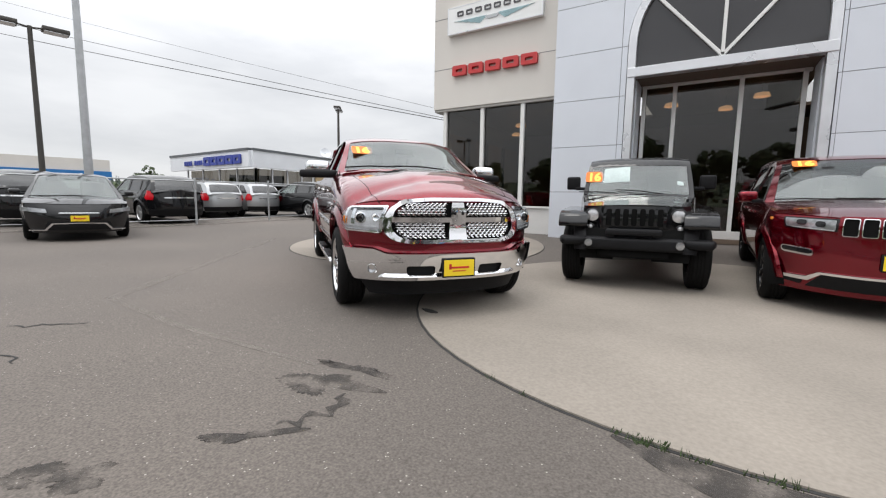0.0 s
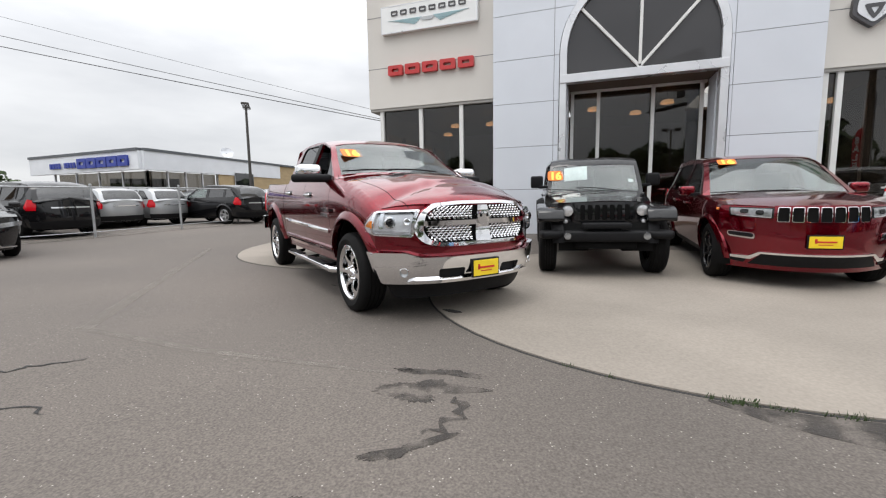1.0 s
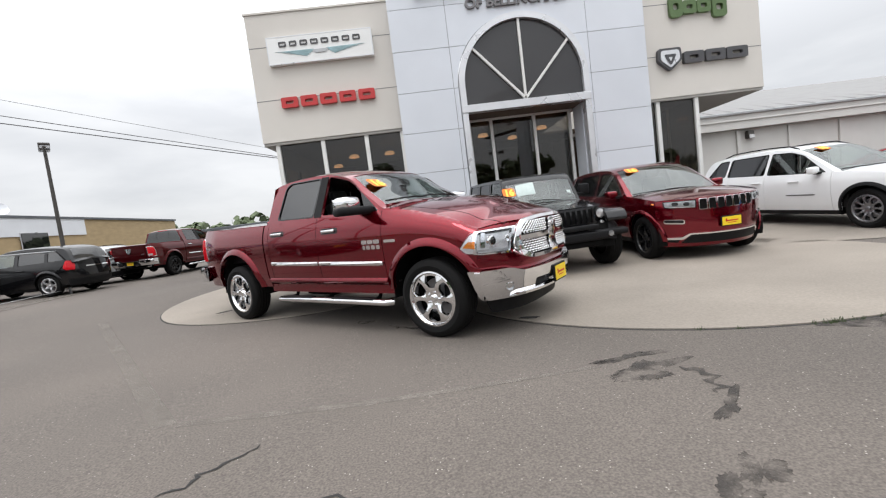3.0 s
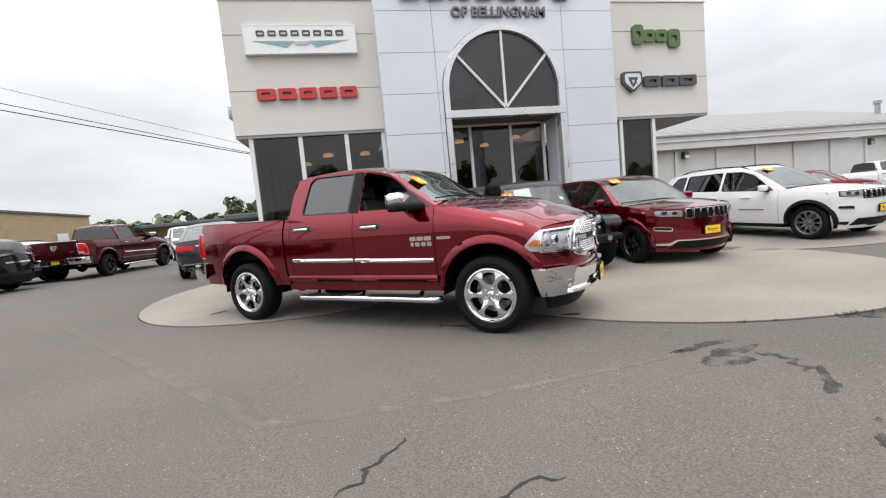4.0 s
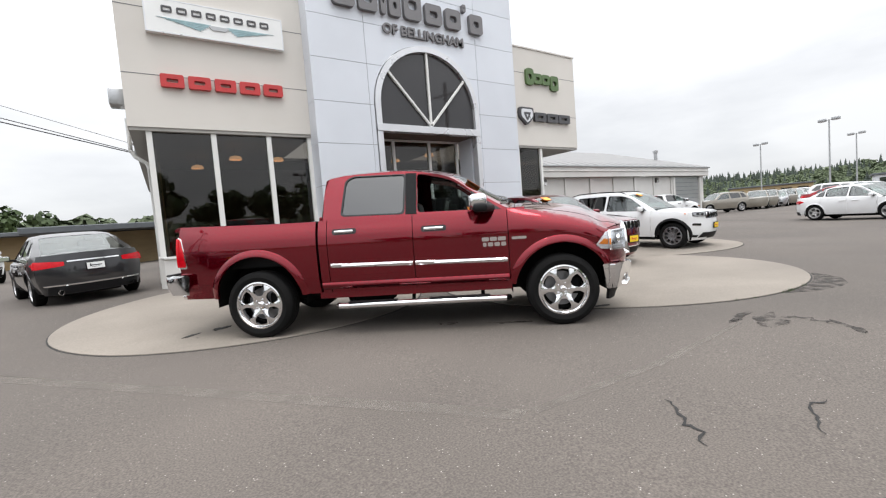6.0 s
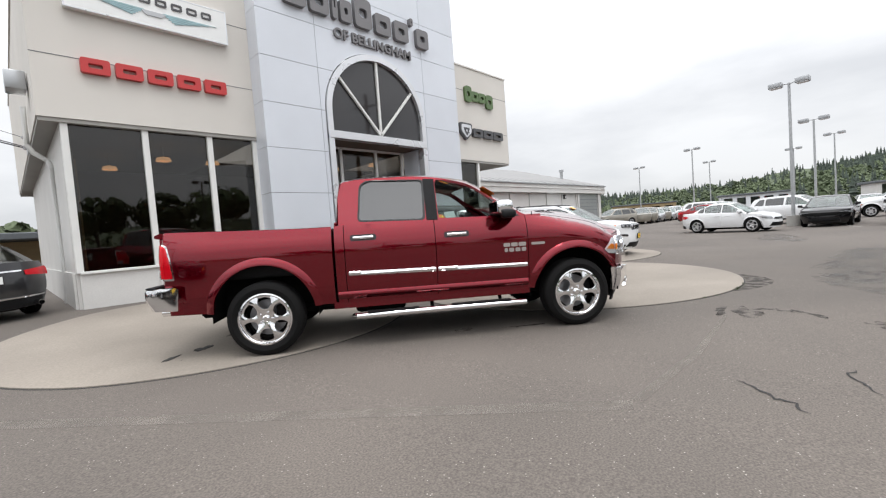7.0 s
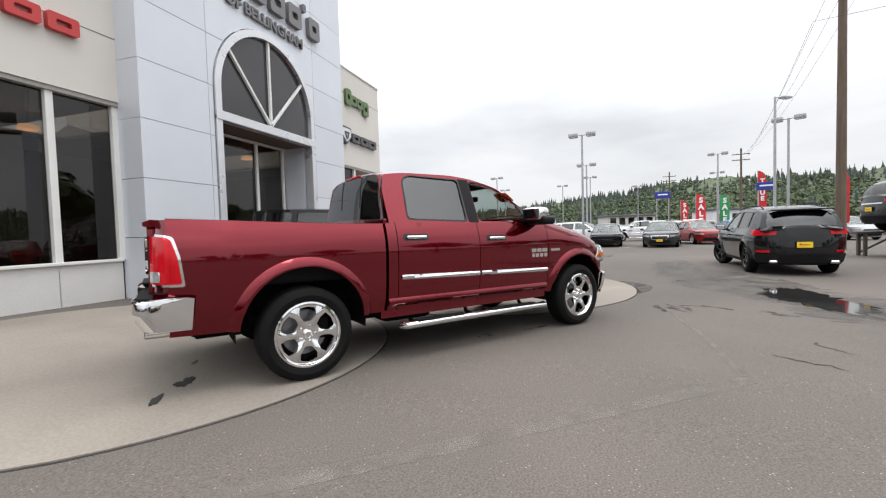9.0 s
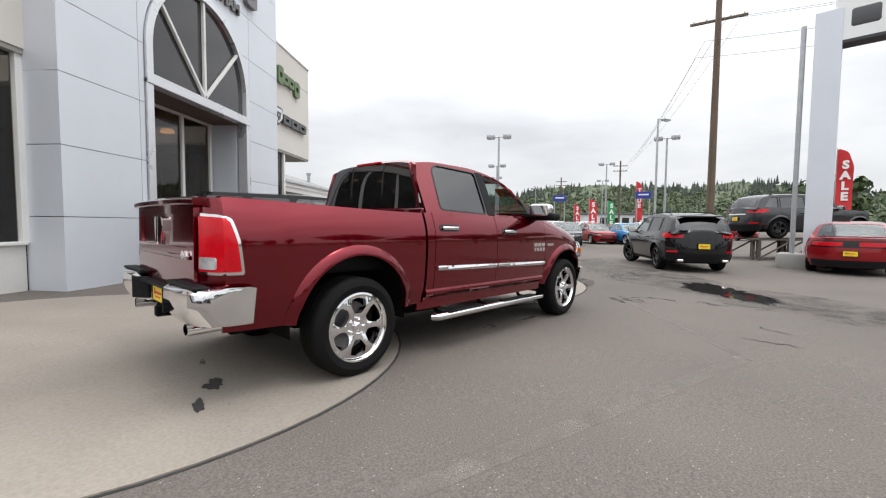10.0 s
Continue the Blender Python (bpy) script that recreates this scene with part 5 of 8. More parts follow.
        part("reversing_lamp", patch(rounded([(s * yb * 0.812, 0.922), (s * yb * 0.945, 0.922), (s * yb * 0.945, 1.000), (s * yb * 0.812, 1.000)], 0.015, 2), lambda u, v: H.back(u, v, 0.030), (), 0.04, (0.03, 0, 0)), M["white_lens"], car)
        side_l = [(-2.784, 0.905), (-2.690, 0.905), (-2.715, 1.10), (-2.752, 1.235), (-2.784, 1.250)]
        part("lamp_bezel", patch(rounded([(-2.784, 0.885), (-2.668, 0.885), (-2.695, 1.11), (-2.735, 1.252), (-2.784, 1.272)], 0.02, 3), lambda u, v: H.side(s, u, v, 0.006), (), 0.05, (0, -s * 0.02, 0)), C, car)
        part("tail_lamp", patch(rounded(side_l, 0.018, 3), lambda u, v: H.side(s, u, v, 0.014), (), 0.05, (0, -s * 0.02, 0)), M["red_lens"], car)
        # bed corner behind the lamp
        part("bed_corner", patch([(s * yb * 0.772, 0.60), (s * yb, 0.60), (s * yb, 1.385), (s * yb * 0.772, 1.385)], lambda u, v: H.back(u, v), (), 0.06, (0.03, 0, 0)), P, car)
        # bed rail cap and inner wall
        part("bed_rail", patch([(-2.780, 0.79), (-1.05, 0.79), (-1.05, 0.885), (-2.780, 0.86)], lambda u, v: (u, s * (v - 0.02), H.top(u) + 0.004), (), 0.3, (0, 0, -0.02)), M["black_plastic"], car)
        part("bed_wall", box(1.71, 0.03, 0.48, (-1.915, s * 0.80, 1.09), 0.008, 1), M["black_plastic"], car)
    part("bed_floor", box(1.73, 1.62, 0.05, (-1.915, 0, 0.86), 0.01, 1), M["black_plastic"], car)
    part("bed_front", box(0.03, 1.64, 0.52, (-1.05, 0, 1.07), 0.008, 1), P, car)
    part("cab_back", box(0.04, 1.78, 0.92, (-0.985, 0, 0.94), 0.01, 1), P, car)
    part("rear_brake_lamp", box(0.03, 0.42, 0.026, (-0.948, 0, 1.893), 0.01), M["red_lens"], car)
    for y in (-0.27, 0.27):
        part("slider_bar", tube([H.roof(-0.990, y, 0.004), H.roof(-0.972, y, 0.004), H.roof(-0.953, y, 0.004)], 0.007, 6), M["gloss_black"], car)
    # tailgate
    tg = part("tailgate", patch(rounded([(-0.705, 0.74), (0.705, 0.74), (0.705, 1.345), (-0.705, 1.345)], 0.03, 3), lambda u, v: (-2.895 - 0.012 * (1 - (u / 0.8) ** 2), u, v), [rounded([(-0.62, 1.05), (0.62, 1.05), (0.62, 1.28), (-0.62, 1.28)], 0.05, 3)], 0.07, (0.05, 0, 0)), P, car)
    part("tailgate_recess", patch(rounded([(-0.63, 1.04), (0.63, 1.04), (0.63, 1.29), (-0.63, 1.29)], 0.05, 3), lambda u, v: (-2.885 - 0.010 * (1 - (u / 0.8) ** 2), u, v), (), 0.1, (0.02, 0, 0)), P, tg)
    lip = [(-2.760, 1.360), (-2.800, 1.392), (-2.890, 1.400), (-2.940, 1.378), (-2.938, 1.350), (-2.900, 1.340)]
    bm = bmesh.new()
    rings = [[bm.verts.new((x + 0.02 * (y / 0.8) ** 2, y, z - 0.012 * (y / 0.8) ** 4)) for x, z in lip] for y in frange(-0.76, 0.76, 0.095)]
    for q, t in zip(rings, rings[1:]):
        for i in range(len(lip)):
            bm.faces.new((q[i], q[(i + 1) % len(lip)], t[(i + 1) % len(lip)], t[i]))
    bm.faces.new(rings[0])
    bm.faces.new(rings[-1])
    bmesh.ops.recalc_face_normals(bm, faces=bm.faces)
    part("tailgate_lip", bm, P, tg)
    emb = rounded([(-0.11, 1.26), (0.11, 1.26), (0.10, 1.15), (0.03, 1.05), (-0.03, 1.05), (-0.10, 1.15)], 0.03, 3)
    part("tailgate_emblem", patch(emb, lambda u, v: (-2.920 - 0.012 * (1 - (u / 0.12) ** 2), u, v), (), 0.05, (0.03, 0, 0)), C, tg)
    words("4X4", 0.075, 0.004, C, tg, pose(-2.912, -0.56, 0.975, 90, 0, -90), "badge_lettering", "chrome drive badge", bold=0.002)
    part("tailgate_crease", box(0.012, 1.3, 0.03, (-2.906, 0, 0.985), 0.005, 1), P, tg)
    # rear bumper
    prof = [(0.03, 0.80), (-0.03, 0.812), (-0.105, 0.80), (-0.130, 0.78), (-0.132, 0.71), (-0.115, 0.64), (-0.075, 0.575), (0.0, 0.57)]
    bm = bmesh.new()
    rings = []
    stations = [(-1.005, 0.24), (-0.995, 0.10), (-0.97, 0.05), (-0.90, 0.015), (-0.75, 0.0), (-0.46, 0.0), (-0.44, 0.012), (-0.30, 0.11), (0.30, 0.11), (0.44, 0.012), (0.46, 0.0), (0.75, 0.0), (0.90, 0.015), (0.97, 0.05), (0.995, 0.10), (1.005, 0.24)]
    for y, dx in stations:
        dip = 0.06 if abs(y) < 0.34 else 0.0
        rings.append([bm.verts.new((-2.880 + x * (1 - 0.25 * max(0, abs(y) - 0.9) / 0.1) + dx, y, z - (dip if z > 0.76 else 0))) for x, z in prof])
    for q, t in zip(rings, rings[1:]):
        for i in range(len(prof) - 1):
            bm.faces.new((q[i], q[i + 1], t[i + 1], t[i]))
    bm.faces.new(rings[0])
    bm.faces.new(rings[-1])
    bmesh.ops.recalc_face_normals(bm, faces=bm.faces)
    bmp = part("rear_bumper", bm, C, car)
    for y0, y1 in ((-0.93, -0.37), (0.37, 0.93)):
        part("bumper_step", box(0.10, y1 - y0, 0.020, (-2.922, (y0 + y1) / 2, 0.812), 0.006, 1), M["black_plastic"], bmp)
    part("bumper_step", box(0.11, 0.66, 0.02, (-2.920, 0, 0.752), 0.006, 1), M["black_plastic"], bmp)
    part("bumper_centre", box(0.03, 0.56, 0.17, (-2.898, 0, 0.675), 0.01, 1), M["black_plastic"], bmp)
    for s in (-1, 1):
        part("bumper_recess", box(0.024, 0.165, 0.175, (0, 0, 0), 0.008, 1), M["black_plastic"], bmp, m=pose(-2.958, s * 0.37, 0.685, 0, 0, s * 35))
    plate(bmp, lambda y, z: (-2.906, y, z), 0.30, 0.15, 0.0, 0.675, -1)
    part("trailer_socket", box(0.03, 0.10, 0.085, (-2.972, -0.375, 0.71), 0.012), M["black_plastic"], bmp)
    for y in (-0.392, -0.358):
        part("socket_pin", box(0.008, 0.016, 0.026, (-2.990, y, 0.71), 0.002, 1), C, bmp)
    part("tow_hitch", box(0.20, 0.08, 0.08, (-2.85, 0, 0.54), 0.01), M["under"], car)
    part("hitch_bar", tube([(-2.780, -0.55, 0.49), (-2.780, 0.55, 0.49)], 0.035, 10), M["under"], car)
    for y in (-0.66, 0.66):
        part("exhaust_tip", lathe([(0.038, -0.11), (0.044, -0.11), (0.044, 0.14), (0.038, 0.14)], 20), C, car, m=pose(-2.80, y, 0.515, 0, 0, 90 - (4 if y > 0 else -4)))
    # ladder frame, tank and axles
    for y in (-0.46, 0.46):
        part("frame_rail", box(4.9, 0.09, 0.15, (-0.15, y, 0.46), 0.015, 1), M["under"], car)
    part("fuel_tank", box(1.15, 0.42, 0.22, (-0.45, 0.66, 0.42), 0.05, 2), M["under"], car)
    part("gearbox", box(1.25, 0.44, 0.26, (0.55, 0.0, 0.43), 0.08, 2), M["under"], car)
    part("exhaust_pipe", tube([(0.9, -0.30, 0.40), (-0.6, -0.34, 0.38), (-1.35, -0.55, 0.42), (-2.2, -0.62, 0.52)], 0.045, 8), M["under"], car)
    part("silencer", box(0.62, 0.30, 0.17, (-0.55, -0.38, 0.38), 0.06, 2), M["under"], car)
    for x in S["wheels"]:
        part("axle", tube([(x, -0.74, 0.40), (x, 0.74, 0.40)], 0.055, 10), M["under"], car)
        part("differential", lathe([(0.0, -0.15), (0.12, -0.11), (0.165, 0.0), (0.12, 0.11), (0.0, 0.15)], 14, closed=False), M["under"], car, m=pose(x, 0.0 if x < 0 else 0.2, 0.38))
    # front bumper
    fb = part("front_bumper", patch(rounded([(-H.W0, 0.42), (H.W0, 0.42), (H.W0, 0.715), (0.70, 0.715), (0.60, 0.672), (-0.60, 0.672), (-0.70, 0.715), (-H.W0, 0.715)], 0.02, 2), lambda u, v: nose(u, v, 0.062 + 0.018 * math.sin(min(1, max(0, (v - 0.42) / 0.28)) * math.pi)), [rounded([(a, 0.475), (b, 0.475), (b, 0.565), (a, 0.565)], 0.025, 3) for a, b in ((-0.47, -0.22), (0.22, 0.47))], 0.05, (-0.06, 0, 0)), C, car)
    part("bumper_shelf", patch(rounded([(-0.72, 0.435), (0.72, 0.435), (0.66, 0.462), (-0.66, 0.462)], 0.01, 2), lambda u, v: nose(u, v, 0.105), (), 0.1, (-0.05, 0, 0)), C, fb)
    for a, b in ((-0.48, -0.21), (0.21, 0.48)):
        part("air_inlet", patch(rounded([(a, 0.468), (b, 0.468), (b, 0.572), (a, 0.572)], 0.02, 2), lambda u, v: nose(u, v, 0.03), (), 0.2, (-0.03, 0, 0)), M["black_plastic"], fb)
    for s in (-1, 1):
        part("bumper_end", patch(rounded([(2.225, 0.715), (2.34, 0.715), (2.34, 0.42), (2.29, 0.42)], 0.015, 2), lambda u, v: flank(s, u, v, 0.045 + 0.012 * math.sin(min(1, max(0, (v - 0.42) / 0.28)) * math.pi)), (), 0.05, (0, -s * 0.05, 0)), C, fb)
        fp = nose(s * 0.735, 0.535, 0.075)
        fo = part("fog_lamp", lathe([(0.0, 0.004), (0.02, 0.0), (0.038, -0.010), (0.042, 0.02), (0.0, 0.02)], 20, closed=False), M["lamp_smoke"], fb, m=Matrix.Translation(fp) @ pose(0, 0, 0, 0, 0, 90 + s * 38))
        part("fog_ring", lathe([(0.040, -0.014), (0.048, -0.012), (0.052, 0.02), (0.040, 0.02)], 20), C, fo)
    plate(fb, lambda y, z: nose(y, z, 0.09), 0.32, 0.175, 0.0, 0.545, 1)
    part("air_dam", patch(rounded([(-0.86, 0.27), (0.86, 0.27), (0.90, 0.42), (-0.90, 0.42)], 0.03, 2), lambda u, v: nose(u, v, 0.01 - 0.25 * (0.42 - v)), (), 0.1, (-0.03, 0, 0)), M["black_plastic"], car)
    # grille: bright frame, cross bars, emblem and honeycomb inserts
    ow = [(-0.575, 0.80), (-0.44, 0.765), (0.44, 0.765), (0.575, 0.80), (0.635, 0.90), (0.60, 1.08), (0.535, 1.15), (0.27, 1.172), (-0.27, 1.172), (-0.535, 1.15), (-0.60, 1.08), (-0.635, 0.90)]
    ow = rounded(ow, 0.05, 3)
    iw = rounded([(-0.515, 0.825), (-0.42, 0.80), (0.42, 0.80), (0.515, 0.825), (0.565, 0.905), (0.55, 1.07), (0.495, 1.122), (0.25, 1.142), (-0.25, 1.142), (-0.495, 1.122), (-0.55, 1.07), (-0.565, 0.905)], 0.05, 3)
    gr = part("grille", patch(ow, lambda u, v: nose(u, v, 0.048 - 0.08 * max(0, v - 0.9)), [iw], 0.04, (-0.08, 0, 0)), C, car)
    part("grille_back", patch(ow, lambda u, v: nose(u, v, 0.004), (), 0.1, (-0.01, 0, 0)), M["under"], gr)
    part("grille_bar", patch([(-0.56, 0.952), (0.56, 0.952), (0.56, 0.996), (-0.56, 0.996)], lambda u, v: nose(u, v, 0.042), (), 0.08, (-0.05, 0, 0)), C, gr)
    part("grille_post", patch([(-0.085, 0.80), (0.085, 0.80), (0.06, 1.13), (-0.06, 1.13)], lambda u, v: nose(u, v, 0.046), (), 0.08, (-0.05, 0, 0)), C, gr)
    emb = rounded([(-0.075, 1.085), (0.075, 1.085), (0.07, 1.0), (0.022, 0.925), (-0.022, 0.925), (-0.07, 1.0)], 0.025, 3)
    ge = part("grille_emblem", patch(emb, lambda u, v: nose(u, v, 0.070 - 1.5 * u * u), (), 0.03, (-0.03, 0, 0)), C, gr)
    for s in (-1, 1):
        part("emblem_recess", box(0.012, 0.026, 0.032, nose(s * 0.036, 1.035, 0.068), 0.008), M["gloss_black"], ge)
    for sy in (-1, 1):
        for z0, z1 in ((0.815, 0.945), (1.008, 1.118)):
            hx = bmesh.new()
            rows = int((z1 - z0) / 0.026)
            for r in range(rows + 1):
                z = z0 + 0.012 + r * (z1 - z0 - 0.02) / rows
                for k in range(11):
                    y = 0.115 + 0.043 * k + (0.0215 if r % 2 else 0)
                    if not inside([y + 0.012], [z], iw)[0] or y > 0.53:
                        continue
                    oc, ic = [], []
                    for q in range(6):
                        a = math.pi / 6 + q * math.pi / 3
                        o = nose(sy * (y + 0.0245 * math.cos(a)), z + 0.0165 * math.sin(a), 0.026)
                        i = nose(sy * (y + 0.0155 * math.cos(a)), z + 0.0088 * math.sin(a), 0.034)
                        j = nose(sy * (y + 0.0155 * math.cos(a)), z + 0.0088 * math.sin(a), 0.008)
                        oc.append((hx.verts.new(o), hx.verts.new(i), hx.verts.new(j)))
                    for q in range(6):
                        a, b = oc[q], oc[(q + 1) % 6]
                        hx.faces.new((a[0], b[0], b[1], a[1]))
                        hx.faces.new((a[1], b[1], b[2], a[2]))
            part("grille_mesh", hx, C, gr, smooth=0)
    # headlamps
    for s in (-1, 1):
        W = H.W0
        bowl = rounded([(s * 0.655, 0.865), (s * W, 0.885), (s * W, 1.075), (s * 0.625, 1.085)], 0.02, 3)
        hl = part("headlamp", patch(bowl, lambda u, v: nose(u, v, 0.004), (), 0.05, (-0.02, 0, 0)), M["lamp_bowl"], car)
        part("lamp_side", patch(rounded([(2.165, 0.935), (2.225, 0.885), (2.325, 0.880), (2.325, 1.075), (2.285, 1.070)], 0.012, 2), lambda u, v: flank(s, u, v, 0.004), (), 0.05, (0, -s * 0.02, 0)), M["lamp_bowl"], hl)
        part("turn_reflector", patch(rounded([(2.195, 0.942), (2.300, 0.928), (2.300, 0.990), (2.262, 1.000)], 0.012, 2), lambda u, v: flank(s, u, v, 0.012), (), 0.05, (0, -s * 0.015, 0)), M["amber"], hl)
        part("turn_reflector", patch(rounded([(s * 0.925, 0.925), (s * W * 0.998, 0.925), (s * W * 0.998, 0.995), (s * 0.94, 1.000)], 0.012, 2), lambda u, v: nose(u, v, 0.012), (), 0.05, (-0.015, 0, 0)), M["amber"], hl)
        part("lamp_divider", patch(rounded([(s * 0.845, 0.925), (s * 0.87, 0.925), (s * 0.875, 1.07), (s * 0.85, 1.07)], 0.008, 2), lambda u, v: nose(u, v, 0.014), (), 0.05, (-0.012, 0, 0)), C, hl)
        part("lamp_mask", patch(rounded([(s * 0.66, 1.058), (s * W * 0.99, 1.052), (s * W * 0.99, 1.073), (s * 0.64, 1.08)], 0.006, 2), lambda u, v: nose(u, v, 0.012), (), 0.05, (-0.010, 0, 0)), M["gloss_black"], hl)
        part("inner_reflector", lathe([(0.0, -0.004), (0.012, -0.006), (0.028, -0.016), (0.032, -0.013), (0.014, 0.0), (0.0, 0.004)], 18, closed=False), C, hl, m=Matrix.Translation(nose(s * 0.69, 0.99, 0.016)) @ pose(0, 0, 0, 0, 0, 90 + s * 10))
        for y, r in ((0.805, 0.055),):
            c = nose(s * y, 0.985, 0.010)
            part("projector", lathe([(0.0, -0.035), (0.02, -0.034), (0.034, -0.02), (0.04, 0.0), (0.0, 0.0)], 20, closed=False), M["gloss_black"], hl, m=Matrix.Translation(c) @ pose(0, 0, 0, 0, 0, 90 + s * 12))
            part("projector_ring", lathe([(0.040, -0.025), (0.052, -0.02), (0.052, 0.01), (0.040, 0.01)], 20), C, hl, m=Matrix.Translation(c) @ pose(0, 0, 0, 0, 0, 90 + s * 12))
        part("lamp_strip", patch(rounded([(s * 0.66, 0.875), (s * W * 0.995, 0.895), (s * W * 0.995, 0.915), (s * 0.66, 0.90)], 0.008, 2), lambda u, v: nose(u, v, 0.016), (), 0.06, (-0.012, 0, 0)), M["white_lens"], hl)
        out_f = rounded([(s * 0.640, 0.852), (s * W, 0.868), (s * W, 1.088), (s * 0.612, 1.100)], 0.02, 3)
        in_f = rounded([(s * 0.662, 0.872), (s * W * 0.992, 0.888), (s * W * 0.992, 1.074), (s * 0.640, 1.082)], 0.02, 3)
        part("lamp_frame", patch(out_f, lambda u, v: nose(u, v, 0.030), [in_f], 0.06, (-0.03, 0, 0)), C, hl)
        lens_f = rounded([(s * 0.645, 0.86), (s * W, 0.878), (s * W, 1.082), (s * 0.62, 1.092)], 0.02, 3)
        ln = part("lamp_cover", patch(lens_f, lambda u, v: nose(u, v, 0.034), (), 0.06, (-0.003, 0, 0)), M["lens"], hl)
        part("lamp_cover", patch(rounded([(2.155, 0.935), (2.220, 0.878), (2.325, 0.872), (2.325, 1.082), (2.280, 1.078)], 0.012, 2), lambda u, v: flank(s, u, v, 0.022), (), 0.06, (0, -s * 0.003, 0)), M["lens"], hl)
    # twin slotted bonnet vents
    for s in (-1, 1):
        for k in range(5):
            x = 1.56 + 0.045 * k
            part("bonnet_vent", patch(rounded([(x, s * 0.20), (x + 0.018, s * 0.20), (x + 0.035, s * 0.46), (x + 0.017, s * 0.46)], 0.006, 2), lambda u, v: H.hood(u, v, 0.002), (), 0.05, (0, 0, -0.006)), M["black_plastic"], car)
    # mast aerial and mirror bodies
    part("aerial", tube([(1.30, -0.885, 1.28), (1.295, -0.885, 1.40)], 0.004, 6), M["black_plastic"], car)
    part("rear_view_mirror", box(0.04, 0.24, 0.07, (0.78, 0, 1.70), 0.02, 2), M["black_plastic"], car)
    for s in (-1, 1):
        part("mirror_base", box(0.16, 0.44, 0.090, (0, 0, 0), 0.035, 3), M["black_plastic"], car, m=pose(0.945, s * 1.085, 1.376, 0, 0, s * 14))
    if year:
        sticker(car, H, 0.90, -0.56)
    return car, H


TC = (-4.05, 5.11)
truck, TH = pickup("dark cherry red crew cab pickup with chrome bumpers, grille and wheels", at(TC[0], TC[1], -37.9, 3.57, 1.73) @ Matrix.Scale(0.985, 4), M["maroon"], M["chrome"])


# ---- other vehicles ----
def suv_spec(paint_, L=4.82, W=1.94, H=1.76, rim_mat=None, low_black=True, rail=True):
    a, b, c = L / 4.82, W / 1.94, H / 1.76

    def X(p):
        return [(x * a, z * c) for x, z in p]
    S = dict(
        paint=paint_, half=[(0.2 * c, 0.84 * b), (0.45 * c, 0.915 * b), (0.75 * c, 0.955 * b), (0.92 * c, 0.958 * b), (1.02 * c, 0.935 * b), (1.12 * c, 0.905 * b), (1.2 * c, 0.89 * b)],
        plan=[(-2.45 * a, 0.14), (-2.1 * a, 0.05), (-1.6 * a, 0.0), (1.25 * a, 0.0), (1.6 * a, 0.015), (1.95 * a, 0.08), (2.3 * a, 0.20)],
        top=X([(-2.48, 1.15), (-1.5, 1.13), (0, 1.11), (0.9, 1.11), (1.3, 1.085), (1.9, 1.015), (2.3, 0.945)]),
        zmid=0.8 * c, sill=0.34 * c, wheels=(-1.4575 * a, 1.4575 * a), R=0.378 * c, ar=0.44 * c, tw=0.24, rim=0.25 * c, track=0.81 * b, holes=5, rim_mat=rim_mat or M["black_plastic"], lip=0.05, lip_out=0.028,
        front=[(0.2 * c, 2.20 * a), (0.45 * c, 2.315 * a), (0.62 * c, 2.33 * a), (0.82 * c, 2.315 * a), (0.98 * c, 2.30 * a), (1.1 * c, 2.24 * a)], xfc=1.84 * a, nf=2.2, fascia=0.24 * c,
        rear=[(0.3 * c, -2.40 * a), (0.55 * c, -2.475 * a), (0.8 * c, -2.46 * a), (1.2 * c, -2.40 * a)], xrc=-2.12 * a, nr=3.5, rear_low=0.30 * c, tail_crown=0.0,
        roof=X([(-2.405, 1.14), (-2.33, 1.36), (-2.20, 1.58), (-2.02, 1.67), (-1.5, 1.735), (-0.6, 1.76), (0.05, 1.735), (0.32, 1.67), (0.75, 1.42), (1.0, 1.24), (1.2, 1.10)]),
        xh=0.30 * a, xq=-2.19 * a, xrg=-2.385 * a, rg_in=0.84, kf=0.18, kr=0.16, tumble=0.36, crown=0.045, ws_in=0.91,
        windows=[X([(-2.02, 1.19), (-1.50, 1.165), (-1.46, 1.60), (-1.72, 1.58)]), X([(-1.42, 1.165), (-0.50, 1.14), (-0.48, 1.635), (-1.38, 1.605)]), X([(-0.40, 1.135), (0.78, 1.105), (0.28, 1.52), (0.02, 1.615), (-0.38, 1.635)])],
        side_glass=[M["tint"], M["tint"], M["windshield"], M["tint"]],
        cuts=[(-2.12 * a, -1.405 * a), (-1.397 * a, -0.444 * a), (-0.436 * a, 0.896 * a), (0.904 * a, 1.84 * a)], slab_names=["rear_quarter", "rear_door", "front_door", "front_wing"],
        hood_crown=[(0.8 * a, 0.03), (1.3 * a, 0.065), (1.9 * a, 0.070), (2.3 * a, 0.05)], cowl=1.06 * a, tub=(-2.0 * a, 1.1 * a), seats=(0.0, -0.95 * a), mirror=(0.70 * a, 1.17 * c, (0.13, 0.21, 0.14)),
        handles=[(-0.62 * a, 0.97 * c), (0.22 * a, 0.96 * c)], step=0.12, details=[])
    zb = 1.12 * c
    S["roof"] = [(x, z if z < zb else zb + (z - zb) * 0.93) for x, z in S["roof"]]
    S["windows"] = [[(x, z if z < zb else zb + (z - zb) * 0.92) for x, z in w] for w in S["windows"]]
    D = S["details"]
    if low_black:
        D.append(("sill_cladding", "side2", [(-0.98 * a, 0.25 * c), (0.98 * a, 0.25 * c), (0.98 * a, 0.345 * c), (-0.98 * a, 0.345 * c)], -0.01, 0.05, M["black_plastic"]))
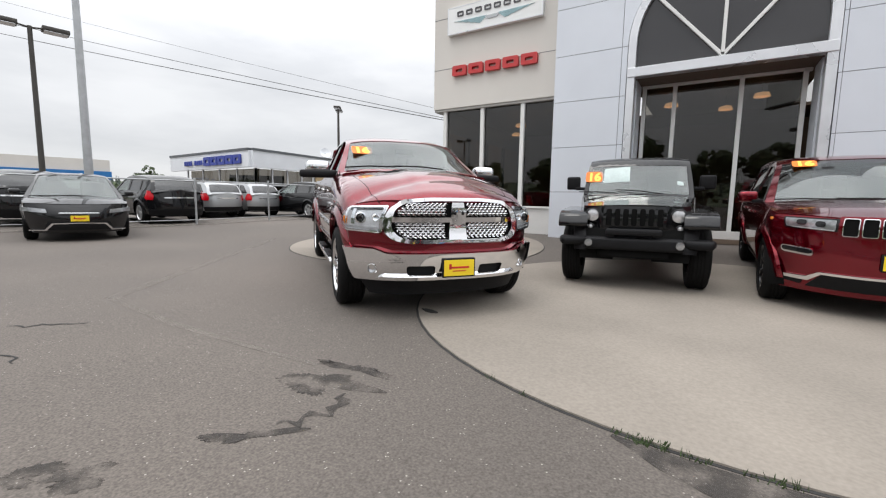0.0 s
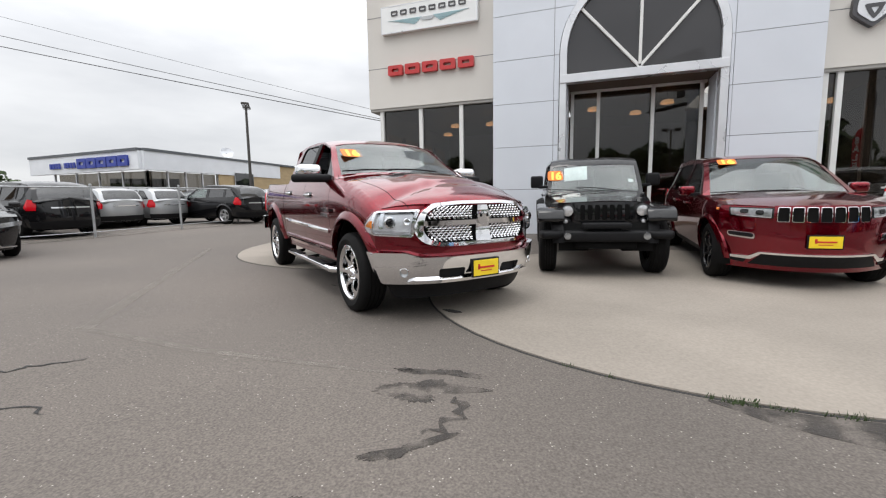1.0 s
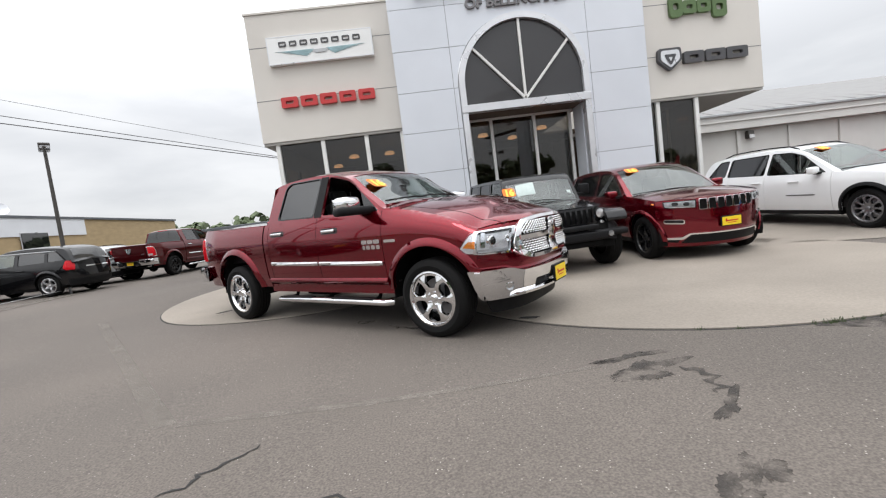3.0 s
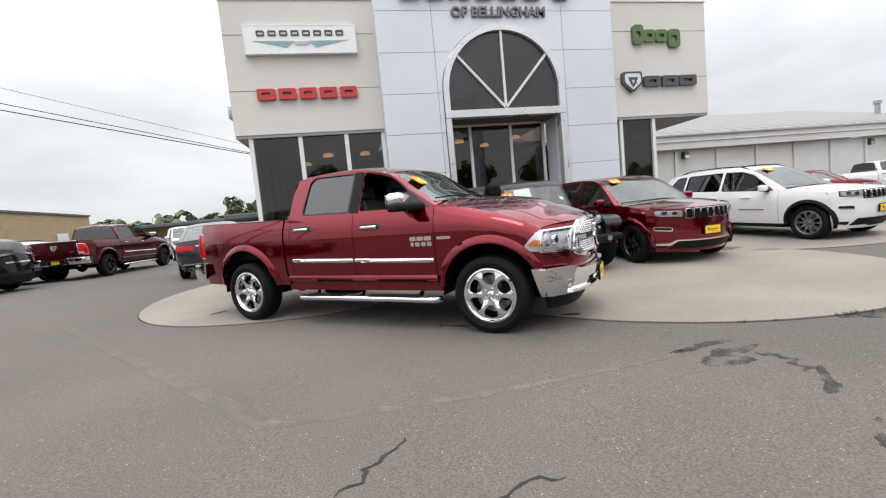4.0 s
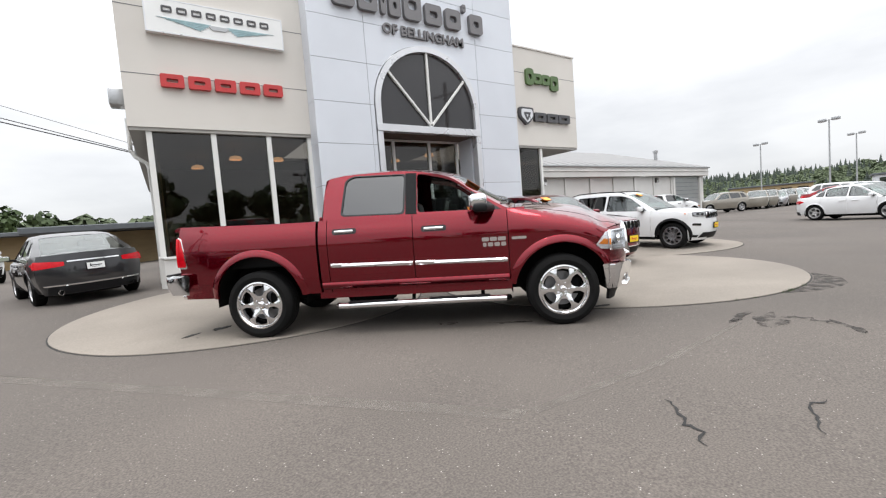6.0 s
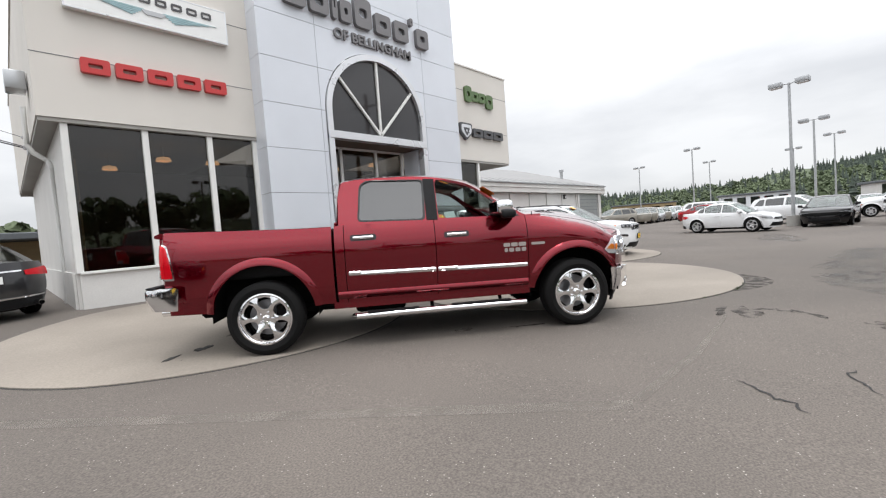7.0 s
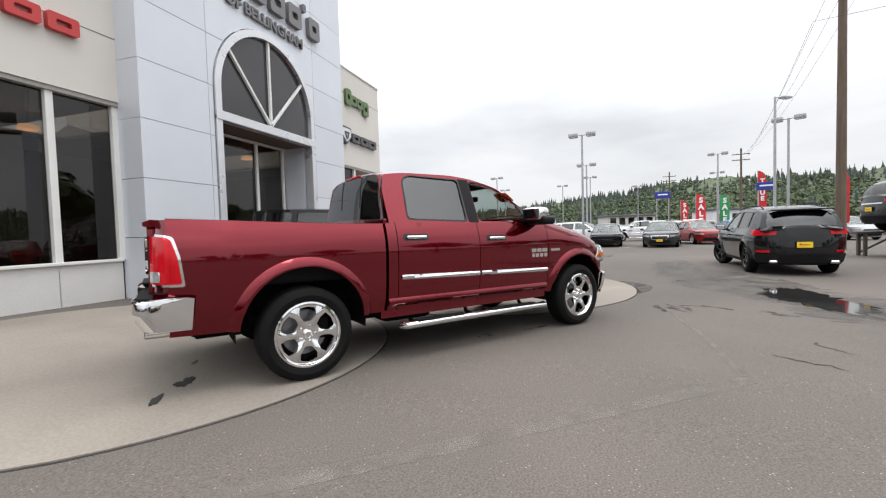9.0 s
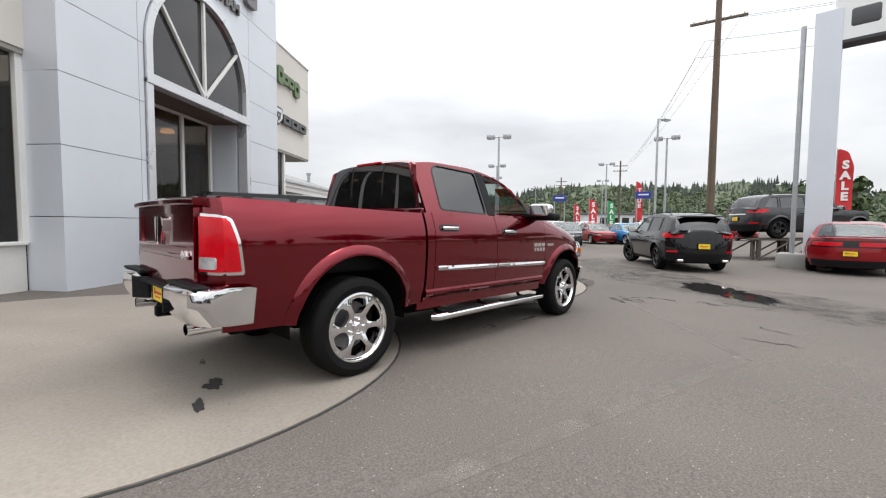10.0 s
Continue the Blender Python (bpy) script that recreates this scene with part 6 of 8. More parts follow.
    if rail:
        S["rail"] = True
    return S


def roof_rails(car, H, xa, xb, inset=0.10, mat=None):
    for s in (-1, 1):
        pts = []
        for i, x in enumerate(frange(xa, xb, (xb - xa) / 8)):
            y = s * (H.wy(x) - inset)
            lift = 0.0 if i in (0, 8) else 0.045
            pts.append((x, y, H.roof(x, y)[2] + lift))
        part("roof_rail", tube(pts, 0.014, 6), mat or M["black_plastic"], car)


def rear_suv(D, a=1.0, c=1.0, bar=True):
    D.append(("tail_lamp", "back2", [(0.50, 0.98 * c), (0.895, 0.965 * c), (0.895, 1.10 * c), (0.50, 1.07 * c)], 0.012, 0.03, M["red_lens"]))
    D.append(("tail_lamp", "side2", [(-2.125 * a, 0.96 * c), (-1.86 * a, 1.04 * c), (-1.88 * a, 1.10 * c), (-2.125 * a, 1.11 * c)], 0.008, 0.02, M["red_lens"]))
    D.append(("bumper_cladding", "back", [(-0.88, 0.31 * c), (0.88, 0.31 * c), (0.88, 0.52 * c), (-0.88, 0.52 * c)], 0.012, 0.02, M["black_plastic"]))
    D.append(("rear_reflector", "back2", [(0.62, 0.56 * c), (0.84, 0.56 * c), (0.84, 0.61 * c), (0.62, 0.61 * c)], 0.010, 0.02, M["red_lens"]))
    if bar:
        D.append(("tailgate_strip", "back", [(-0.46, 0.90 * c), (0.46, 0.90 * c), (0.46, 0.94 * c), (-0.46, 0.94 * c)], 0.012, 0.02, M["chrome"]))
    D.append(("rear_skirt", "back", [(-0.5, 0.26 * c), (0.5, 0.26 * c), (0.5, 0.305 * c), (-0.5, 0.305 * c)], 0.0, 0.05, M["under"]))


def tall_lamps(S, z0, z1):
    """Upright tail lamps in place of the long ones."""
    D = S["details"]
    D[:] = [d for d in D if d[0] not in ("tail_lamp", "rear_reflector")]
    D.append(("tail_lamp", "back2", [(0.74, z0), (0.885, z0), (0.885, z1), (0.77, z1), (0.72, z0 + 0.12)], 0.014, 0.03, M["red_lens"]))
    D.append(("tail_lamp", "side2", [(S["xrc"] - 0.005, z0), (S["xrc"] + 0.10, z0 + 0.06), (S["xrc"] + 0.04, z1), (S["xrc"] - 0.005, z1)], 0.010, 0.02, M["red_lens"]))


def slot_grille(car, H, y0, y1, z0, z1, n=7, off=0.012, ring=None):
    g = part("grille", patch(rounded([(y0 - 0.02, z0 - 0.015), (y1 + 0.02, z0 - 0.015), (y1 + 0.02, z1 + 0.015), (y0 - 0.02, z1 + 0.015)], 0.02, 2), lambda u, v: H.front(u, v, 0.004), (), 0.06, (-0.02, 0, 0)), ring or M["gloss_black"], car)
    w = (y1 - y0) / n
    for k in range(n):
        a, b = y0 + k * w + w * 0.07, y0 + (k + 1) * w - w * 0.07
        o = rounded([(a, z0), (b, z0), (b, z1), (a, z1)], 0.018, 3)
        i = rounded([(a + 0.006, z0 + 0.006), (b - 0.006, z0 + 0.006), (b - 0.006, z1 - 0.006), (a + 0.006, z1 - 0.006)], 0.014, 3)
        part("grille_ring", patch(o, lambda u, v: H.front(u, v, off + 0.012), [i], 0.06, (-0.02, 0, 0)), M["chrome"], g)
        part("grille_slot", patch(o, lambda u, v: H.front(u, v, off), (), 0.06, (-0.01, 0, 0)), M["under"], g)


def suv_front(D, chrome_low=True, light=None):
    lm = light or M["lamp_smoke"]
    D += [("headlamp_bezel", "front2", [(0.475, 0.850), (0.860, 0.868), (0.885, 0.975), (0.475, 0.975)], 0.004, 0.02, M["gloss_black"]),
          ("headlamp", "front2", [(0.495, 0.862), (0.845, 0.882), (0.865, 0.966), (0.495, 0.962)], 0.012, 0.02, lm),
          ("headlamp_projector", "front2", [(0.565, 0.888), (0.635, 0.892), (0.635, 0.948), (0.565, 0.945)], 0.020, 0.02, M["gloss_black"], 0.03),
          ("headlamp_projector", "front2", [(0.70, 0.900), (0.77, 0.905), (0.77, 0.958), (0.70, 0.955)], 0.020, 0.02, M["gloss_black"], 0.03),
          ("running_lamp", "front2", [(0.50, 0.858), (0.80, 0.876), (0.80, 0.886), (0.50, 0.868)], 0.020, 0.02, M["white_lens"]),
          ("turn_reflector", "side2", [(1.755, 0.945), (1.80, 0.928), (1.80, 0.958), (1.760, 0.962)], 0.010, 0.02, M["amber"]),
          ("fog_recess", "front2", [(0.64, 0.600), (0.88, 0.620), (0.88, 0.690), (0.64, 0.675)], 0.006, 0.02, M["chrome"], 0.03),
          ("fog_lamp", "front2", [(0.655, 0.620), (0.865, 0.638), (0.865, 0.680), (0.655, 0.667)], 0.016, 0.02, M["gloss_black"], 0.02),
          ("lower_intake", "front", [(-0.72, 0.290), (0.72, 0.290), (0.58, 0.425), (-0.58, 0.425)], 0.010, 0.02, M["black_plastic"]),
          ("lower_intake", "front2", [(0.76, 0.300), (0.93, 0.320), (0.93, 0.375), (0.72, 0.365)], 0.008, 0.02, M["black_plastic"])]
    if chrome_low:
        D += [("bumper_strip", "front", [(-0.60, 0.430), (0.60, 0.430), (0.60, 0.452), (-0.60, 0.452)], 0.020, 0.02, M["chrome"]),
              ("bumper_strip", "front2", [(0.600, 0.452), (0.700, 0.392), (0.93, 0.385), (0.93, 0.355), (0.690, 0.350), (0.585, 0.428)], 0.018, 0.02, M["chrome"])]
    for i, d in enumerate(D):
        if d[1] in ("front", "front2"):
            D[i] = (d[0], d[1], [(y * 0.93, z) for y, z in d[2]]) + tuple(d[3:])


# red off-road wagon on the large pad
S = suv_spec(M["maroon"], 4.80, 1.92, 1.72)
suv_front(S["details"])
rear_suv(S["details"])
S["rim_mat"], S["step"] = M["gloss_black"], 0.075
gc, GH = vehicle("sport_utility_vehicle", "dark cherry red sport utility vehicle with black wheels and slotted grille", "car", S, at(1.40, 7.76, -89, 2.9, 1.6))
slot_grille(gc, GH, -0.425, 0.425, 0.815, 0.985, ring=M["maroon"])
plate(gc, lambda y, z: GH.front(y, z, 0.012), 0.33, 0.16, 0.0, 0.60, 1)
sticker(gc, GH, 0.42, -0.46)

# white off-road wagon on its pad
S = suv_spec(M["white_paint"], 4.86, 1.94, 1.67)
suv_front(S["details"], False)
rear_suv(S["details"])
S["rim_mat"], S["holes"] = M["rim_grey"], 10
S["front"] = [(z, x - 0.13) for z, x in S["front"]]
S["lip_mat"], S["step"] = M["black_plastic"], 0.08
S["details"].append(("door_badge", "side2", [(0.05, 0.62), (0.62, 0.62), (0.62, 0.645), (0.05, 0.645)], 0.008, 0.01, M["grey_sign"]))
S["details"].append(("lower_lip", "front", [(-0.3, 0.26), (0.3, 0.26), (0.3, 0.30), (-0.3, 0.30)], 0.012, 0.02, M["black_plastic"]))
wg, WH = vehicle("sport_utility_vehicle", "white sport utility vehicle with grey alloy wheels and black roof rails", "car", S, at(5.28, 7.86, -82, 2.9, 1.6))
slot_grille(wg, WH, -0.425, 0.425, 0.815, 0.965)
roof_rails(wg, WH, -1.7, 0.1)
plate(wg, lambda y, z: WH.front(y, z, 0.012), 0.33, 0.16, 0.0, 0.60, 1)
sticker(wg, WH, 0.42, -0.40)

# black boxy off-roader
JS = dict(
    paint=M["black_paint"], half=[(0.3, 0.72), (0.55, 0.765), (1.05, 0.775), (1.16, 0.76), (1.25, 0.74)], plan=[(-2.1, 0.02), (-1.9, 0.0), (0.6, 0.0), (1.0, 0.06), (1.7, 0.16), (2.0, 0.2)],
    top=[(-2.1, 1.16), (0.9, 1.13), (1.1, 1.105), (1.5, 1.07), (1.9, 1.02)], zmid=0.9, sill=0.50, wheels=(-1.4735, 1.4735), R=0.405, ar=0.50, tw=0.245, rim=0.222, track=0.745, holes=5, rim_mat=M["gloss_black"], lip=0.07, lip_out=0.12, lip_mat=M["black_plastic"],
    front=[(0.45, 1.86), (0.8, 1.875), (1.1, 1.84), (1.2, 1.8)], xfc=1.72, nf=6.0, fascia=0.56, rear=[(0.45, -2.05), (1.3, -2.05)], xrc=-1.98, nr=8.0, rear_low=0.5, tail_crown=0.0,
    roof=[(-2.045, 1.17), (-2.02, 1.54), (-1.96, 1.66), (-1.8, 1.70), (0.0, 1.72), (0.40, 1.70), (0.52, 1.655), (0.66, 1.42), (0.80, 1.175), (0.84, 1.11)], xh=0.575, roof_step=0.06, xq=-1.975, xrg=-2.035, rg_in=0.86, kf=0.03, kr=0.01, tumble=0.16, crown=0.03, ws_in=0.92,
    windows=[[(-1.85, 1.25), (-1.12, 1.24), (-1.12, 1.63), (-1.82, 1.63)], [(-1.02, 1.24), (-0.30, 1.23), (-0.30, 1.635), (-1.02, 1.635)], [(-0.20, 1.23), (0.62, 1.21), (0.44, 1.635), (-0.20, 1.635)]], side_glass=[M["tint"], M["tint"], M["windshield"], M["tint"]],
    cuts=[(-1.98, -1.06), (-1.05, -0.25), (-0.24, 0.66), (0.67, 1.72)], slab_names=["rear_quarter", "rear_door", "front_door", "front_wing"], hood_crown=[(0.7, 0.02), (1.2, 0.045), (1.8, 0.035)], cowl=0.72,
    tub=(-1.9, 0.8), seats=(0.0, -0.85), mirror=(0.66, 1.33, (0.10, 0.20, 0.20)), mirror_mat=M["black_plastic"], handles=[(-0.36, 1.08), (0.52 - 0.62, 1.08)], handle_mat=M["black_plastic"], step=0.12, details=[])
jp, JH = vehicle("off_road_vehicle", "black boxy off-road vehicle with round headlamps and steel bumper", "car", JS, at(-1.07, 7.77, -82.5, 2.95, 1.6))
for k in range(7):
    y = -0.285 + k * 0.095
    part("grille_slot", patch(rounded([(y - 0.030, 0.80), (y + 0.030, 0.80), (y + 0.030, 1.01), (y - 0.030, 1.01)], 0.025, 3), lambda u, v: JH.front(u, v, 0.006), (), 0.05, (-0.01, 0, 0)), M["under"], jp)
for k in range(8):
    y = -0.3325 + k * 0.095
    part("grille_rib", patch(rounded([(y - 0.016, 0.79), (y + 0.016, 0.79), (y + 0.016, 1.018), (y - 0.016, 1.018)], 0.012, 2), lambda u, v: JH.front(u, v, 0.028), (), 0.05, (-0.03, 0, 0)), M["black_paint"], jp)
for s in (-1, 1):
    for y, z, r, mt in ((0.475, 0.925, 0.080, "white_lens"), (0.50, 0.775, 0.036, "white_lens")):
        c = JH.front(s * y, z, 0.02)
        l_ = part("headlamp" if r > 0.06 else "marker_lamp", lathe([(0, -0.022), (r * 0.5, -0.020), (r * 0.9, -0.010), (r, 0.02), (0, 0.02)], 24, closed=False), M["white_lens"], jp, m=Matrix.Translation(c) @ pose(0, 0, 0, 0, 0, 90))
        part("lamp_ring", lathe([(r, -0.02), (r + 0.014, -0.012), (r + 0.014, 0.03), (r, 0.03)], 24), M["gloss_black"], l_)
    # flat wings that slope down ahead of and behind the front wheels
    prof = [(-0.66, -0.30), (-0.50, -0.04), (-0.40, 0.02), (0.34, 0.00), (0.46, -0.035), (0.52, -0.15), (0.50, -0.20), (0.44, -0.17), (0.38, -0.075), (0.30, -0.045), (-0.36, -0.03), (-0.45, -0.09), (-0.60, -0.32)]
    fl = patch(rounded(prof, 0.03, 3), lambda u, v: (u, s * 0.18, v), (), 0.12, (0, -s * 0.36, 0))
    bmesh.ops.bevel(fl, geom=[e for e in fl.edges if len(e.link_faces) == 2 and e.calc_face_angle() > 1.2], offset=0.014, segments=2, affect="EDGES", profile=0.5)
    part("front_wing", fl, M["black_paint"], jp, m=pose(1.47, s * 0.715, 0.975))
bb = box(0.18, 1.10, 0.15, (2.02, 0, 0.595), 0.035, 3)
fbm = part("front_bumper", bb, M["black_plastic"], jp)
for s in (-1, 1):
    part("bumper_end", box(0.22, 0.38, 0.11, (0, 0, 0), 0.045, 3), M["black_plastic"], fbm, m=pose(1.94, s * 0.68, 0.61, 0, 0, -s * 16))
    part("fog_lamp", lathe([(0, -0.02), (0.045, -0.015), (0.048, 0.03), (0, 0.03)], 20, closed=False), M["lamp_smoke"], fbm, m=pose(2.11, s * 0.50, 0.605, 0, 0, 90))
part("winch_plate", box(0.16, 0.62, 0.07, (2.04, 0, 0.74), 0.02, 2), M["black_plastic"], fbm)
part("skid_plate", box(0.30, 0.80, 0.10, (1.9, 0, 0.47), 0.03, 2), M["under"], fbm)
for y in (-0.25, 0.28):
    part("hood_latch", box(0.10, 0.03, 0.03, (1.25, y * 2.2, 1.105), 0.008), M["black_plastic"], jp)
part("price_sheet", patch([(0.585, -0.46), (0.70, -0.46), (0.70, -0.10), (0.585, -0.10)], lambda u, v: JH.roof(u, v, 0.004), (), 0.1, (0, 0, -0.003)), M["paper"], jp)
sticker(jp, JH, 0.665, -0.60)
part("inspection_sticker", patch([(0.68, 0.52), (0.71, 0.52), (0.71, 0.60), (0.68, 0.60)], lambda u, v: JH.roof(u, v, 0.004), (), 0.1, (0, 0, -0.003)), M["paper"], jp)

# black crossover seen from behind
S = suv_spec(M["black_paint"], 4.62, 1.86, 1.70)
suv_front(S["details"], False)
S["details"] = [d for d in S["details"] if d[1] not in ("front", "front2")]
rear_suv(S["details"], 4.62 / 4.82, 0.97, False)
S["rim_mat"] = M["gloss_black"]
S["steer"] = 22
ck, CH = vehicle("crossover_car", "black crossover car with slim red tail lamps and black wheels", "car", S, at(4.90, -1.71, -4, 2.7, 1.6))
plate(ck, lambda y, z: CH.back(y, z, 0.02), 0.32, 0.16, 0.0, 0.72, -1)
roof_rails(ck, CH, -1.7, 0.1)
for s in (-1, 1):
    part("exhaust_tip", box(0.12, 0.16, 0.07, (-2.30, s * 0.56, 0.33), 0.025, 3), M["chrome"], ck)
part("tailgate_spoiler", box(0.26, 1.16, 0.035, (-2.15, 0, CH.roof(-2.05, 0)[2] - 0.01), 0.014, 2), M["black_paint"], ck)

# grey wagon on a display ramp
S = suv_spec(M["grey_paint"])
rear_suv(S["details"])
S["rim_mat"] = M["gloss_black"]
RZ = 0.82
gm = at(8.54, -8.15, -86, 2.9, 1.6)
gg, _ = vehicle("sport_utility_vehicle", "dark grey sport utility vehicle parked up on a timber display ramp", "car", S, Matrix.Translation((0, 0, RZ)) @ gm)
plate(gg, lambda y, z: _.back(y, z, 0.02), 0.32, 0.16, 0.0, 0.74, -1)
roof_rails(gg, _, -1.7, 0.1)
ramp = root("display_ramp", "weathered timber display ramp with trestle legs", "ramp", gm)
for s in (-1, 1):
    part("runway", box(4.9, 0.42, 0.07, (0, s * 0.80, RZ - 0.036), 0.01, 1), M["wood"], ramp)
    for k in range(5):
        x = -2.2 + k * 1.1
        for q in (-1, 1):
            part("leg", box(0.09, 0.09, RZ - 0.075, (x, s * 0.80 + q * 0.16, (RZ - 0.075) / 2), 0.006, 1), M["wood"], ramp)
    for k in range(4):
        x = -2.2 + k * 1.1
        part("brace", tube([(x, s * 0.98, 0.08), (x + 1.1, s * 0.98, RZ - 0.12)], 0.035, 4), M["wood"], ramp)

# saloon cars


def sedan_spec(paint_, L=4.88, W=1.87, H=1.49, rim_mat=None):
    a, b, c = L / 4.88, W / 1.87, H / 1.49

    def X(p):
        return [(x * a, z * c) for x, z in p]
    S = dict(
        paint=paint_, half=[(0.15 * c, 0.80 * b), (0.40 * c, 0.885 * b), (0.62 * c, 0.92 * b), (0.80 * c, 0.915 * b), (0.92 * c, 0.885 * b), (1.02 * c, 0.85 * b)],
        plan=[(-2.45 * a, 0.16), (-2.1 * a, 0.07), (-1.5 * a, 0.0), (1.2 * a, 0.0), (1.7 * a, 0.03), (2.05 * a, 0.11), (2.3 * a, 0.2)],
        top=X([(-2.46, 0.97), (-2.0, 1.0), (-1.4, 0.985), (0, 0.945), (0.8, 0.92), (1.25, 0.885), (1.9, 0.79), (2.3, 0.68)]),
        zmid=0.65 * c, sill=0.25 * c, wheels=(-1.37 * a, 1.37 * a), R=0.332 * c, ar=0.385 * c, tw=0.22, rim=0.225 * c, track=0.79 * b, holes=5, rim_mat=rim_mat or M["rim_silver"], lip=0.03, lip_out=0.016,
        front=[(0.15 * c, 2.24 * a), (0.35 * c, 2.33 * a), (0.55 * c, 2.325 * a), (0.72 * c, 2.25 * a), (0.85 * c, 2.1 * a)], xfc=1.86 * a, nf=2.6, fascia=0.18 * c,
        rear=[(0.2 * c, -2.40 * a), (0.5 * c, -2.47 * a), (0.8 * c, -2.45 * a), (1.0 * c, -2.42 * a)], xrc=-2.02 * a, nr=3.0, rear_low=0.22 * c, tail_crown=0.02, deck=True,
        roof=X([(-1.98, 0.985), (-1.62, 1.15), (-1.15, 1.355), (-0.75, 1.455), (-0.15, 1.49), (0.25, 1.465), (0.50, 1.39), (0.95, 1.14), (1.2, 0.995), (1.38, 0.90)]),
        xh=0.40 * a, xq=-1.02 * a, xrg=-1.86 * a, rg_in=0.84, kf=0.20, kr=0.16, tumble=0.44, crown=0.045, ws_in=0.90,
        windows=[X([(-1.35, 1.04), (-1.02, 1.03), (-1.0, 1.32), (-1.12, 1.27)]), X([(-0.95, 1.03), (-0.15, 1.005), (-0.13, 1.385), (-0.75, 1.36), (-0.93, 1.30)]), X([(-0.05, 1.0), (0.95, 0.965), (0.45, 1.28), (0.22, 1.365), (-0.03, 1.39)])],
        side_glass=[M["tint"], M["windshield"], M["windshield"], M["windshield"]],
        cuts=[(-2.02 * a, -1.13 * a), (-1.12 * a, -0.104 * a), (-0.096 * a, 0.97 * a), (0.98 * a, 1.86 * a)], slab_names=["rear_quarter", "rear_door", "front_door", "front_wing"],
        hood_crown=[(0.8 * a, 0.03), (1.3 * a, 0.075), (1.9 * a, 0.085), (2.3 * a, 0.05)], cowl=1.2 * a, tub=(-1.4 * a, 1.2 * a), seats=(0.05, -0.75 * a), mirror=(0.86 * a, 1.02 * c, (0.12, 0.19, 0.12)),
        handles=[(-0.28 * a, 0.83 * c), (0.66 * a - 0.4, 0.82 * c)], step=0.13, details=[])
    S["details"] += [("headlamp", "front2", [(0.50, 0.60 * c), (0.90 * b, 0.635 * c), (0.90 * b, 0.72 * c), (0.52, 0.68 * c)], 0.012, 0.02, M["lamp_smoke"]),
                     ("headlamp", "side2", [(1.60 * a, 0.72 * c), (1.865 * a, 0.64 * c), (1.865 * a, 0.72 * c), (1.66 * a, 0.745 * c)], 0.008, 0.02, M["white_lens"]),
                     ("grille", "front", [(-0.46, 0.56 * c), (0.46, 0.56 * c), (0.40, 0.66 * c), (-0.40, 0.66 * c)], 0.010, 0.02, M["gloss_black"]),
                     ("lower_intake", "front", [(-0.62, 0.25 * c), (0.62, 0.25 * c), (0.52, 0.42 * c), (-0.52, 0.42 * c)], 0.010, 0.02, M["black_plastic"]),
                     ("tail_lamp", "back2", [(0.46, 0.78 * c), (0.88 * b, 0.74 * c), (0.88 * b, 0.90 * c), (0.46, 0.86 * c)], 0.012, 0.03, M["red_lens"]),
                     ("tail_lamp", "side2", [(-2.025 * a, 0.75 * c), (-1.80 * a, 0.84 * c), (-2.025 * a, 0.90 * c)], 0.008, 0.02, M["red_lens"]),
                     ("rear_diffuser", "back", [(-0.80, 0.23 * c), (0.80, 0.23 * c), (0.74, 0.38 * c), (-0.74, 0.38 * c)], 0.012, 0.02, M["black_plastic"])]
    return S


S = sedan_spec(M["black_paint"], 4.88, 1.87, 1.49, M["rim_silver"])
S["details"] += [("grille_strip", "front", [(-0.34, 0.598), (0.34, 0.598), (0.30, 0.612), (-0.30, 0.612)], 0.022, 0.02, M["chrome"]),
                 ("bumper_strip", "front2", [(0.0, 0.402), (0.46, 0.388), (0.61, 0.250), (0.88, 0.240), (0.88, 0.220), (0.59, 0.226), (0.43, 0.368), (0.0, 0.384)], 0.020, 0.02, M["chrome"], 0.006)]
s200, SH = vehicle("saloon_car", "black saloon car with chrome lower trim facing the lot", "car", S, at(-13.54, 4.30, -15.5, 2.74, 1.58))
plate(s200, lambda y, z: SH.front(y, z, 0.012), 0.33, 0.15, 0.0, 0.49, 1)

S = sedan_spec(M["grey_paint"], 4.86, 1.86, 1.475, M["rim_silver"])
S["details"] += [("bumper_strip", "back", [(-0.78, 0.385), (0.78, 0.385), (0.80, 0.41), (-0.80, 0.41)], 0.018, 0.02, M["chrome"]), ("boot_shade", "back", [(-0.42, 0.84), (0.42, 0.84), (0.42, 0.865), (-0.42, 0.865)], 0.012, 0.02, M["chrome"])]
son, SO = vehicle("saloon_car", "grey saloon car seen from behind with red tail lamps", "car", S, at(-8.79, 13.32, 107, 2.8, 1.6))
plate(son, lambda y, z: SO.back(y, z, 0.014), 0.31, 0.155, 0.0, 0.72, -1, True)
for s in (-1, 1):
    part("exhaust_tip", lathe([(0.04, -0.1), (0.047, -0.1), (0.047, 0.1), (0.04, 0.1)], 16), M["chrome"], son, m=pose(-2.40, s * 0.58, 0.27, 0, 0, 90))

S = sedan_spec(M["white_paint"], 4.37, 1.70, 1.455, M["rim_silver"])
acc, AH = vehicle("saloon_car", "white compact saloon car parked across the lot", "car", S, at(17.4, 5.28, -103, 2.57, 1.5))

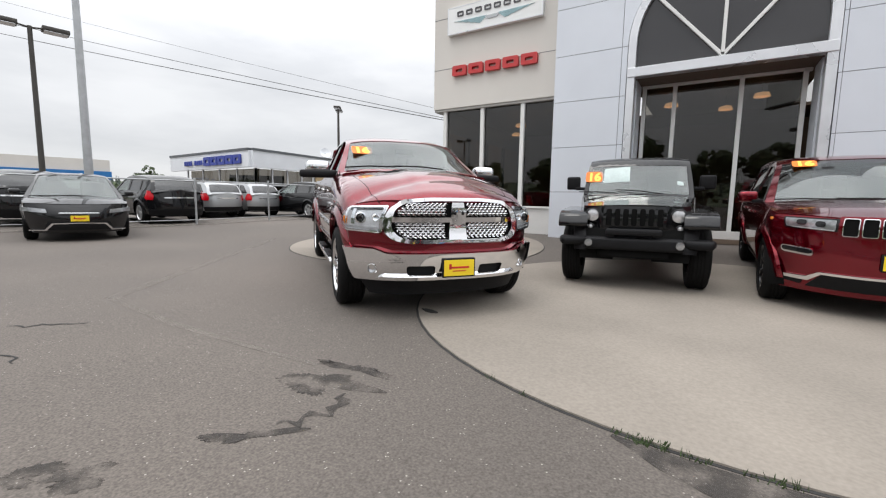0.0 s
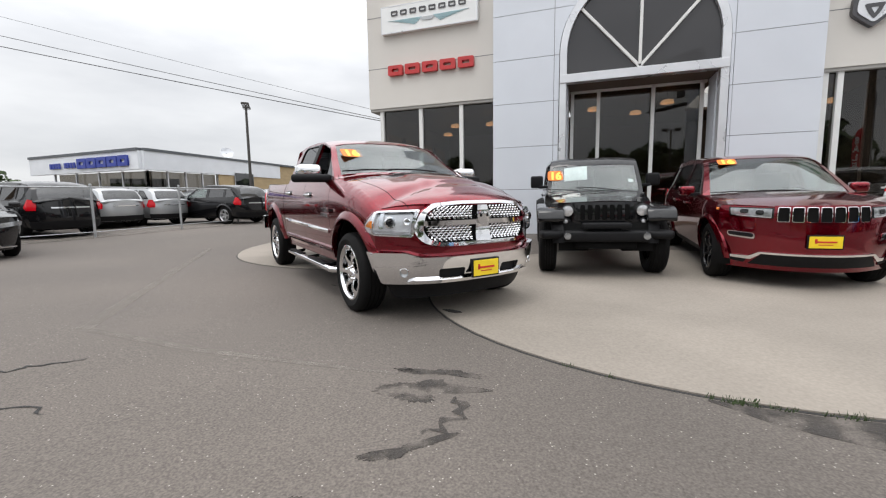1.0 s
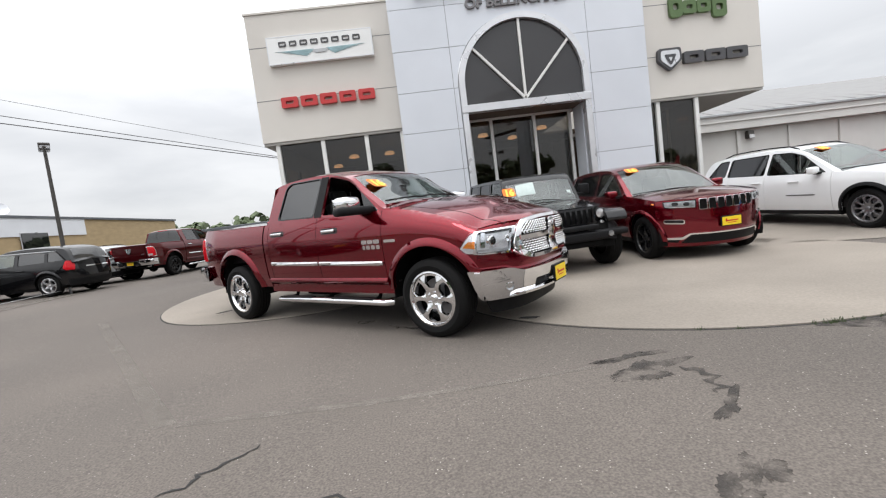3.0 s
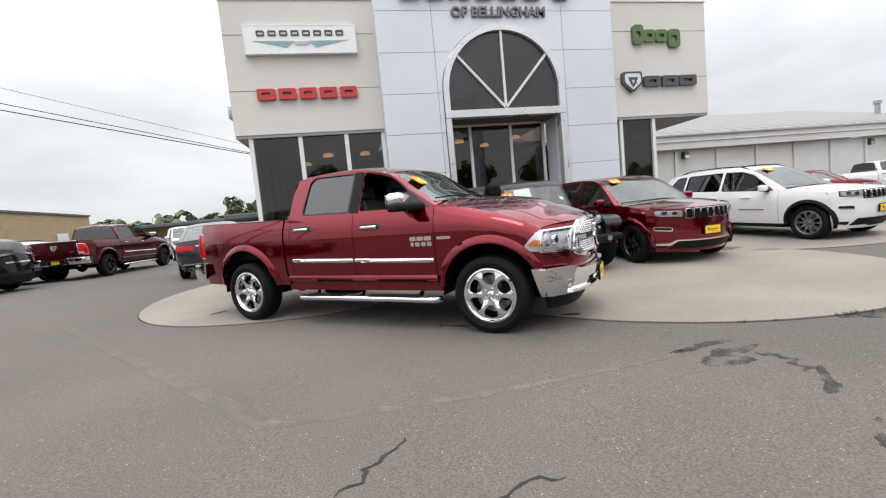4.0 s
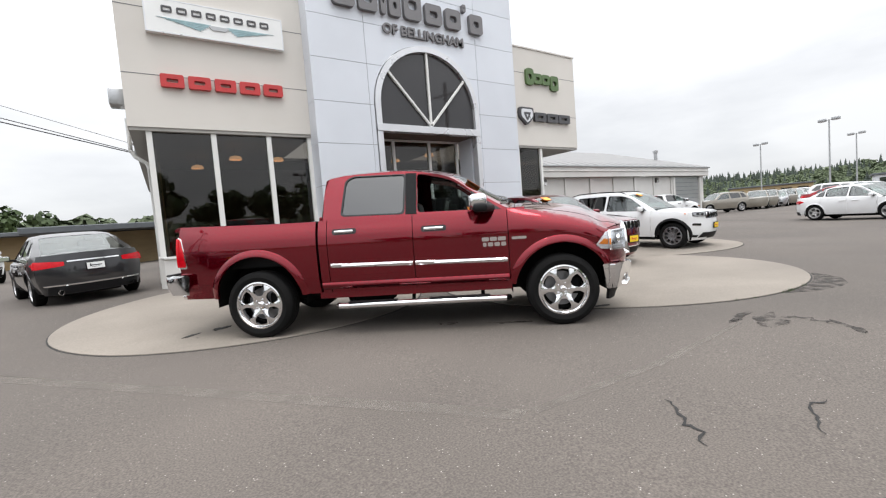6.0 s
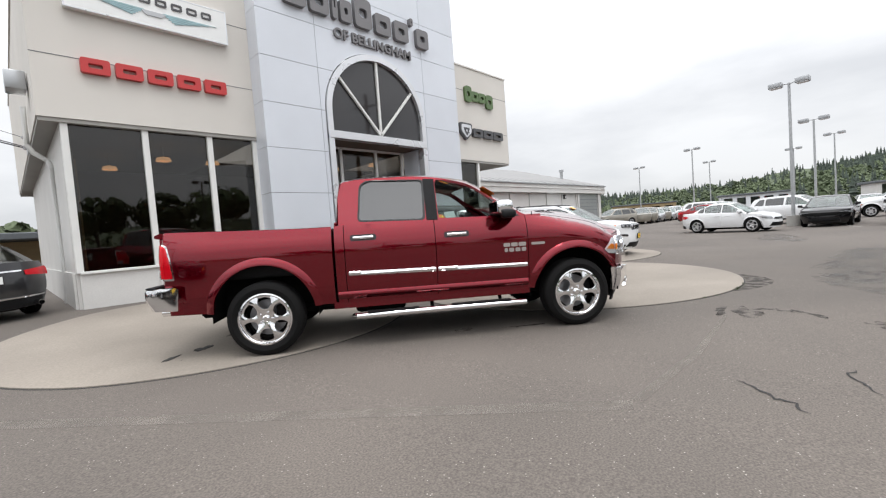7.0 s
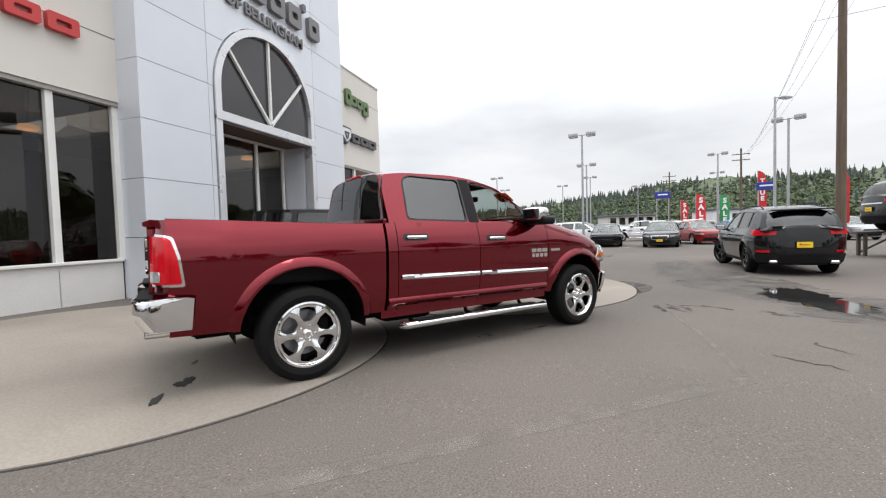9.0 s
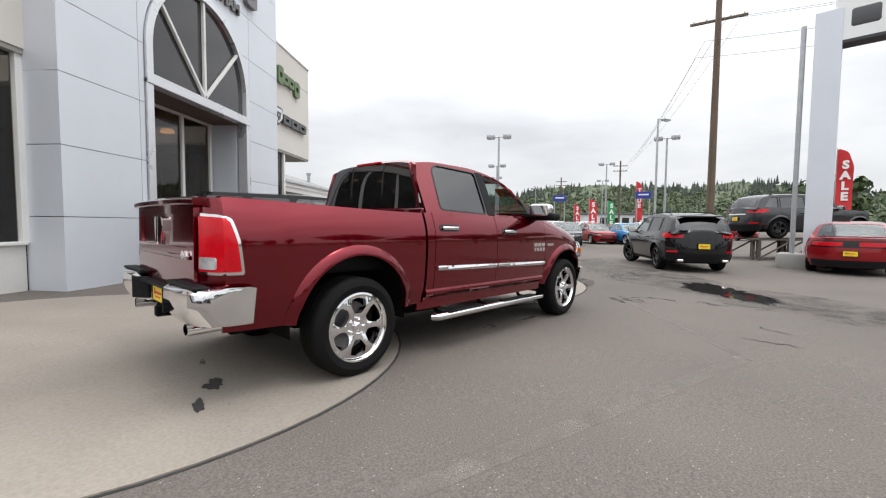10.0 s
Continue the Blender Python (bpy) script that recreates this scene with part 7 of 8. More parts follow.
S = sedan_spec(M["charcoal"], 5.04, 1.90, 1.485, M["rim_silver"])
S["details"] += [("grille_frame", "front", [(-0.40, 0.46), (0.40, 0.46), (0.44, 0.67), (-0.44, 0.67)], 0.016, 0.02, M["chrome"]), ("grille_mesh", "front", [(-0.37, 0.48), (0.37, 0.48), (0.41, 0.65), (-0.41, 0.65)], 0.024, 0.02, M["gloss_black"])]
c3, C3 = vehicle("saloon_car", "dark grey saloon car with a bright grille facing the lot", "car", S, at(19.02, -1.38, 167, 3.0, 1.6))
plate(c3, lambda y, z: C3.front(y, z, 0.012), 0.33, 0.15, 0.0, 0.40, 1)

S = sedan_spec(M["black_paint"], 5.02, 1.92, 1.45, M["gloss_black"])
S["details"] = [d for d in S["details"] if d[0] != "grille"] + [("grille", "front", [(-0.80, 0.52), (0.80, 0.52), (0.80, 0.66), (-0.80, 0.66)], 0.018, 0.02, M["under"])]
ch1, H1 = vehicle("coupe_car", "black muscle coupe with a full-width dark grille", "car", S, at(20.53, 1.64, 175, 2.95, 1.6))

S = sedan_spec(M["red_paint"], 5.02, 1.92, 1.45, M["gloss_black"])
S["details"] = [d for d in S["details"] if d[0] not in ("tail_lamp", "rear_diffuser")] + [("tail_panel_black", "back", [(-0.80, 0.74), (0.80, 0.74), (0.80, 0.92), (-0.80, 0.92)], 0.010, 0.02, M["gloss_black"]), ("tail_lamp", "back2", [(0.16, 0.77), (0.76, 0.77), (0.76, 0.88), (0.16, 0.88)], 0.022, 0.02, M["red_lens"]), ("rear_diffuser", "back", [(-0.84, 0.22), (0.84, 0.22), (0.82, 0.40), (-0.82, 0.40)], 0.012, 0.02, M["black_plastic"])]
ch2, H2 = vehicle("coupe_car", "bright red muscle coupe seen from behind with a black tail band", "car", S, at(4.45, -6.75, -39, 2.95, 1.6))
plate(ch2, lambda y, z: H2.back(y, z, 0.014), 0.31, 0.155, 0.0, 0.58, -1)
part("boot_spoiler", box(0.14, 1.30, 0.03, (-2.42, 0, 1.02), 0.012, 2), M["red_paint"], ch2)

# second pickup, white pickup, cars behind the fence and the far rows
pk2, _h = pickup("dark maroon crew cab pickup parked with its tail to the lot", at(-14.38, 18.98, 83, 3.57, 1.73), M["maroon_dark"], M["gloss_black"], False)
pk3, _h = pickup("white crew cab pickup parked by the garage wall", at(20.75, 15.35, -15, 3.57, 1.73) @ Matrix.Scale(0.85, 4), M["white_paint"], M["rim_silver"], False)
S = suv_spec(M["black_paint"], 4.63, 1.89, 1.68, M["rim_silver"])
rear_suv(S["details"], 0.96, 0.95)
tall_lamps(S, 0.80, 1.10)
xa_, XH = vehicle("sport_utility_vehicle", "black sport utility vehicle with tall red tail lamps behind a fence", "car", S, at(-17.45, 7.75, 176, 2.77, 1.6), "cars behind the fence")
S = suv_spec(M["silver_paint"], 4.82, 1.87, 1.56, M["rim_silver"])
rear_suv(S["details"], 1.0, 0.89)
tall_lamps(S, 0.72, 1.02)
wa_, _h = vehicle("estate_car", "silver estate car with dark lower trim behind a fence", "car", S, at(-19.5, 10.35, 182, 2.8, 1.6), "cars behind the fence")
roof_rails(wa_, _h, -1.8, 0.1)
copy_thing(xa_, at(-18.6, 4.6, 166, 2.77, 1.6))
copy_thing(wa_, at(-19.5, 12.25, 182, 2.8, 1.6))
dk_ = copy_thing(xa_, at(-16.7, 14.05, 178, 2.77, 1.6))
copy_thing(wa_, at(-17.6, 17.2, 168, 2.8, 1.6))
copy_thing(s200, at(-22.6, 18.3, 129, 2.74, 1.58))
# small white van
S = suv_spec(M["white_paint"], 4.73, 1.73, 1.88, M["rim_silver"])
S["windows"] = S["windows"][2:]
S["side_glass"] = [M["windshield"], M["windshield"]]
suv_front(S["details"], False)
S["details"].append(("front_bumper", "front", [(-0.84, 0.27), (0.84, 0.27), (0.84, 0.58), (-0.84, 0.58)], 0.014, 0.03, M["black_plastic"]))
vn, VH = vehicle("delivery_van", "small white delivery van with a black front bumper", "van", S, at(-14.03, 25.6, -63, 2.9, 1.5))
plate(vn, lambda y, z: VH.front(y, z, 0.03), 0.33, 0.15, 0.0, 0.45, 1)
# far rows
S = suv_spec(M["beige_paint"], 5.0, 1.95, 1.85, M["rim_silver"])
S["lite"] = True
bg, _h = vehicle("sport_utility_vehicle", "champagne estate wagon parked by the garage", "car", S, at(30.6, 16.5, 152, 3.0, 1.6) @ Matrix.Scale(0.9, 4), "cars in the far rows")
S = sedan_spec(M["red_paint"], 4.6, 1.8, 1.47, M["rim_silver"])
S["lite"] = True
rs, _h = vehicle("saloon_car", "red saloon car in a far row", "car", S, at(15.8, 14.75, -51, 2.7, 1.55), "cars in the far rows")
S = sedan_spec(M["silver_paint"], 4.7, 1.82, 1.48, M["rim_silver"])
S["lite"] = True
sv, _h = vehicle("saloon_car", "silver saloon car in a far row", "car", S, at(38.9, 17.3, 164, 2.7, 1.55), "cars in the far rows")
S = sedan_spec(M["blue_paint"], 4.6, 1.8, 1.46, M["rim_silver"])
S["lite"] = True
bl, _h = vehicle("saloon_car", "light blue saloon car in a far row", "car", S, at(21.2, -5.95, 189, 2.7, 1.55), "cars in the far rows")
S = suv_spec(M["white_paint"], 4.9, 1.95, 1.72, M["rim_silver"])
S["lite"] = True
ws_, _h = vehicle("people_carrier", "white people carrier in a far row", "car", S, at(25.05, 3.1, -105, 2.9, 1.6), "cars in the far rows")
pk4 = copy_thing(pk3, at(29.5, -1.4, 94, 3.57, 1.73))
far = random.Random(11)
pool = [rs, sv, ws_, bg]
spots = [(36.5 + 2.7 * k, 16.3 + 0.15 * k, 195) for k in range(8)] + [(23.2 + 0.4 * k, -3.6 - 2.9 * k, 185) for k in range(1, 4)] + [(29 + 2.9 * k, 8.8 + 0.3 * k, -100) for k in range(7)] + [(33, -3 - 2.8 * k, 178) for k in range(7)] + [(41, 3.0 - 2.8 * k, 2) for k in range(9)] + [(47.5, 3.0 - 2.8 * k, 182) for k in range(9)]
for x, y, hd in spots:
    copy_thing(pool[far.randrange(len(pool))], at(x, y - 0.35, hd + far.uniform(-3, 3), 2.8, 1.6))
copy_thing(rs, at(22.0, -3.85, 191, 2.7, 1.55))
copy_thing(sv, at(21.6, -8.15, 189, 2.57, 1.5))


# ---- garage building to the east ----
GA0, GA1, GY, GE = 6.2, 29.15, 16.9, 3.93
garage = root("garage_building", "long white garage with a shallow grey roof and a roller door", "building", kind="structure")
part("wall", box(GA1 - GA0, 0.3, 3.2, ((GA0 + GA1) / 2, GY + 0.15, 1.65), 0), M["garage_wall"], garage, smooth=0)
part("wall", box(0.3, 10.0, 3.2, (GA1 - 0.15, GY + 5.31, 1.65), 0), M["garage_wall"], garage, smooth=0)
part("fascia", box(GA1 - GA0 + 0.4, 0.16, 0.60, ((GA0 + GA1) / 2, GY - 0.24, 3.55), 0.01, 1), M["garage_wall"], garage, smooth=0)
part("fascia", box(0.16, 10.6, 0.60, (GA1 + 0.29, GY + 5.1, 3.55), 0.01, 1), M["garage_wall"], garage, smooth=0)
part("fascia_lip", box(GA1 - GA0 + 0.5, 0.05, 0.05, ((GA0 + GA1) / 2, GY - 0.345, 3.60), 0.01, 1), M["garage_wall"], garage, smooth=0)
part("gutter", box(GA1 - GA0 + 0.7, 0.14, 0.11, ((GA0 + GA1) / 2, GY - 0.34, 3.89), 0.02, 1), M["steel"], garage)
rf = bmesh.new()
RD = 5.1
v = [rf.verts.new(p) for p in ((GA0 - 4, GY - 0.4, GE), (GA1 + 0.45, GY - 0.4, GE), (GA1 + 0.45, GY + 2 * RD + 0.4, GE), (GA0 - 4, GY + 2 * RD + 0.4, GE), (GA0 - 4, GY + RD, 5.82), (GA1 - RD, GY + RD, 5.82))]
for f in ((0, 1, 5, 4), (1, 2, 5), (2, 3, 4, 5), (0, 4, 3)):
    rf.faces.new([v[i] for i in f])
rf.faces.new([v[i] for i in (3, 2, 1, 0)])
bmesh.ops.recalc_face_normals(rf, faces=rf.faces)
part("roof", rf, M["roof_grey"], garage, smooth=0)
for k in range(26):
    x = GA0 + 0.4 + k * 0.9
    part("roof_seam", tube([(x, GY - 0.38, GE + 0.02), (x, GY + min(RD, GA1 + 0.4 - x) * 0.98, GE + 0.02 + min(RD, GA1 + 0.4 - x) * 0.98 * 1.89 / 5.5)], 0.02, 4), M["roof_grey"], garage)
for k in range(8):
    part("pilaster", box(0.16, 0.08, 3.1, (8.3 + k * 2.3, GY - 0.05, 1.66), 0.01, 1), M["garage_wall"], garage, smooth=0)
for x in (24.62, 28.42):
    part("door_post", box(0.24, 0.16, 3.1, (x, GY - 0.08, 1.66), 0.01, 1), M["garage_wall"], garage, smooth=0)
part("roller_door", box(3.5, 0.06, 3.05, (26.52, GY - 0.02, 1.68), 0.01, 1), M["silver_paint"], garage, smooth=0)
for k in range(10):
    part("door_slat", box(3.46, 0.03, 0.018, (26.52, GY - 0.055, 0.45 + k * 0.29), 0), M["roof_edge"], garage, smooth=0)
for x in (11.05, 22.3):
    lt = part("wall_lamp", box(0.30, 0.22, 0.34, (x, GY - 0.13, 2.98), 0.05, 2), M["dark_steel"], garage)
    part("lamp_lens", box(0.24, 0.03, 0.16, (x, GY - 0.25, 2.90), 0.01, 1), M["white_lens"], lt)
part("chimney", lathe([(0.13, 4.3), (0.13, 5.40), (0.20, 5.40), (0.20, 5.58), (0.0, 5.64)], 14, "z", False), M["steel"], garage, m=pose(26.45, 19.12, 0))
# link between showroom and garage
slab_wall("wall_link", 5.3, 8.0, 17.25, 17.45, 0.15, 3.2, M["garage_wall"], "white wall between showroom and garage")

# ---- west: other dealer's building, fence ----
VC, VL, VR = Vector((-25.85, 17.4, 0)), Vector((-37.4, 18.1, 0)), Vector((-28.4, 43.6, 0))
shop = root("shop_building", "low flat-roofed showroom with white fascia, blue sign blocks and tan brick", "building", kind="structure")


def run(a, b, z0, z1, t, mat, name, out=0.0, parent=shop):
    d = b - a
    n = Vector((d.y, -d.x, 0)).normalized()
    m = Matrix.Translation((a + b) / 2 + n * out) @ pose(0, 0, 0, 0, 0, math.degrees(math.atan2(d.y, d.x)))
    return part(name, box(d.length, t, z1 - z0, (0, 0, (z0 + z1) / 2), 0), mat, parent, m=m, smooth=0)


def along(a, b, t):
    return a + (b - a) * t


run(VL, VC, 3.06, 4.14, 0.30, M["white_fascia"], "fascia", 0.05)
run(VC, along(VC, VR, 0.49), 3.06, 4.14, 0.30, M["white_fascia"], "fascia", 0.05)
run(VL, VC, 4.14, 4.29, 0.40, M["roof_edge"], "roof_edge", 0.06)
run(VC, VR, 4.14, 4.29, 0.40, M["roof_edge"], "roof_edge", 0.06)
run(along(VC, VR, 0.22), along(VC, VR, 0.49), 0.0, 3.06, 0.25, M["brick"], "wall")
run(along(VC, VR, 0.49), VR, 0.0, 4.14, 0.25, M["brick"], "wall")
run(VR, VR + Vector((-14, 2.4, 0)), 0.0, 4.14, 0.25, M["brick"], "wall")
fl = bmesh.new()
fl.faces.new([fl.verts.new(p) for p in (VL + Vector((0, 0, 4.22)), VC + Vector((0, 0, 4.22)), VR + Vector((0, 0, 4.22)), VR + Vector((-14, 2.4, 4.22)))])
part("roof", fl, M["roof_grey"], shop, smooth=0)
iw0 = [along(VL, VC, 0.22), VC + (VR - VC).normalized() * 0.6 + Vector((-0.5, 0.1, 0)), along(VC, VR, 0.22)]
for a, b in ((iw0[0], iw0[1]), (iw0[1], iw0[2])):
    pw = run(a, b, 0.45, 3.04, 0.03, M["window"], "pane", -0.25)
    run(a, b, 0.0, 0.45, 0.12, M["bulkhead"], "bulkhead", -0.25)
    n = 4
    for k in range(n + 1):
        p = along(a, b, k / n)
        part("mullion", box(0.10, 0.10, 2.62, (p.x, p.y, 1.75), 0), M["alu"], shop, smooth=0)
    run(a, b, 1.9, 2.0, 0.10, M["alu"], "rail", -0.22)
run(along(VL, VC, 0.3) + Vector((-0.2, 3, 0)), iw0[2] + Vector((-4.5, 0.6, 0)), 0.0, 2.9, 0.2, M["wall_in"], "inner_wall")
part("notice", box(0.9, 0.04, 0.6, (0, 0, 1.2), 0), M["blue_sign"], shop, m=Matrix.Translation(along(VL, VC, 0.85) + Vector((0.1, -0.2, 0))) @ pose(0, 0, 0, 0, 0, 20))
dv = (VC - VL).normalized()
ang = math.degrees(math.atan2(dv.y, dv.x))
vs = root("wall_sign", "row of raised blue sign blocks on the white fascia", "sign", Matrix.Translation(along(VL, VC, 0.66) + Vector((dv.y, -dv.x, 0)) * 0.32 + Vector((0, 0, 3.60))) @ pose(0, 0, 0, 0, 0, ang))
for k in range(5):
    part("letter_block", outline_block(0.95, 0.62, 0.1, 0.26), M["blue_sign"], vs, m=pose(-1.45 + k * 1.03, 0, 0))
for k in range(9):
    if k != 4:
        part("letter_bar", box(0.26, 0.06, 0.36, (-4.85 + k * 0.33, 0.02, -0.06), 0.03, 1), M["blue_sign"], vs)
part("window", box(2.0, 0.05, 1.0, (0, 0, 2.75), 0.02, 1), M["tint"], shop, m=Matrix.Translation(along(VC, VR, 0.317) + Vector((0.24, 0, 0))) @ pose(0, 0, 0, 0, 0, 95.6))
part("window_frame", box(2.12, 0.04, 1.12, (0, 0, 2.75), 0.02, 1), M["alu"], shop, m=Matrix.Translation(along(VC, VR, 0.317) + Vector((0.21, 0, 0))) @ pose(0, 0, 0, 0, 0, 95.6))
part("door", box(1.6, 0.05, 1.5, (0, 0, 1.9), 0.02, 1), M["white_fascia"], shop, m=Matrix.Translation(along(VC, VR, 0.82) + Vector((0.17, 0, 0))) @ pose(0, 0, 0, 0, 0, 95.6))
dish = root("satellite_dish", "pale satellite dish on the flat roof", "dish", Matrix.Translation(along(VC, VR, 0.36) + Vector((-3, 0.5, 4.22))))
part("bowl", lathe([(0.0, 0.05), (0.4, 0.10), (0.72, 0.24), (0.90, 0.43), (0.88, 0.45), (0.7, 0.27), (0.4, 0.13), (0.0, 0.08)], 24, "z", False), M["white_fascia"], dish, m=pose(0, 0, 0.8, 60, 0, 60) @ Matrix.Scale(0.55, 4))
part("stand", tube([(0, 0, 0), (0, 0, 0.9)], 0.06, 8), M["steel"], dish)

fence = root("fence", "low steel pipe fence with posts and a top rail", "fence")
fpts = [(-15.2, 2.1), (-14.9, 4.9), (-14.58, 7.8), (-14.7, 10.65), (-15.1, 13.6)]
for x, y in fpts:
    g = ground_z(x, y)
    part("post", tube([(x, y, g - 0.1), (x, y, g + 1.50)], 0.035, 10), M["steel"], fence)
    part("post_cap", lathe([(0.04, 1.50), (0.04, 1.53), (0.0, 1.55)], 10, "z", False), M["steel"], fence, m=pose(x, y, g))
for (xa, ya), (xb, yb) in zip(fpts, fpts[1:]):
    part("rail", tube([(xa, ya, ground_z(xa, ya) + 1.44), (xb, yb, ground_z(xb, yb) + 1.44)], 0.022, 8), M["steel"], fence)
    part("rail", tube([(xa, ya, ground_z(xa, ya) + 0.16), (xb, yb, ground_z(xb, yb) + 0.16)], 0.012, 6), M["steel"], fence)
# strip of bare ground along the fence
sheet("pavement", [(-14.6, 1.5), (-14.3, 7.8), (-14.4, 14.4), (-15.1, 14.4), (-15.0, 1.5)], M["asphalt_seam"], "pale kerb strip along the fence", 0.02, 1.0)

blue = root("shop_building", "far low building with a blue fascia band", "building", pose(-58, 12.2, 0.5, 0, 0, 78), kind="structure")
part("wall", box(16, 8, 4.1, (0, 0, 2.05), 0), M["stucco"], blue, smooth=0)
part("fascia", box(16.2, 8.2, 0.8, (0, 0, 2.55), 0), M["azure_sign"], blue, smooth=0)
part("roof_unit", box(3, 2, 1.6, (-3, 0, 4.9), 0.05, 1), M["white_fascia"], blue, smooth=0)

# ---- lamp posts ----


def lamp_post(x, y, h, heads, mat, label, yaw=0, r=0.085, arm=0.34, size=(0.56, 0.44, 0.26)):
    e = root("street_lamp", label, "lamp", pose(x, y, ground_z(x, y), 0, 0, yaw))
    part("base", lathe([(0.0, 0.0), (0.30, 0.0), (0.30, 0.55), (0.0, 0.55)], 16, "z", False), M["concrete_side"], e)
    part("pole", tube([(0, 0, 0.5), (0, 0, h)], [r, r * 0.7], 12), mat, e)
    for k in range(heads):
        a = 0 if heads == 1 else (k - (heads - 1) / 2) * 180 / (heads - 1) + 90
        d = Vector((math.cos(radians(a)), math.sin(radians(a)), 0))
        part("arm", tube([(0, 0, h - 0.05), tuple(d * arm + Vector((0, 0, h)))], 0.03, 8), mat, e)
        hd = part("lamp_head", box(*size, (0, 0, 0), 0.03, 2), mat, e, m=Matrix.Translation(d * (arm + size[0] * 0.4) + Vector((0, 0, h))) @ pose(0, 0, 0, 0, 0, a))
        part("lamp_lens", box(size[0] * 0.85, size[1] * 0.85, 0.03, (0, 0, -size[2] / 2 - 0.012), 0.005, 1), M["white_lens"], hd)
    return e


lamp_post(-19.5, 19.05, 6.2, 2, M["dark_steel"], "dark steel lamp post with two flat heads", 130, 0.09, 0.25, (0.55, 0.4, 0.12))
lamp_post(-19.1, 5.2, 6.3, 2, M["dark_steel"], "dark steel lamp post with two flat heads", 80, 0.09, 0.35, (0.7, 0.45, 0.14))
lamp_post(-17.55, 5.95, 8.0, 2, M["steel"], "tall pale steel lamp post", 80, 0.13, 0.4, (0.7, 0.45, 0.14))
LS = "pale lamp post with box-shaped floodlight heads"
lamp_post(20.86, 3.1, 7.4, 2, M["steel"], LS, 80)
lamp_post(32.5, 2.7, 7.0, 2, M["steel"], LS, 80)
lamp_post(23.25, -9.22, 7.7, 2, M["steel"], LS, 60)
lamp_post(22.4, -8.2, 8.9, 1, M["steel"], "tall lamp post with one head", -60, 0.09, 0.5, (0.7, 0.35, 0.12))
lamp_post(38.6, -9.45, 8.0, 2, M["steel"], LS, 70)
for x, y in ((48, 14), (56, -14), (62, 6), (60, 24), (52, 2), (70, -6), (66, 16)):
    lamp_post(x, y, 8.0, 2, M["steel"], LS, 75)
lamp_post(-24, -20, 7.5, 2, M["dark_steel"], "dark steel lamp post with two flat heads", 0)
lamp_post(6, -24, 7.5, 2, M["dark_steel"], "dark steel lamp post with two flat heads", 0)

# ---- utility poles and wires ----


def utility_pole(x, y, h, label="weathered wooden utility pole with cross-arm", yaw=0, arms=1):
    e = root("utility_pole", label, "pole", pose(x, y, ground_z(x, y), 0, 0, yaw))
    part("pole", tube([(0, 0, -0.3), (0, 0, h)], [0.19, 0.13], 12), M["rust_wood"], e)
    for k in range(arms):
        part("crossarm", box(0.10, 2.4, 0.12, (0.15, 0, h - 0.9 - 0.9 * k), 0.01, 1), M["rust_wood"], e)
        for s in (-1.05, -0.5, 0.5, 1.05):
            part("insulator", lathe([(0.0, 0), (0.035, 0), (0.05, 0.06), (0.03, 0.12), (0.0, 0.13)], 8, "z", False), M["white_lens"], e, m=pose(0.15, s, h - 0.84 - 0.9 * k))
    return e


utility_pole(13.0, -7.1, 12.3, yaw=-27)
part("guard_pipe", tube([(0.2, 0.1, 0), (0.2, 0.1, 6.5)], 0.05, 8), M["steel"], bpy.data.objects["utility_pole"])
utility_pole(70, -21, 13, yaw=-10, arms=2)
utility_pole(88, -14, 12, yaw=-10, arms=2)
utility_pole(-47.0, 0.0, 16.4, yaw=20)


def wire(a, b, sag, r=0.014, label="thin black overhead power cable"):
    a, b = Vector(a), Vector(b)
    pts = [a.lerp(b, t) - Vector((0, 0, 4 * sag * t * (1 - t))) for t in [i / 20 for i in range(21)]]
    return tagged(part("overhead_cable", tube(pts, r, 5), M["wire"]), label, "cable", "overhead cables")


for za, zb, dy, r in ((3.75, 13.0, 0.0, 0.014), (3.80, 14.0, 0.1, 0.011), (4.05, 15.5, 0.3, 0.006)):
    wire((-7.36, 14.3 + dy, za), (-47.0, dy, zb), 0.25, r)
hook = root("cable_anchor", "small steel anchor for the overhead cables on the wall", "bracket", pose(-7.32, 14.4, 3.9))
part("plate", box(0.03, 0.5, 0.5, (0, 0, 0), 0.005, 1), M["steel"], hook)
for dy, dz in ((-0.1, -0.15), (0.0, -0.1), (0.2, 0.15)):
    part("insulator", lathe([(0.0, -0.05), (0.03, -0.05), (0.04, 0.0), (0.03, 0.05), (0.0, 0.05)], 10, closed=False), M["white_lens"], hook, m=pose(-0.05, dy, dz))
for dy, z in ((-1.05, 11.7), (-0.4, 11.7), (0.6, 10.6), (1.0, 9.8)):
    wire((13.0, -7.1 + dy, z - 0.25), (70, -21 + dy * 0.6, z + 0.4), 1.2, 0.008)
    wire((13.0, -7.1 + dy, z - 0.25), (-4, -34 + dy, z + 0.4), 1.2, 0.008)

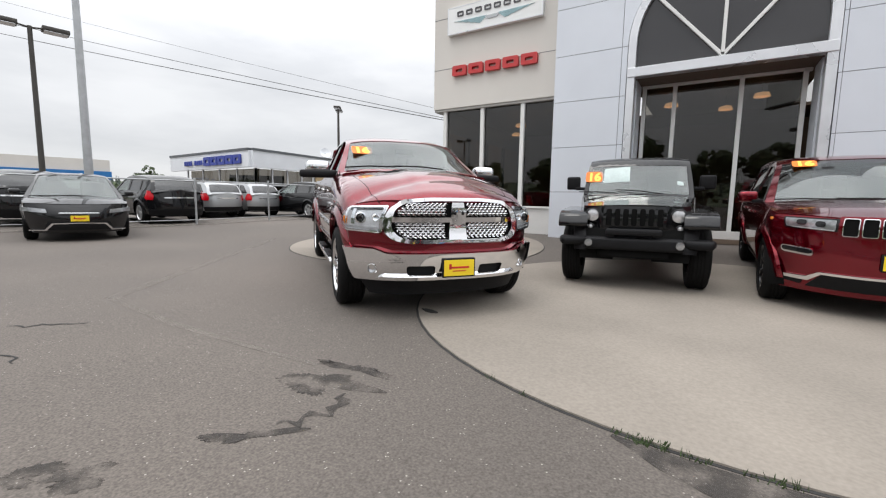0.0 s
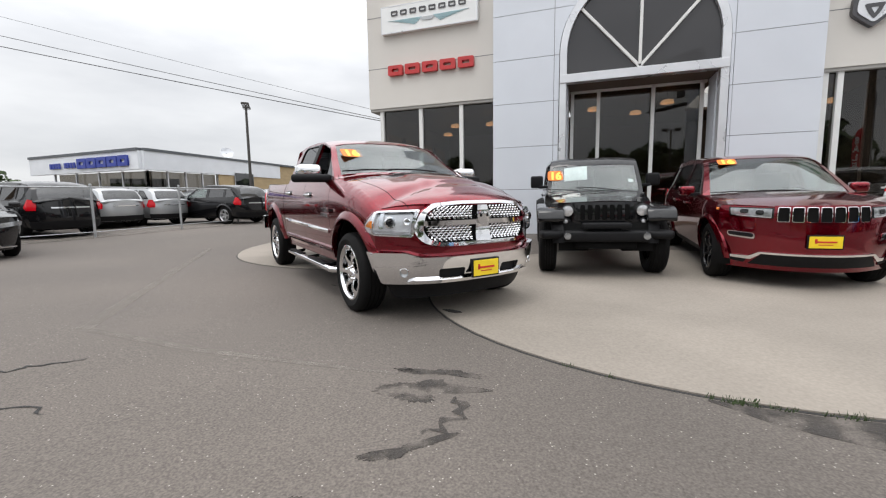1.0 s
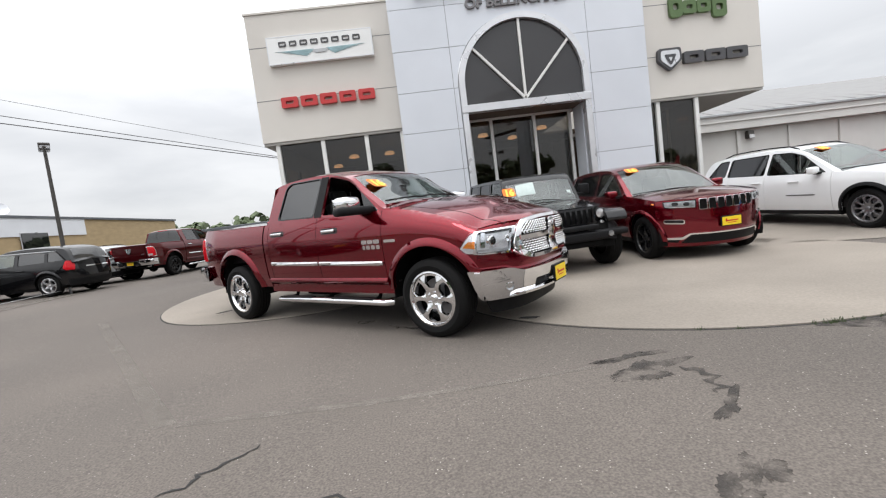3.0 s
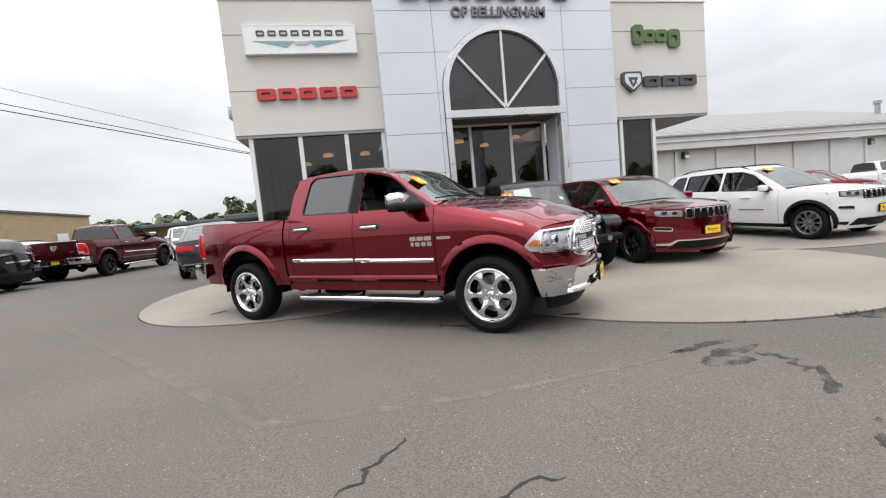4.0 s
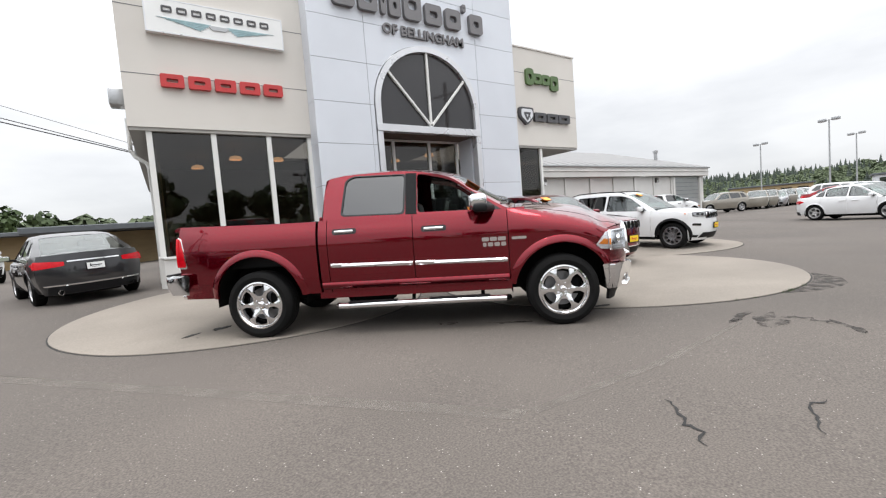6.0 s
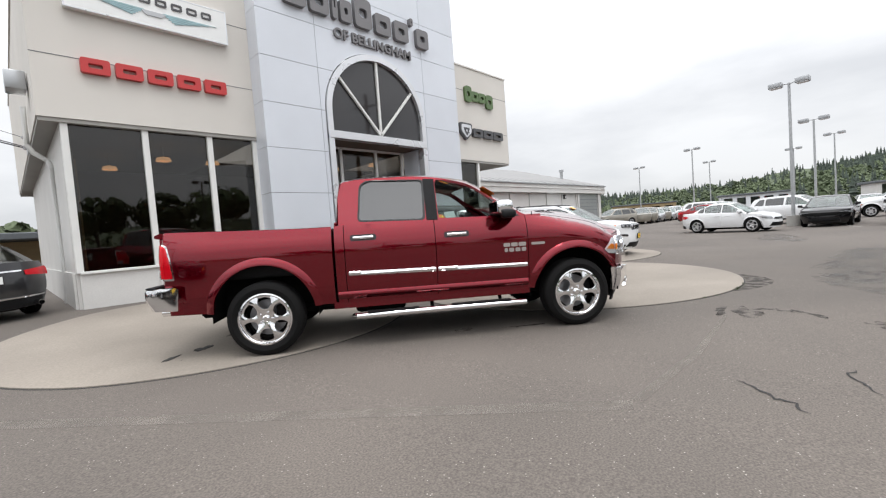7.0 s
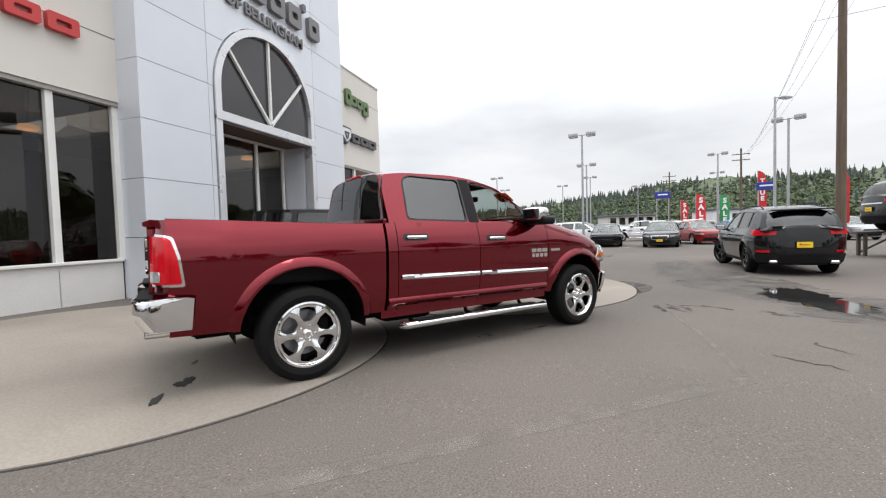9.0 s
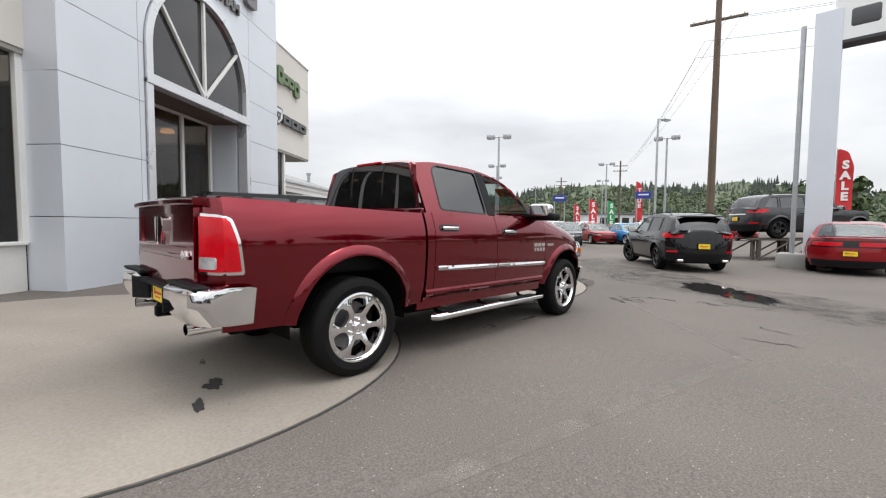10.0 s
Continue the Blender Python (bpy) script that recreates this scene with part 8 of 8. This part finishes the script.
# ---- sign pylon ----
py = root("sign_pylon", "silver pylon sign on a concrete block", "sign", pose(4.68, -5.62, ground_z(4.68, -5.62) - 0.02, 0, 0, -39))
part("base", box(1.15, 1.3, 0.46, (0, 0, 0.23), 0.03, 2), M["concrete_side"], py)
part("column", box(0.55, 0.62, 7.2, (0, -0.28, 4.0), 0.01, 1), M["panel"], py)
part("side_post", tube([(0, 0.30, 0.4), (0, 0.30, 7.4)], 0.07, 10), M["steel"], py)
sp = part("sign_box", box(0.5, 3.2, 2.6, (0, -2.0, 7.9), 0.03, 1), M["white_sign"], py)
part("sign_border", box(0.54, 3.3, 0.10, (0, -2.0, 6.62), 0.01, 1), M["wire"], py)
part("sign_emblem", box(0.53, 0.7, 0.6, (0, -1.05, 7.25), 0.1, 3), M["dark_sign"], py)

# ---- feather banners ----


def banner(x, y, h, mat, text, yaw, lean=0.0, w=0.75):
    e = root("feather_banner", "tall feather banner with white printed letters", "banner", pose(x, y, ground_z(x, y), 0, lean, yaw))
    part("pole", tube([(0, 0, 0), (0, 0, h)], 0.025, 8), M["steel"], e)
    outline = rounded([(0.02, h * 0.28), (w, h * 0.30), (w, h * 0.82), (w * 0.65, h * 0.96), (0.02, h)], 0.15, 4)
    cl_ = part("cloth", patch(outline, lambda u, v: (u, 0.05 * math.sin(3 * u + 1.7 * v), v), (), 0.25, (0, 0.008, 0)), mat, e)
    for k, c in enumerate(text):
        words(c, 0.62, 0.01, M["banner_white"], cl_, pose(w * 0.52, -0.075, h * 0.80 - 0.60 * k, 90, 0, 0), "banner_letter", bold=0.03)
    return e


for x, y, h, mt, tx_, yaw in ((33.5, -6.4, 3.9, "banner_red", "SALE", -100), (36.0, -8.9, 3.9, "banner_green", "SALE", -100), (43.0, -14.2, 6.6, "banner_red", "TRUE", -105), (17.0, -16.0, 5.8, "banner_red", "SALE", -118), (45, -7.5, 4.0, "banner_red", "SALE", -95)):
    banner(x, y, h, M[mt], tx_, yaw)
banner(17.4, -9.2, 3.7, M["banner_red"], "", -150, w=0.36)
sb = root("road_sign", "blue roadside sign panel on posts", "sign", pose(44, -5.5, 0.6, 0, 0, 80))
part("panel", box(1.5, 0.16, 0.75, (0, 0, 4.0), 0.02, 1), M["blue_sign"], sb)
part("text_bar", box(1.0, 0.18, 0.14, (0, 0, 4.05), 0.0), M["white_sign"], sb)
for s in (-1, 1):
    part("post", tube([(s * 0.6, 0, 0), (s * 0.6, 0, 3.65)], 0.05, 8), M["steel"], sb)
sb2 = copy_thing(sb, pose(38, -13.2, 0.6, 0, 0, 70))
# far low buildings east
rb = random.Random(5)
for k, (x, y, w, d, h, mt) in enumerate(((104, 16, 12, 7, 3.0, "white_fascia"), (92, -6, 10, 6, 2.8, "garage_wall"), (88, -26, 14, 7, 3.2, "white_fascia"), (120, 44, 16, 8, 3.2, "brick"))):
    e = root("shop_building", "far low commercial building", "building", pose(x, y, 0.5, 0, 0, 100 + rb.uniform(-15, 15)), "far buildings", "structure")
    part("wall", box(w, d, h, (0, 0, h / 2), 0.02, 1), M[mt], e, smooth=0)
    part("roof", box(w + 0.8, d + 0.8, 0.35, (0, 0, h + 0.17), 0.05, 1), M["roof_edge"], e, smooth=0)
    for q in range(5):
        part("window", box(w / 8, 0.06, 1.5, (-w / 2 + (q + 0.6) * w / 5.2, d / 2 + 0.02, 1.8), 0.01, 1), M["tint"], e, smooth=0)
        part("window", box(w / 8, 0.06, 1.5, (-w / 2 + (q + 0.6) * w / 5.2, -d / 2 - 0.02, 1.8), 0.01, 1), M["tint"], e, smooth=0)
# north row behind the van
nb = root("shop_building", "long low tan carport building behind the lot", "building", pose(-22.1, 44.3, -0.1, 0, 0, -6), kind="structure")
part("wall", box(34, 6, 2.7, (0, 3, 1.35), 0.02, 1), M["brick"], nb, smooth=0)
part("roof", box(35, 8, 0.3, (0, 2, 2.85), 0.04, 1), M["roof_edge"], nb, smooth=0)
nb2 = root("shop_building", "low olive building with a wide flat roof", "building", pose(-4.1, 34.1, -0.15, 0, 0, 8), kind="structure")
part("wall", box(16, 6, 2.4, (0, 3, 1.2), 0.02, 1), M["brick"], nb2, smooth=0)
part("roof", box(19, 9, 0.35, (0, 1.5, 2.6), 0.04, 1), M["roof_edge"], nb2, smooth=0)

# floodlight box and downpipe on the west end of the facade
fl = root("wall_light", "small white floodlight box on the wall", "light", pose(-7.48, 12.3, 4.62))
part("housing", box(0.30, 0.44, 0.36, (0, 0, 0), 0.03, 2), M["silver_paint"], fl)
part("bracket", box(0.10, 0.10, 0.06, (0.16, 0, 0), 0.01, 1), M["steel"], fl)
dp = root("downpipe", "pale metal downpipe bent under the soffit and down the wall", "pipe", pose(-7.04, 13.2, 0))
part("pipe", tube([(-0.34, 0, 4.4), (-0.34, 0, 3.62), (-0.26, 0, 3.46), (-0.04, 0, 3.30), (0.0, 0, 3.15), (0, 0, 0.22)], 0.05, 10), M["white_trim"], dp)

# ---- trees ----
tr = random.Random(21)


def blob(bm, c, r, rnd, sq=0.85):
    """A ragged clump of leaf quads."""
    n = int(26 + 20 * r)
    for _ in range(n):
        d = Vector((rnd.gauss(0, 1), rnd.gauss(0, 1), rnd.gauss(0, 1))).normalized()
        p = Vector(c) + Vector((d.x, d.y, d.z * sq)) * r * rnd.uniform(0.55, 1.08)
        s = r * rnd.uniform(0.16, 0.34)
        a = d.cross(Vector((rnd.uniform(-1, 1), rnd.uniform(-1, 1), rnd.uniform(-1, 1)))).normalized()
        b = (d + 0.6 * Vector((rnd.uniform(-1, 1), rnd.uniform(-1, 1), rnd.uniform(-1, 1)))).cross(a).normalized()
        q = [bm.verts.new(p + s * (a * i + b * j)) for i, j in ((-1, -0.7), (0.2, -1.1), (1.1, 0.1), (0.1, 1.0), (-0.9, 0.5))]
        bm.faces.new(q)


def broadleaf(x, y, h, name="tree", label="green broadleaf tree with an uneven crown", spread=0.42, mat="leaf"):
    e = root(name, label, "tree", pose(x, y, ground_z(x, y)))
    t = [(0, 0, -0.2), (tr.uniform(-0.1, 0.1), tr.uniform(-0.1, 0.1), h * 0.25), (tr.uniform(-0.3, 0.3), tr.uniform(-0.3, 0.3), h * 0.55), (tr.uniform(-0.4, 0.4), tr.uniform(-0.4, 0.4), h * 0.85)]
    bm = tube(t, [h * 0.03, h * 0.024, h * 0.016, h * 0.005], 8)
    cr = bmesh.new()
    for k in range(7):
        a = tr.uniform(0, 6.28)
        z0 = h * tr.uniform(0.25, 0.6)
        r = h * spread * tr.uniform(0.5, 0.95)
        tip = (math.cos(a) * r, math.sin(a) * r, z0 + h * tr.uniform(0.1, 0.3))
        join(bm, tube([(0, 0, z0), tuple(Vector((0, 0, z0)).lerp(Vector(tip), 0.55) + Vector((0, 0, 0.1))), tip], [h * 0.012, h * 0.008, h * 0.003], 6))
        blob(cr, tip, h * tr.uniform(0.12, 0.19), tr)
        blob(cr, Vector(tip) * 0.62 + Vector((0, 0, h * 0.22)), h * tr.uniform(0.12, 0.18), tr)
    blob(cr, t[3], h * 0.16, tr)
    part("trunk", bm, M["bark"], e)
    part("crown", cr, M[mat], e, smooth=0)
    return e


def conifer_mesh(bm, x, y, z, h, w, rnd):
    for k in range(7):
        zz = z + h * (0.12 + 0.13 * k)
        r = w * (1 - k / 7.4) * rnd.uniform(0.8, 1.15)
        n = 7
        a0 = rnd.uniform(0, 6)
        tip = bm.verts.new((x + rnd.uniform(-0.03, 0.03) * h, y, zz + h * 0.22))
        ring = [bm.verts.new((x + r * rnd.uniform(0.55, 1.15) * math.cos(a0 + 6.283 * i / n), y + r * rnd.uniform(0.55, 1.15) * math.sin(a0 + 6.283 * i / n), zz + rnd.uniform(-0.04, 0.03) * h)) for i in range(n)]
        for i in range(n):
            bm.faces.new((tip, ring[i], ring[(i + 1) % n]))


def round_mesh(bm, x, y, z, h, w, rnd):
    for k in range(5):
        c = Vector((x + rnd.uniform(-0.5, 0.5) * w, y + rnd.uniform(-0.5, 0.5) * w, z + h * rnd.uniform(0.35, 0.8)))
        r = w * rnd.uniform(0.4, 0.7)
        for q in range(11):
            d = Vector((rnd.gauss(0, 1), rnd.gauss(0, 1), rnd.gauss(0.4, 1))).normalized()
            p = c + d * r
            a = d.orthogonal().normalized()
            b = d.cross(a)
            s = r * rnd.uniform(0.34, 0.66)
            an = rnd.uniform(0, 6)
            bm.faces.new([bm.verts.new(p + s * (a * math.cos(an + t) + b * math.sin(an + t)) - d * (0.3 * s if t else 0)) for t in (0, 1.3, 2.5, 3.7, 5.0)])


broadleaf(-20.5, 61, 6.4, spread=0.16, label="slim tall poplar-like tree")
broadleaf(-18.0, 62, 5.6, spread=0.25)
for x, y, h in ((-41, 17.5, 3.2),):
    broadleaf(x, y, h)
# trees across the road to the south
for k in range(15):
    broadleaf(-52 + k * 8.4 + tr.uniform(-2.5, 2.5), -38 + tr.uniform(-4, 4), tr.uniform(5.5, 10.0), spread=tr.uniform(0.3, 0.45))
# hedge-like trees to the north
wood = bmesh.new()
wr = random.Random(8)
for k in range(170):
    x = wr.uniform(-75, 18)
    y = 66 + wr.uniform(0, 14) + 0.05 * abs(x)
    round_mesh(wood, x, y, 0.1, wr.uniform(3.6, 6.2), wr.uniform(1.4, 2.4), wr)
tagged(part("far_wood", wood, M["forest_hazed"], smooth=0), "row of trees behind the lot in haze-lifted pale green", "wood", kind="stuff")
# ---- hills with forest ----
azs = [-180, -130, -95, -70, -50, -41, -34, -28, -20, -11, -5, 2, 8, 15, 25, 36, 50, 75, 100, 140, 180]
els = [2.0, 2.4, 2.8, 3.2, 3.4, 3.6, 5.2, 5.0, 5.3, 5.4, 4.6, 3.7, 3.0, 2.4, 2.5, 1.4, 1.0, 0.8, 0.8, 1.2, 2.0]


def ridge(az):
    return float(np.interp(az, azs, els))


hv, hf = [], []
na, nr_ = 180, 9
for i in range(na + 1):
    az = -180 + 360 * i / na
    for j in range(nr_):
        t = j / (nr_ - 1)
        d = 170 + 330 * t
        top = math.tan(radians(ridge(az))) * 500
        z = 0.3 + top * (t ** 1.5) * (0.94 + 0.06 * math.sin(az * 0.9 + 3 * t) + 0.05 * math.sin(az * 0.37))
        hv.append((d * math.cos(radians(az)), d * math.sin(radians(az)), z))
for i in range(na):
    for j in range(nr_ - 1):
        a = i * nr_ + j
        hf.append((a, a + nr_, a + nr_ + 1, a + 1))
hm = bpy.data.meshes.new("hill")
hm.from_pydata(hv, [], hf)
hm.materials.append(M["hill"])
hm.polygons.foreach_set("use_smooth", [True] * len(hm.polygons))
tagged(new("backdrop_hill", hm), "low wooded hills round the town", "hill", kind="structure")
f1, f2 = bmesh.new(), bmesh.new()
fr_ = random.Random(3)
for _ in range(8500):
    az = fr_.choice((fr_.uniform(-75, 60), fr_.uniform(-75, 60), fr_.uniform(-75, 60), fr_.uniform(-180, 180)))
    t = fr_.uniform(0.12, 1.0)
    d = 170 + 330 * t
    z = 0.3 + math.tan(radians(ridge(az))) * 500 * t ** 1.5 * 0.94
    x, y = d * math.cos(radians(az)), d * math.sin(radians(az))
    if fr_.random() < (0.85 if t > 0.72 else 0.10) * (0.6 + 0.4 * math.sin(az * 0.23 + 2.2)):
        conifer_mesh(f1, x, y, z - 1, fr_.uniform(5.5, 9.0), fr_.uniform(1.6, 2.6), fr_)
    else:
        round_mesh(f2, x, y, z - 1.5, fr_.uniform(3.5, 6.0), fr_.uniform(1.6, 3.0), fr_)
tagged(part("forest_conifers", f1, M["forest"], smooth=0), "dark conifers on the hillside", "forest", kind="stuff")
tagged(part("forest_broadleaf", f2, M["forest_hazed"], smooth=0), "broadleaf woods on the hillside in haze-lifted pale green", "forest", kind="stuff")

# ---- marks on the asphalt ----
mk = random.Random(13)


def crack(pts, w, label="dark branching crack in the asphalt", mat="crack"):
    """A ragged thin strip that follows the ground."""
    L, R = [], []
    fine = []
    for (xa, ya), (xb, yb) in zip(pts, pts[1:]):
        n = max(2, int(math.hypot(xb - xa, yb - ya) / 0.035))
        fine += [(xa + (xb - xa) * k / n, ya + (yb - ya) * k / n) for k in range(n)]
    fine.append(pts[-1])
    bm = bmesh.new()
    prev = None
    N = len(fine)
    for i, (x, y) in enumerate(fine):
        a, b = fine[max(0, i - 1)], fine[min(N - 1, i + 1)]
        d = Vector((b[0] - a[0], b[1] - a[1], 0)).normalized()
        n = Vector((-d.y, d.x, 0))
        o = mk.gauss(0, w * 0.45)
        ww = w * mk.uniform(0.25, 1.0) * min(1, 4 * min(i + 1, N - i) / N)
        p = Vector((x, y, ground_z(x, y) + 0.004)) + n * o
        cur = (bm.verts.new(p + n * ww / 2), bm.verts.new(p - n * ww / 2))
        if prev:
            bm.faces.new((prev[0], prev[1], cur[1], cur[0]))
        prev = cur
    return tagged(part("pavement_crack", bm, M[mat], smooth=0), label, "crack", kind="structure")


def stain(cx, cy, rx, ry, mat, label, yaw=0.0, rough=0.35, lift=0.003, n=120, seed=1):
    q = random.Random(seed)
    ph = [q.uniform(0, 6.28) for _ in range(8)]
    pts = []
    for k in range(n):
        a = 2 * math.pi * k / n
        r = 1 + sum(rough / (j + 1) * math.sin((j + 2) * a + ph[j]) for j in range(7)) + q.uniform(-0.16, 0.16)
        x, y = rx * r * math.cos(a), ry * r * math.sin(a)
        c, s = math.cos(radians(yaw)), math.sin(radians(yaw))
        pts.append((cx + x * c - y * s, cy + x * s + y * c))
    bm = patch(pts, lambda u, v: (u, v, ground_z(u, v) + lift), (), 0.4, (0, 0, -0.02))
    return tagged(part("pavement_stain", bm, mat, smooth=0), label, "stain", kind="structure")


crack([(-4.35, 1.54), (-4.43, 1.42), (-4.51, 1.35), (-4.59, 1.30), (-4.56, 1.24), (-4.64, 1.18), (-4.72, 1.12)], 0.032)
crack([(-3.68, 0.92), (-3.79, 0.95), (-3.89, 0.94), (-3.98, 0.89), (-4.12, 0.86), (-4.18, 0.81)], 0.026)
DK = "dark patch in the worn asphalt"
SM = M["asphalt_patch"]
stain(-1.86, 2.10, 0.17, 0.06, SM, DK, 8, 0.5, seed=3)
stain(-2.11, 2.07, 0.07, 0.025, SM, DK, 12, 0.5, seed=5)
stain(-1.90, 1.83, 0.24, 0.12, SM, DK, 4, 0.4, seed=2)
crack([(-1.70, 1.78), (-1.60, 1.71), (-1.60, 1.60), (-1.63, 1.50), (-1.69, 1.38)], 0.075, "dark drip trail in the asphalt", "asphalt_patch")
stain(-1.74, 1.26, 0.14, 0.05, SM, DK, 45, 0.5, seed=4)
stain(-2.01, 0.72, 0.12, 0.06, SM, DK, 45, 0.5, seed=19)
stain(-2.20, 0.60, 0.12, 0.06, SM, DK, 40, 0.5, seed=20)
stain(-4.12, 4.33, 0.13, 0.04, SM, "oily drip mark", -36, 0.5, seed=6)
stain(-3.58, 3.80, 0.16, 0.04, SM, "oily drip mark", -36, 0.5, seed=7)
stain(-2.26, 3.51, 0.09, 0.045, M["crack"], "small dark drain cover", -20, 0.12, 0.016, seed=8)
OIL = "dark oil spot on the concrete"
stain(-6.37, 6.42, 0.10, 0.060, M["crack"], OIL, 40, 0.3, 0.017, seed=9)
stain(-6.73, 6.29, 0.11, 0.030, M["crack"], OIL, 40, 0.2, 0.017, seed=10)
stain(-5.96, 6.79, 0.08, 0.020, SM, OIL, 40, 0.3, 0.017, seed=11)
stain(-6.71, 6.08, 0.045, 0.012, SM, OIL, 40, 0.3, 0.017, seed=22)
stain(-0.70, -0.30, 1.15, 0.50, M["wet"], "dark wet puddle on the asphalt", 12, 0.20, 0.006, seed=12)
stain(-0.3, -0.35, 2.5, 1.25, M["damp"], "damp area round the puddle", 18, 0.2, 0.003, seed=13)
stain(4.0, 0.55, 2.6, 0.85, M["damp"], "damp asphalt behind a parked car", -12, 0.3, 0.0035, seed=31)
stain(-2.9, -0.95, 1.3, 0.75, M["damp"], "damp asphalt below the puddle", 40, 0.25, 0.0045, seed=32)
stain(11.5, 2.8, 1.5, 0.8, M["damp"], "damp streak on the asphalt", 20, 0.4, 0.003, seed=16)
# dark joint round the pads
for cx, cy, r in PADS:
    sheet("pavement_joint", disc(cx, cy, r + 0.020), M["crack"], "dark joint round the concrete pad", 0.003, 0.6)
# ragged darker asphalt beside the large pad
bcx, bcy, brr = max(PADS, key=lambda p: p[2])


def beside(az, out):
    """A place beside the rim of the large pad, by its bearing from the pad's middle."""
    return (bcx + (brr + out) * math.cos(radians(az)), bcy + (brr + out) * math.sin(radians(az)))


AZ0_ = math.degrees(math.atan2(2.20 - bcy, -0.35 - bcx))
ringw = [(AZ0_ + d, w) for d, w in ((0, 0.02), (2, 0.07), (4, 0.14), (7, 0.20), (10, 0.25), (14, 0.33), (19, 0.36), (25, 0.30), (30, 0.16), (33, 0.04))]
sheet("pavement_stain", [beside(z, 0.036) for z, w in ringw] + [beside(z, 0.04 + w) for z, w in ringw[::-1]], SM, "dark worn asphalt along the pad's rim", 0.0035, 0.2)
# pale trench repair
sheet("pavement_seam", [(-9.10, 6.68), (-5.22, 1.94), (-5.08, 2.00), (-9.00, 6.78)], M["asphalt_seam"], "paler trench repair in the asphalt", 0.0022, 0.4)
sheet("pavement_seam", [(-5.06, 1.93), (-3.76, 1.88), (-2.13, 1.98), (-2.13, 2.02), (-3.76, 1.96), (-5.06, 2.01)], M["asphalt_seam"], "paler trench repair in the asphalt", 0.0022, 0.4)
# parking line far off
sheet("pavement_line", [(20.9, 2.6), (21.0, 2.6), (17.6, 0.6), (17.5, 0.6)], M["white_trim"], "worn white parking line", 0.004, 1.0)

# grass tufts in the joint of the large pad
gt = random.Random(77)
for d_, n, r in ((2.0, 46, 0.09), (3.6, 30, 0.07), (6.0, 16, 0.05), (11.0, 34, 0.08), (-9.0, 10, 0.05), (-14.0, 8, 0.04)):
    x, y = beside(AZ0_ + d_, 0.018)
    tuft = bmesh.new()
    for _ in range(n):
        a, d = gt.uniform(0, 6.28), r * gt.random() ** 0.6
        px, py = d * math.cos(a) * 1.5, d * math.sin(a) * 0.35
        lean, h, w = gt.uniform(0, 6.28), gt.uniform(0.012, 0.035), gt.uniform(0.002, 0.004)
        tx, ty = px + 0.4 * h * math.cos(lean), py + 0.4 * h * math.sin(lean)
        q = [tuft.verts.new(p) for p in ((px - w, py, -0.004), (px + w, py, -0.004), (tx + w * 0.5, ty, h * 0.7), (tx, ty, h))]
        tuft.faces.new(q)
    tagged(part("grass_tuft", tuft, M["leaf"], m=pose(x, y, ground_z(x, y) + 0.004, 0, 0, AZ0_ + d_ + 90), smooth=0), "small green grass tuft in the pavement joint", "grass", "grass in the joint")
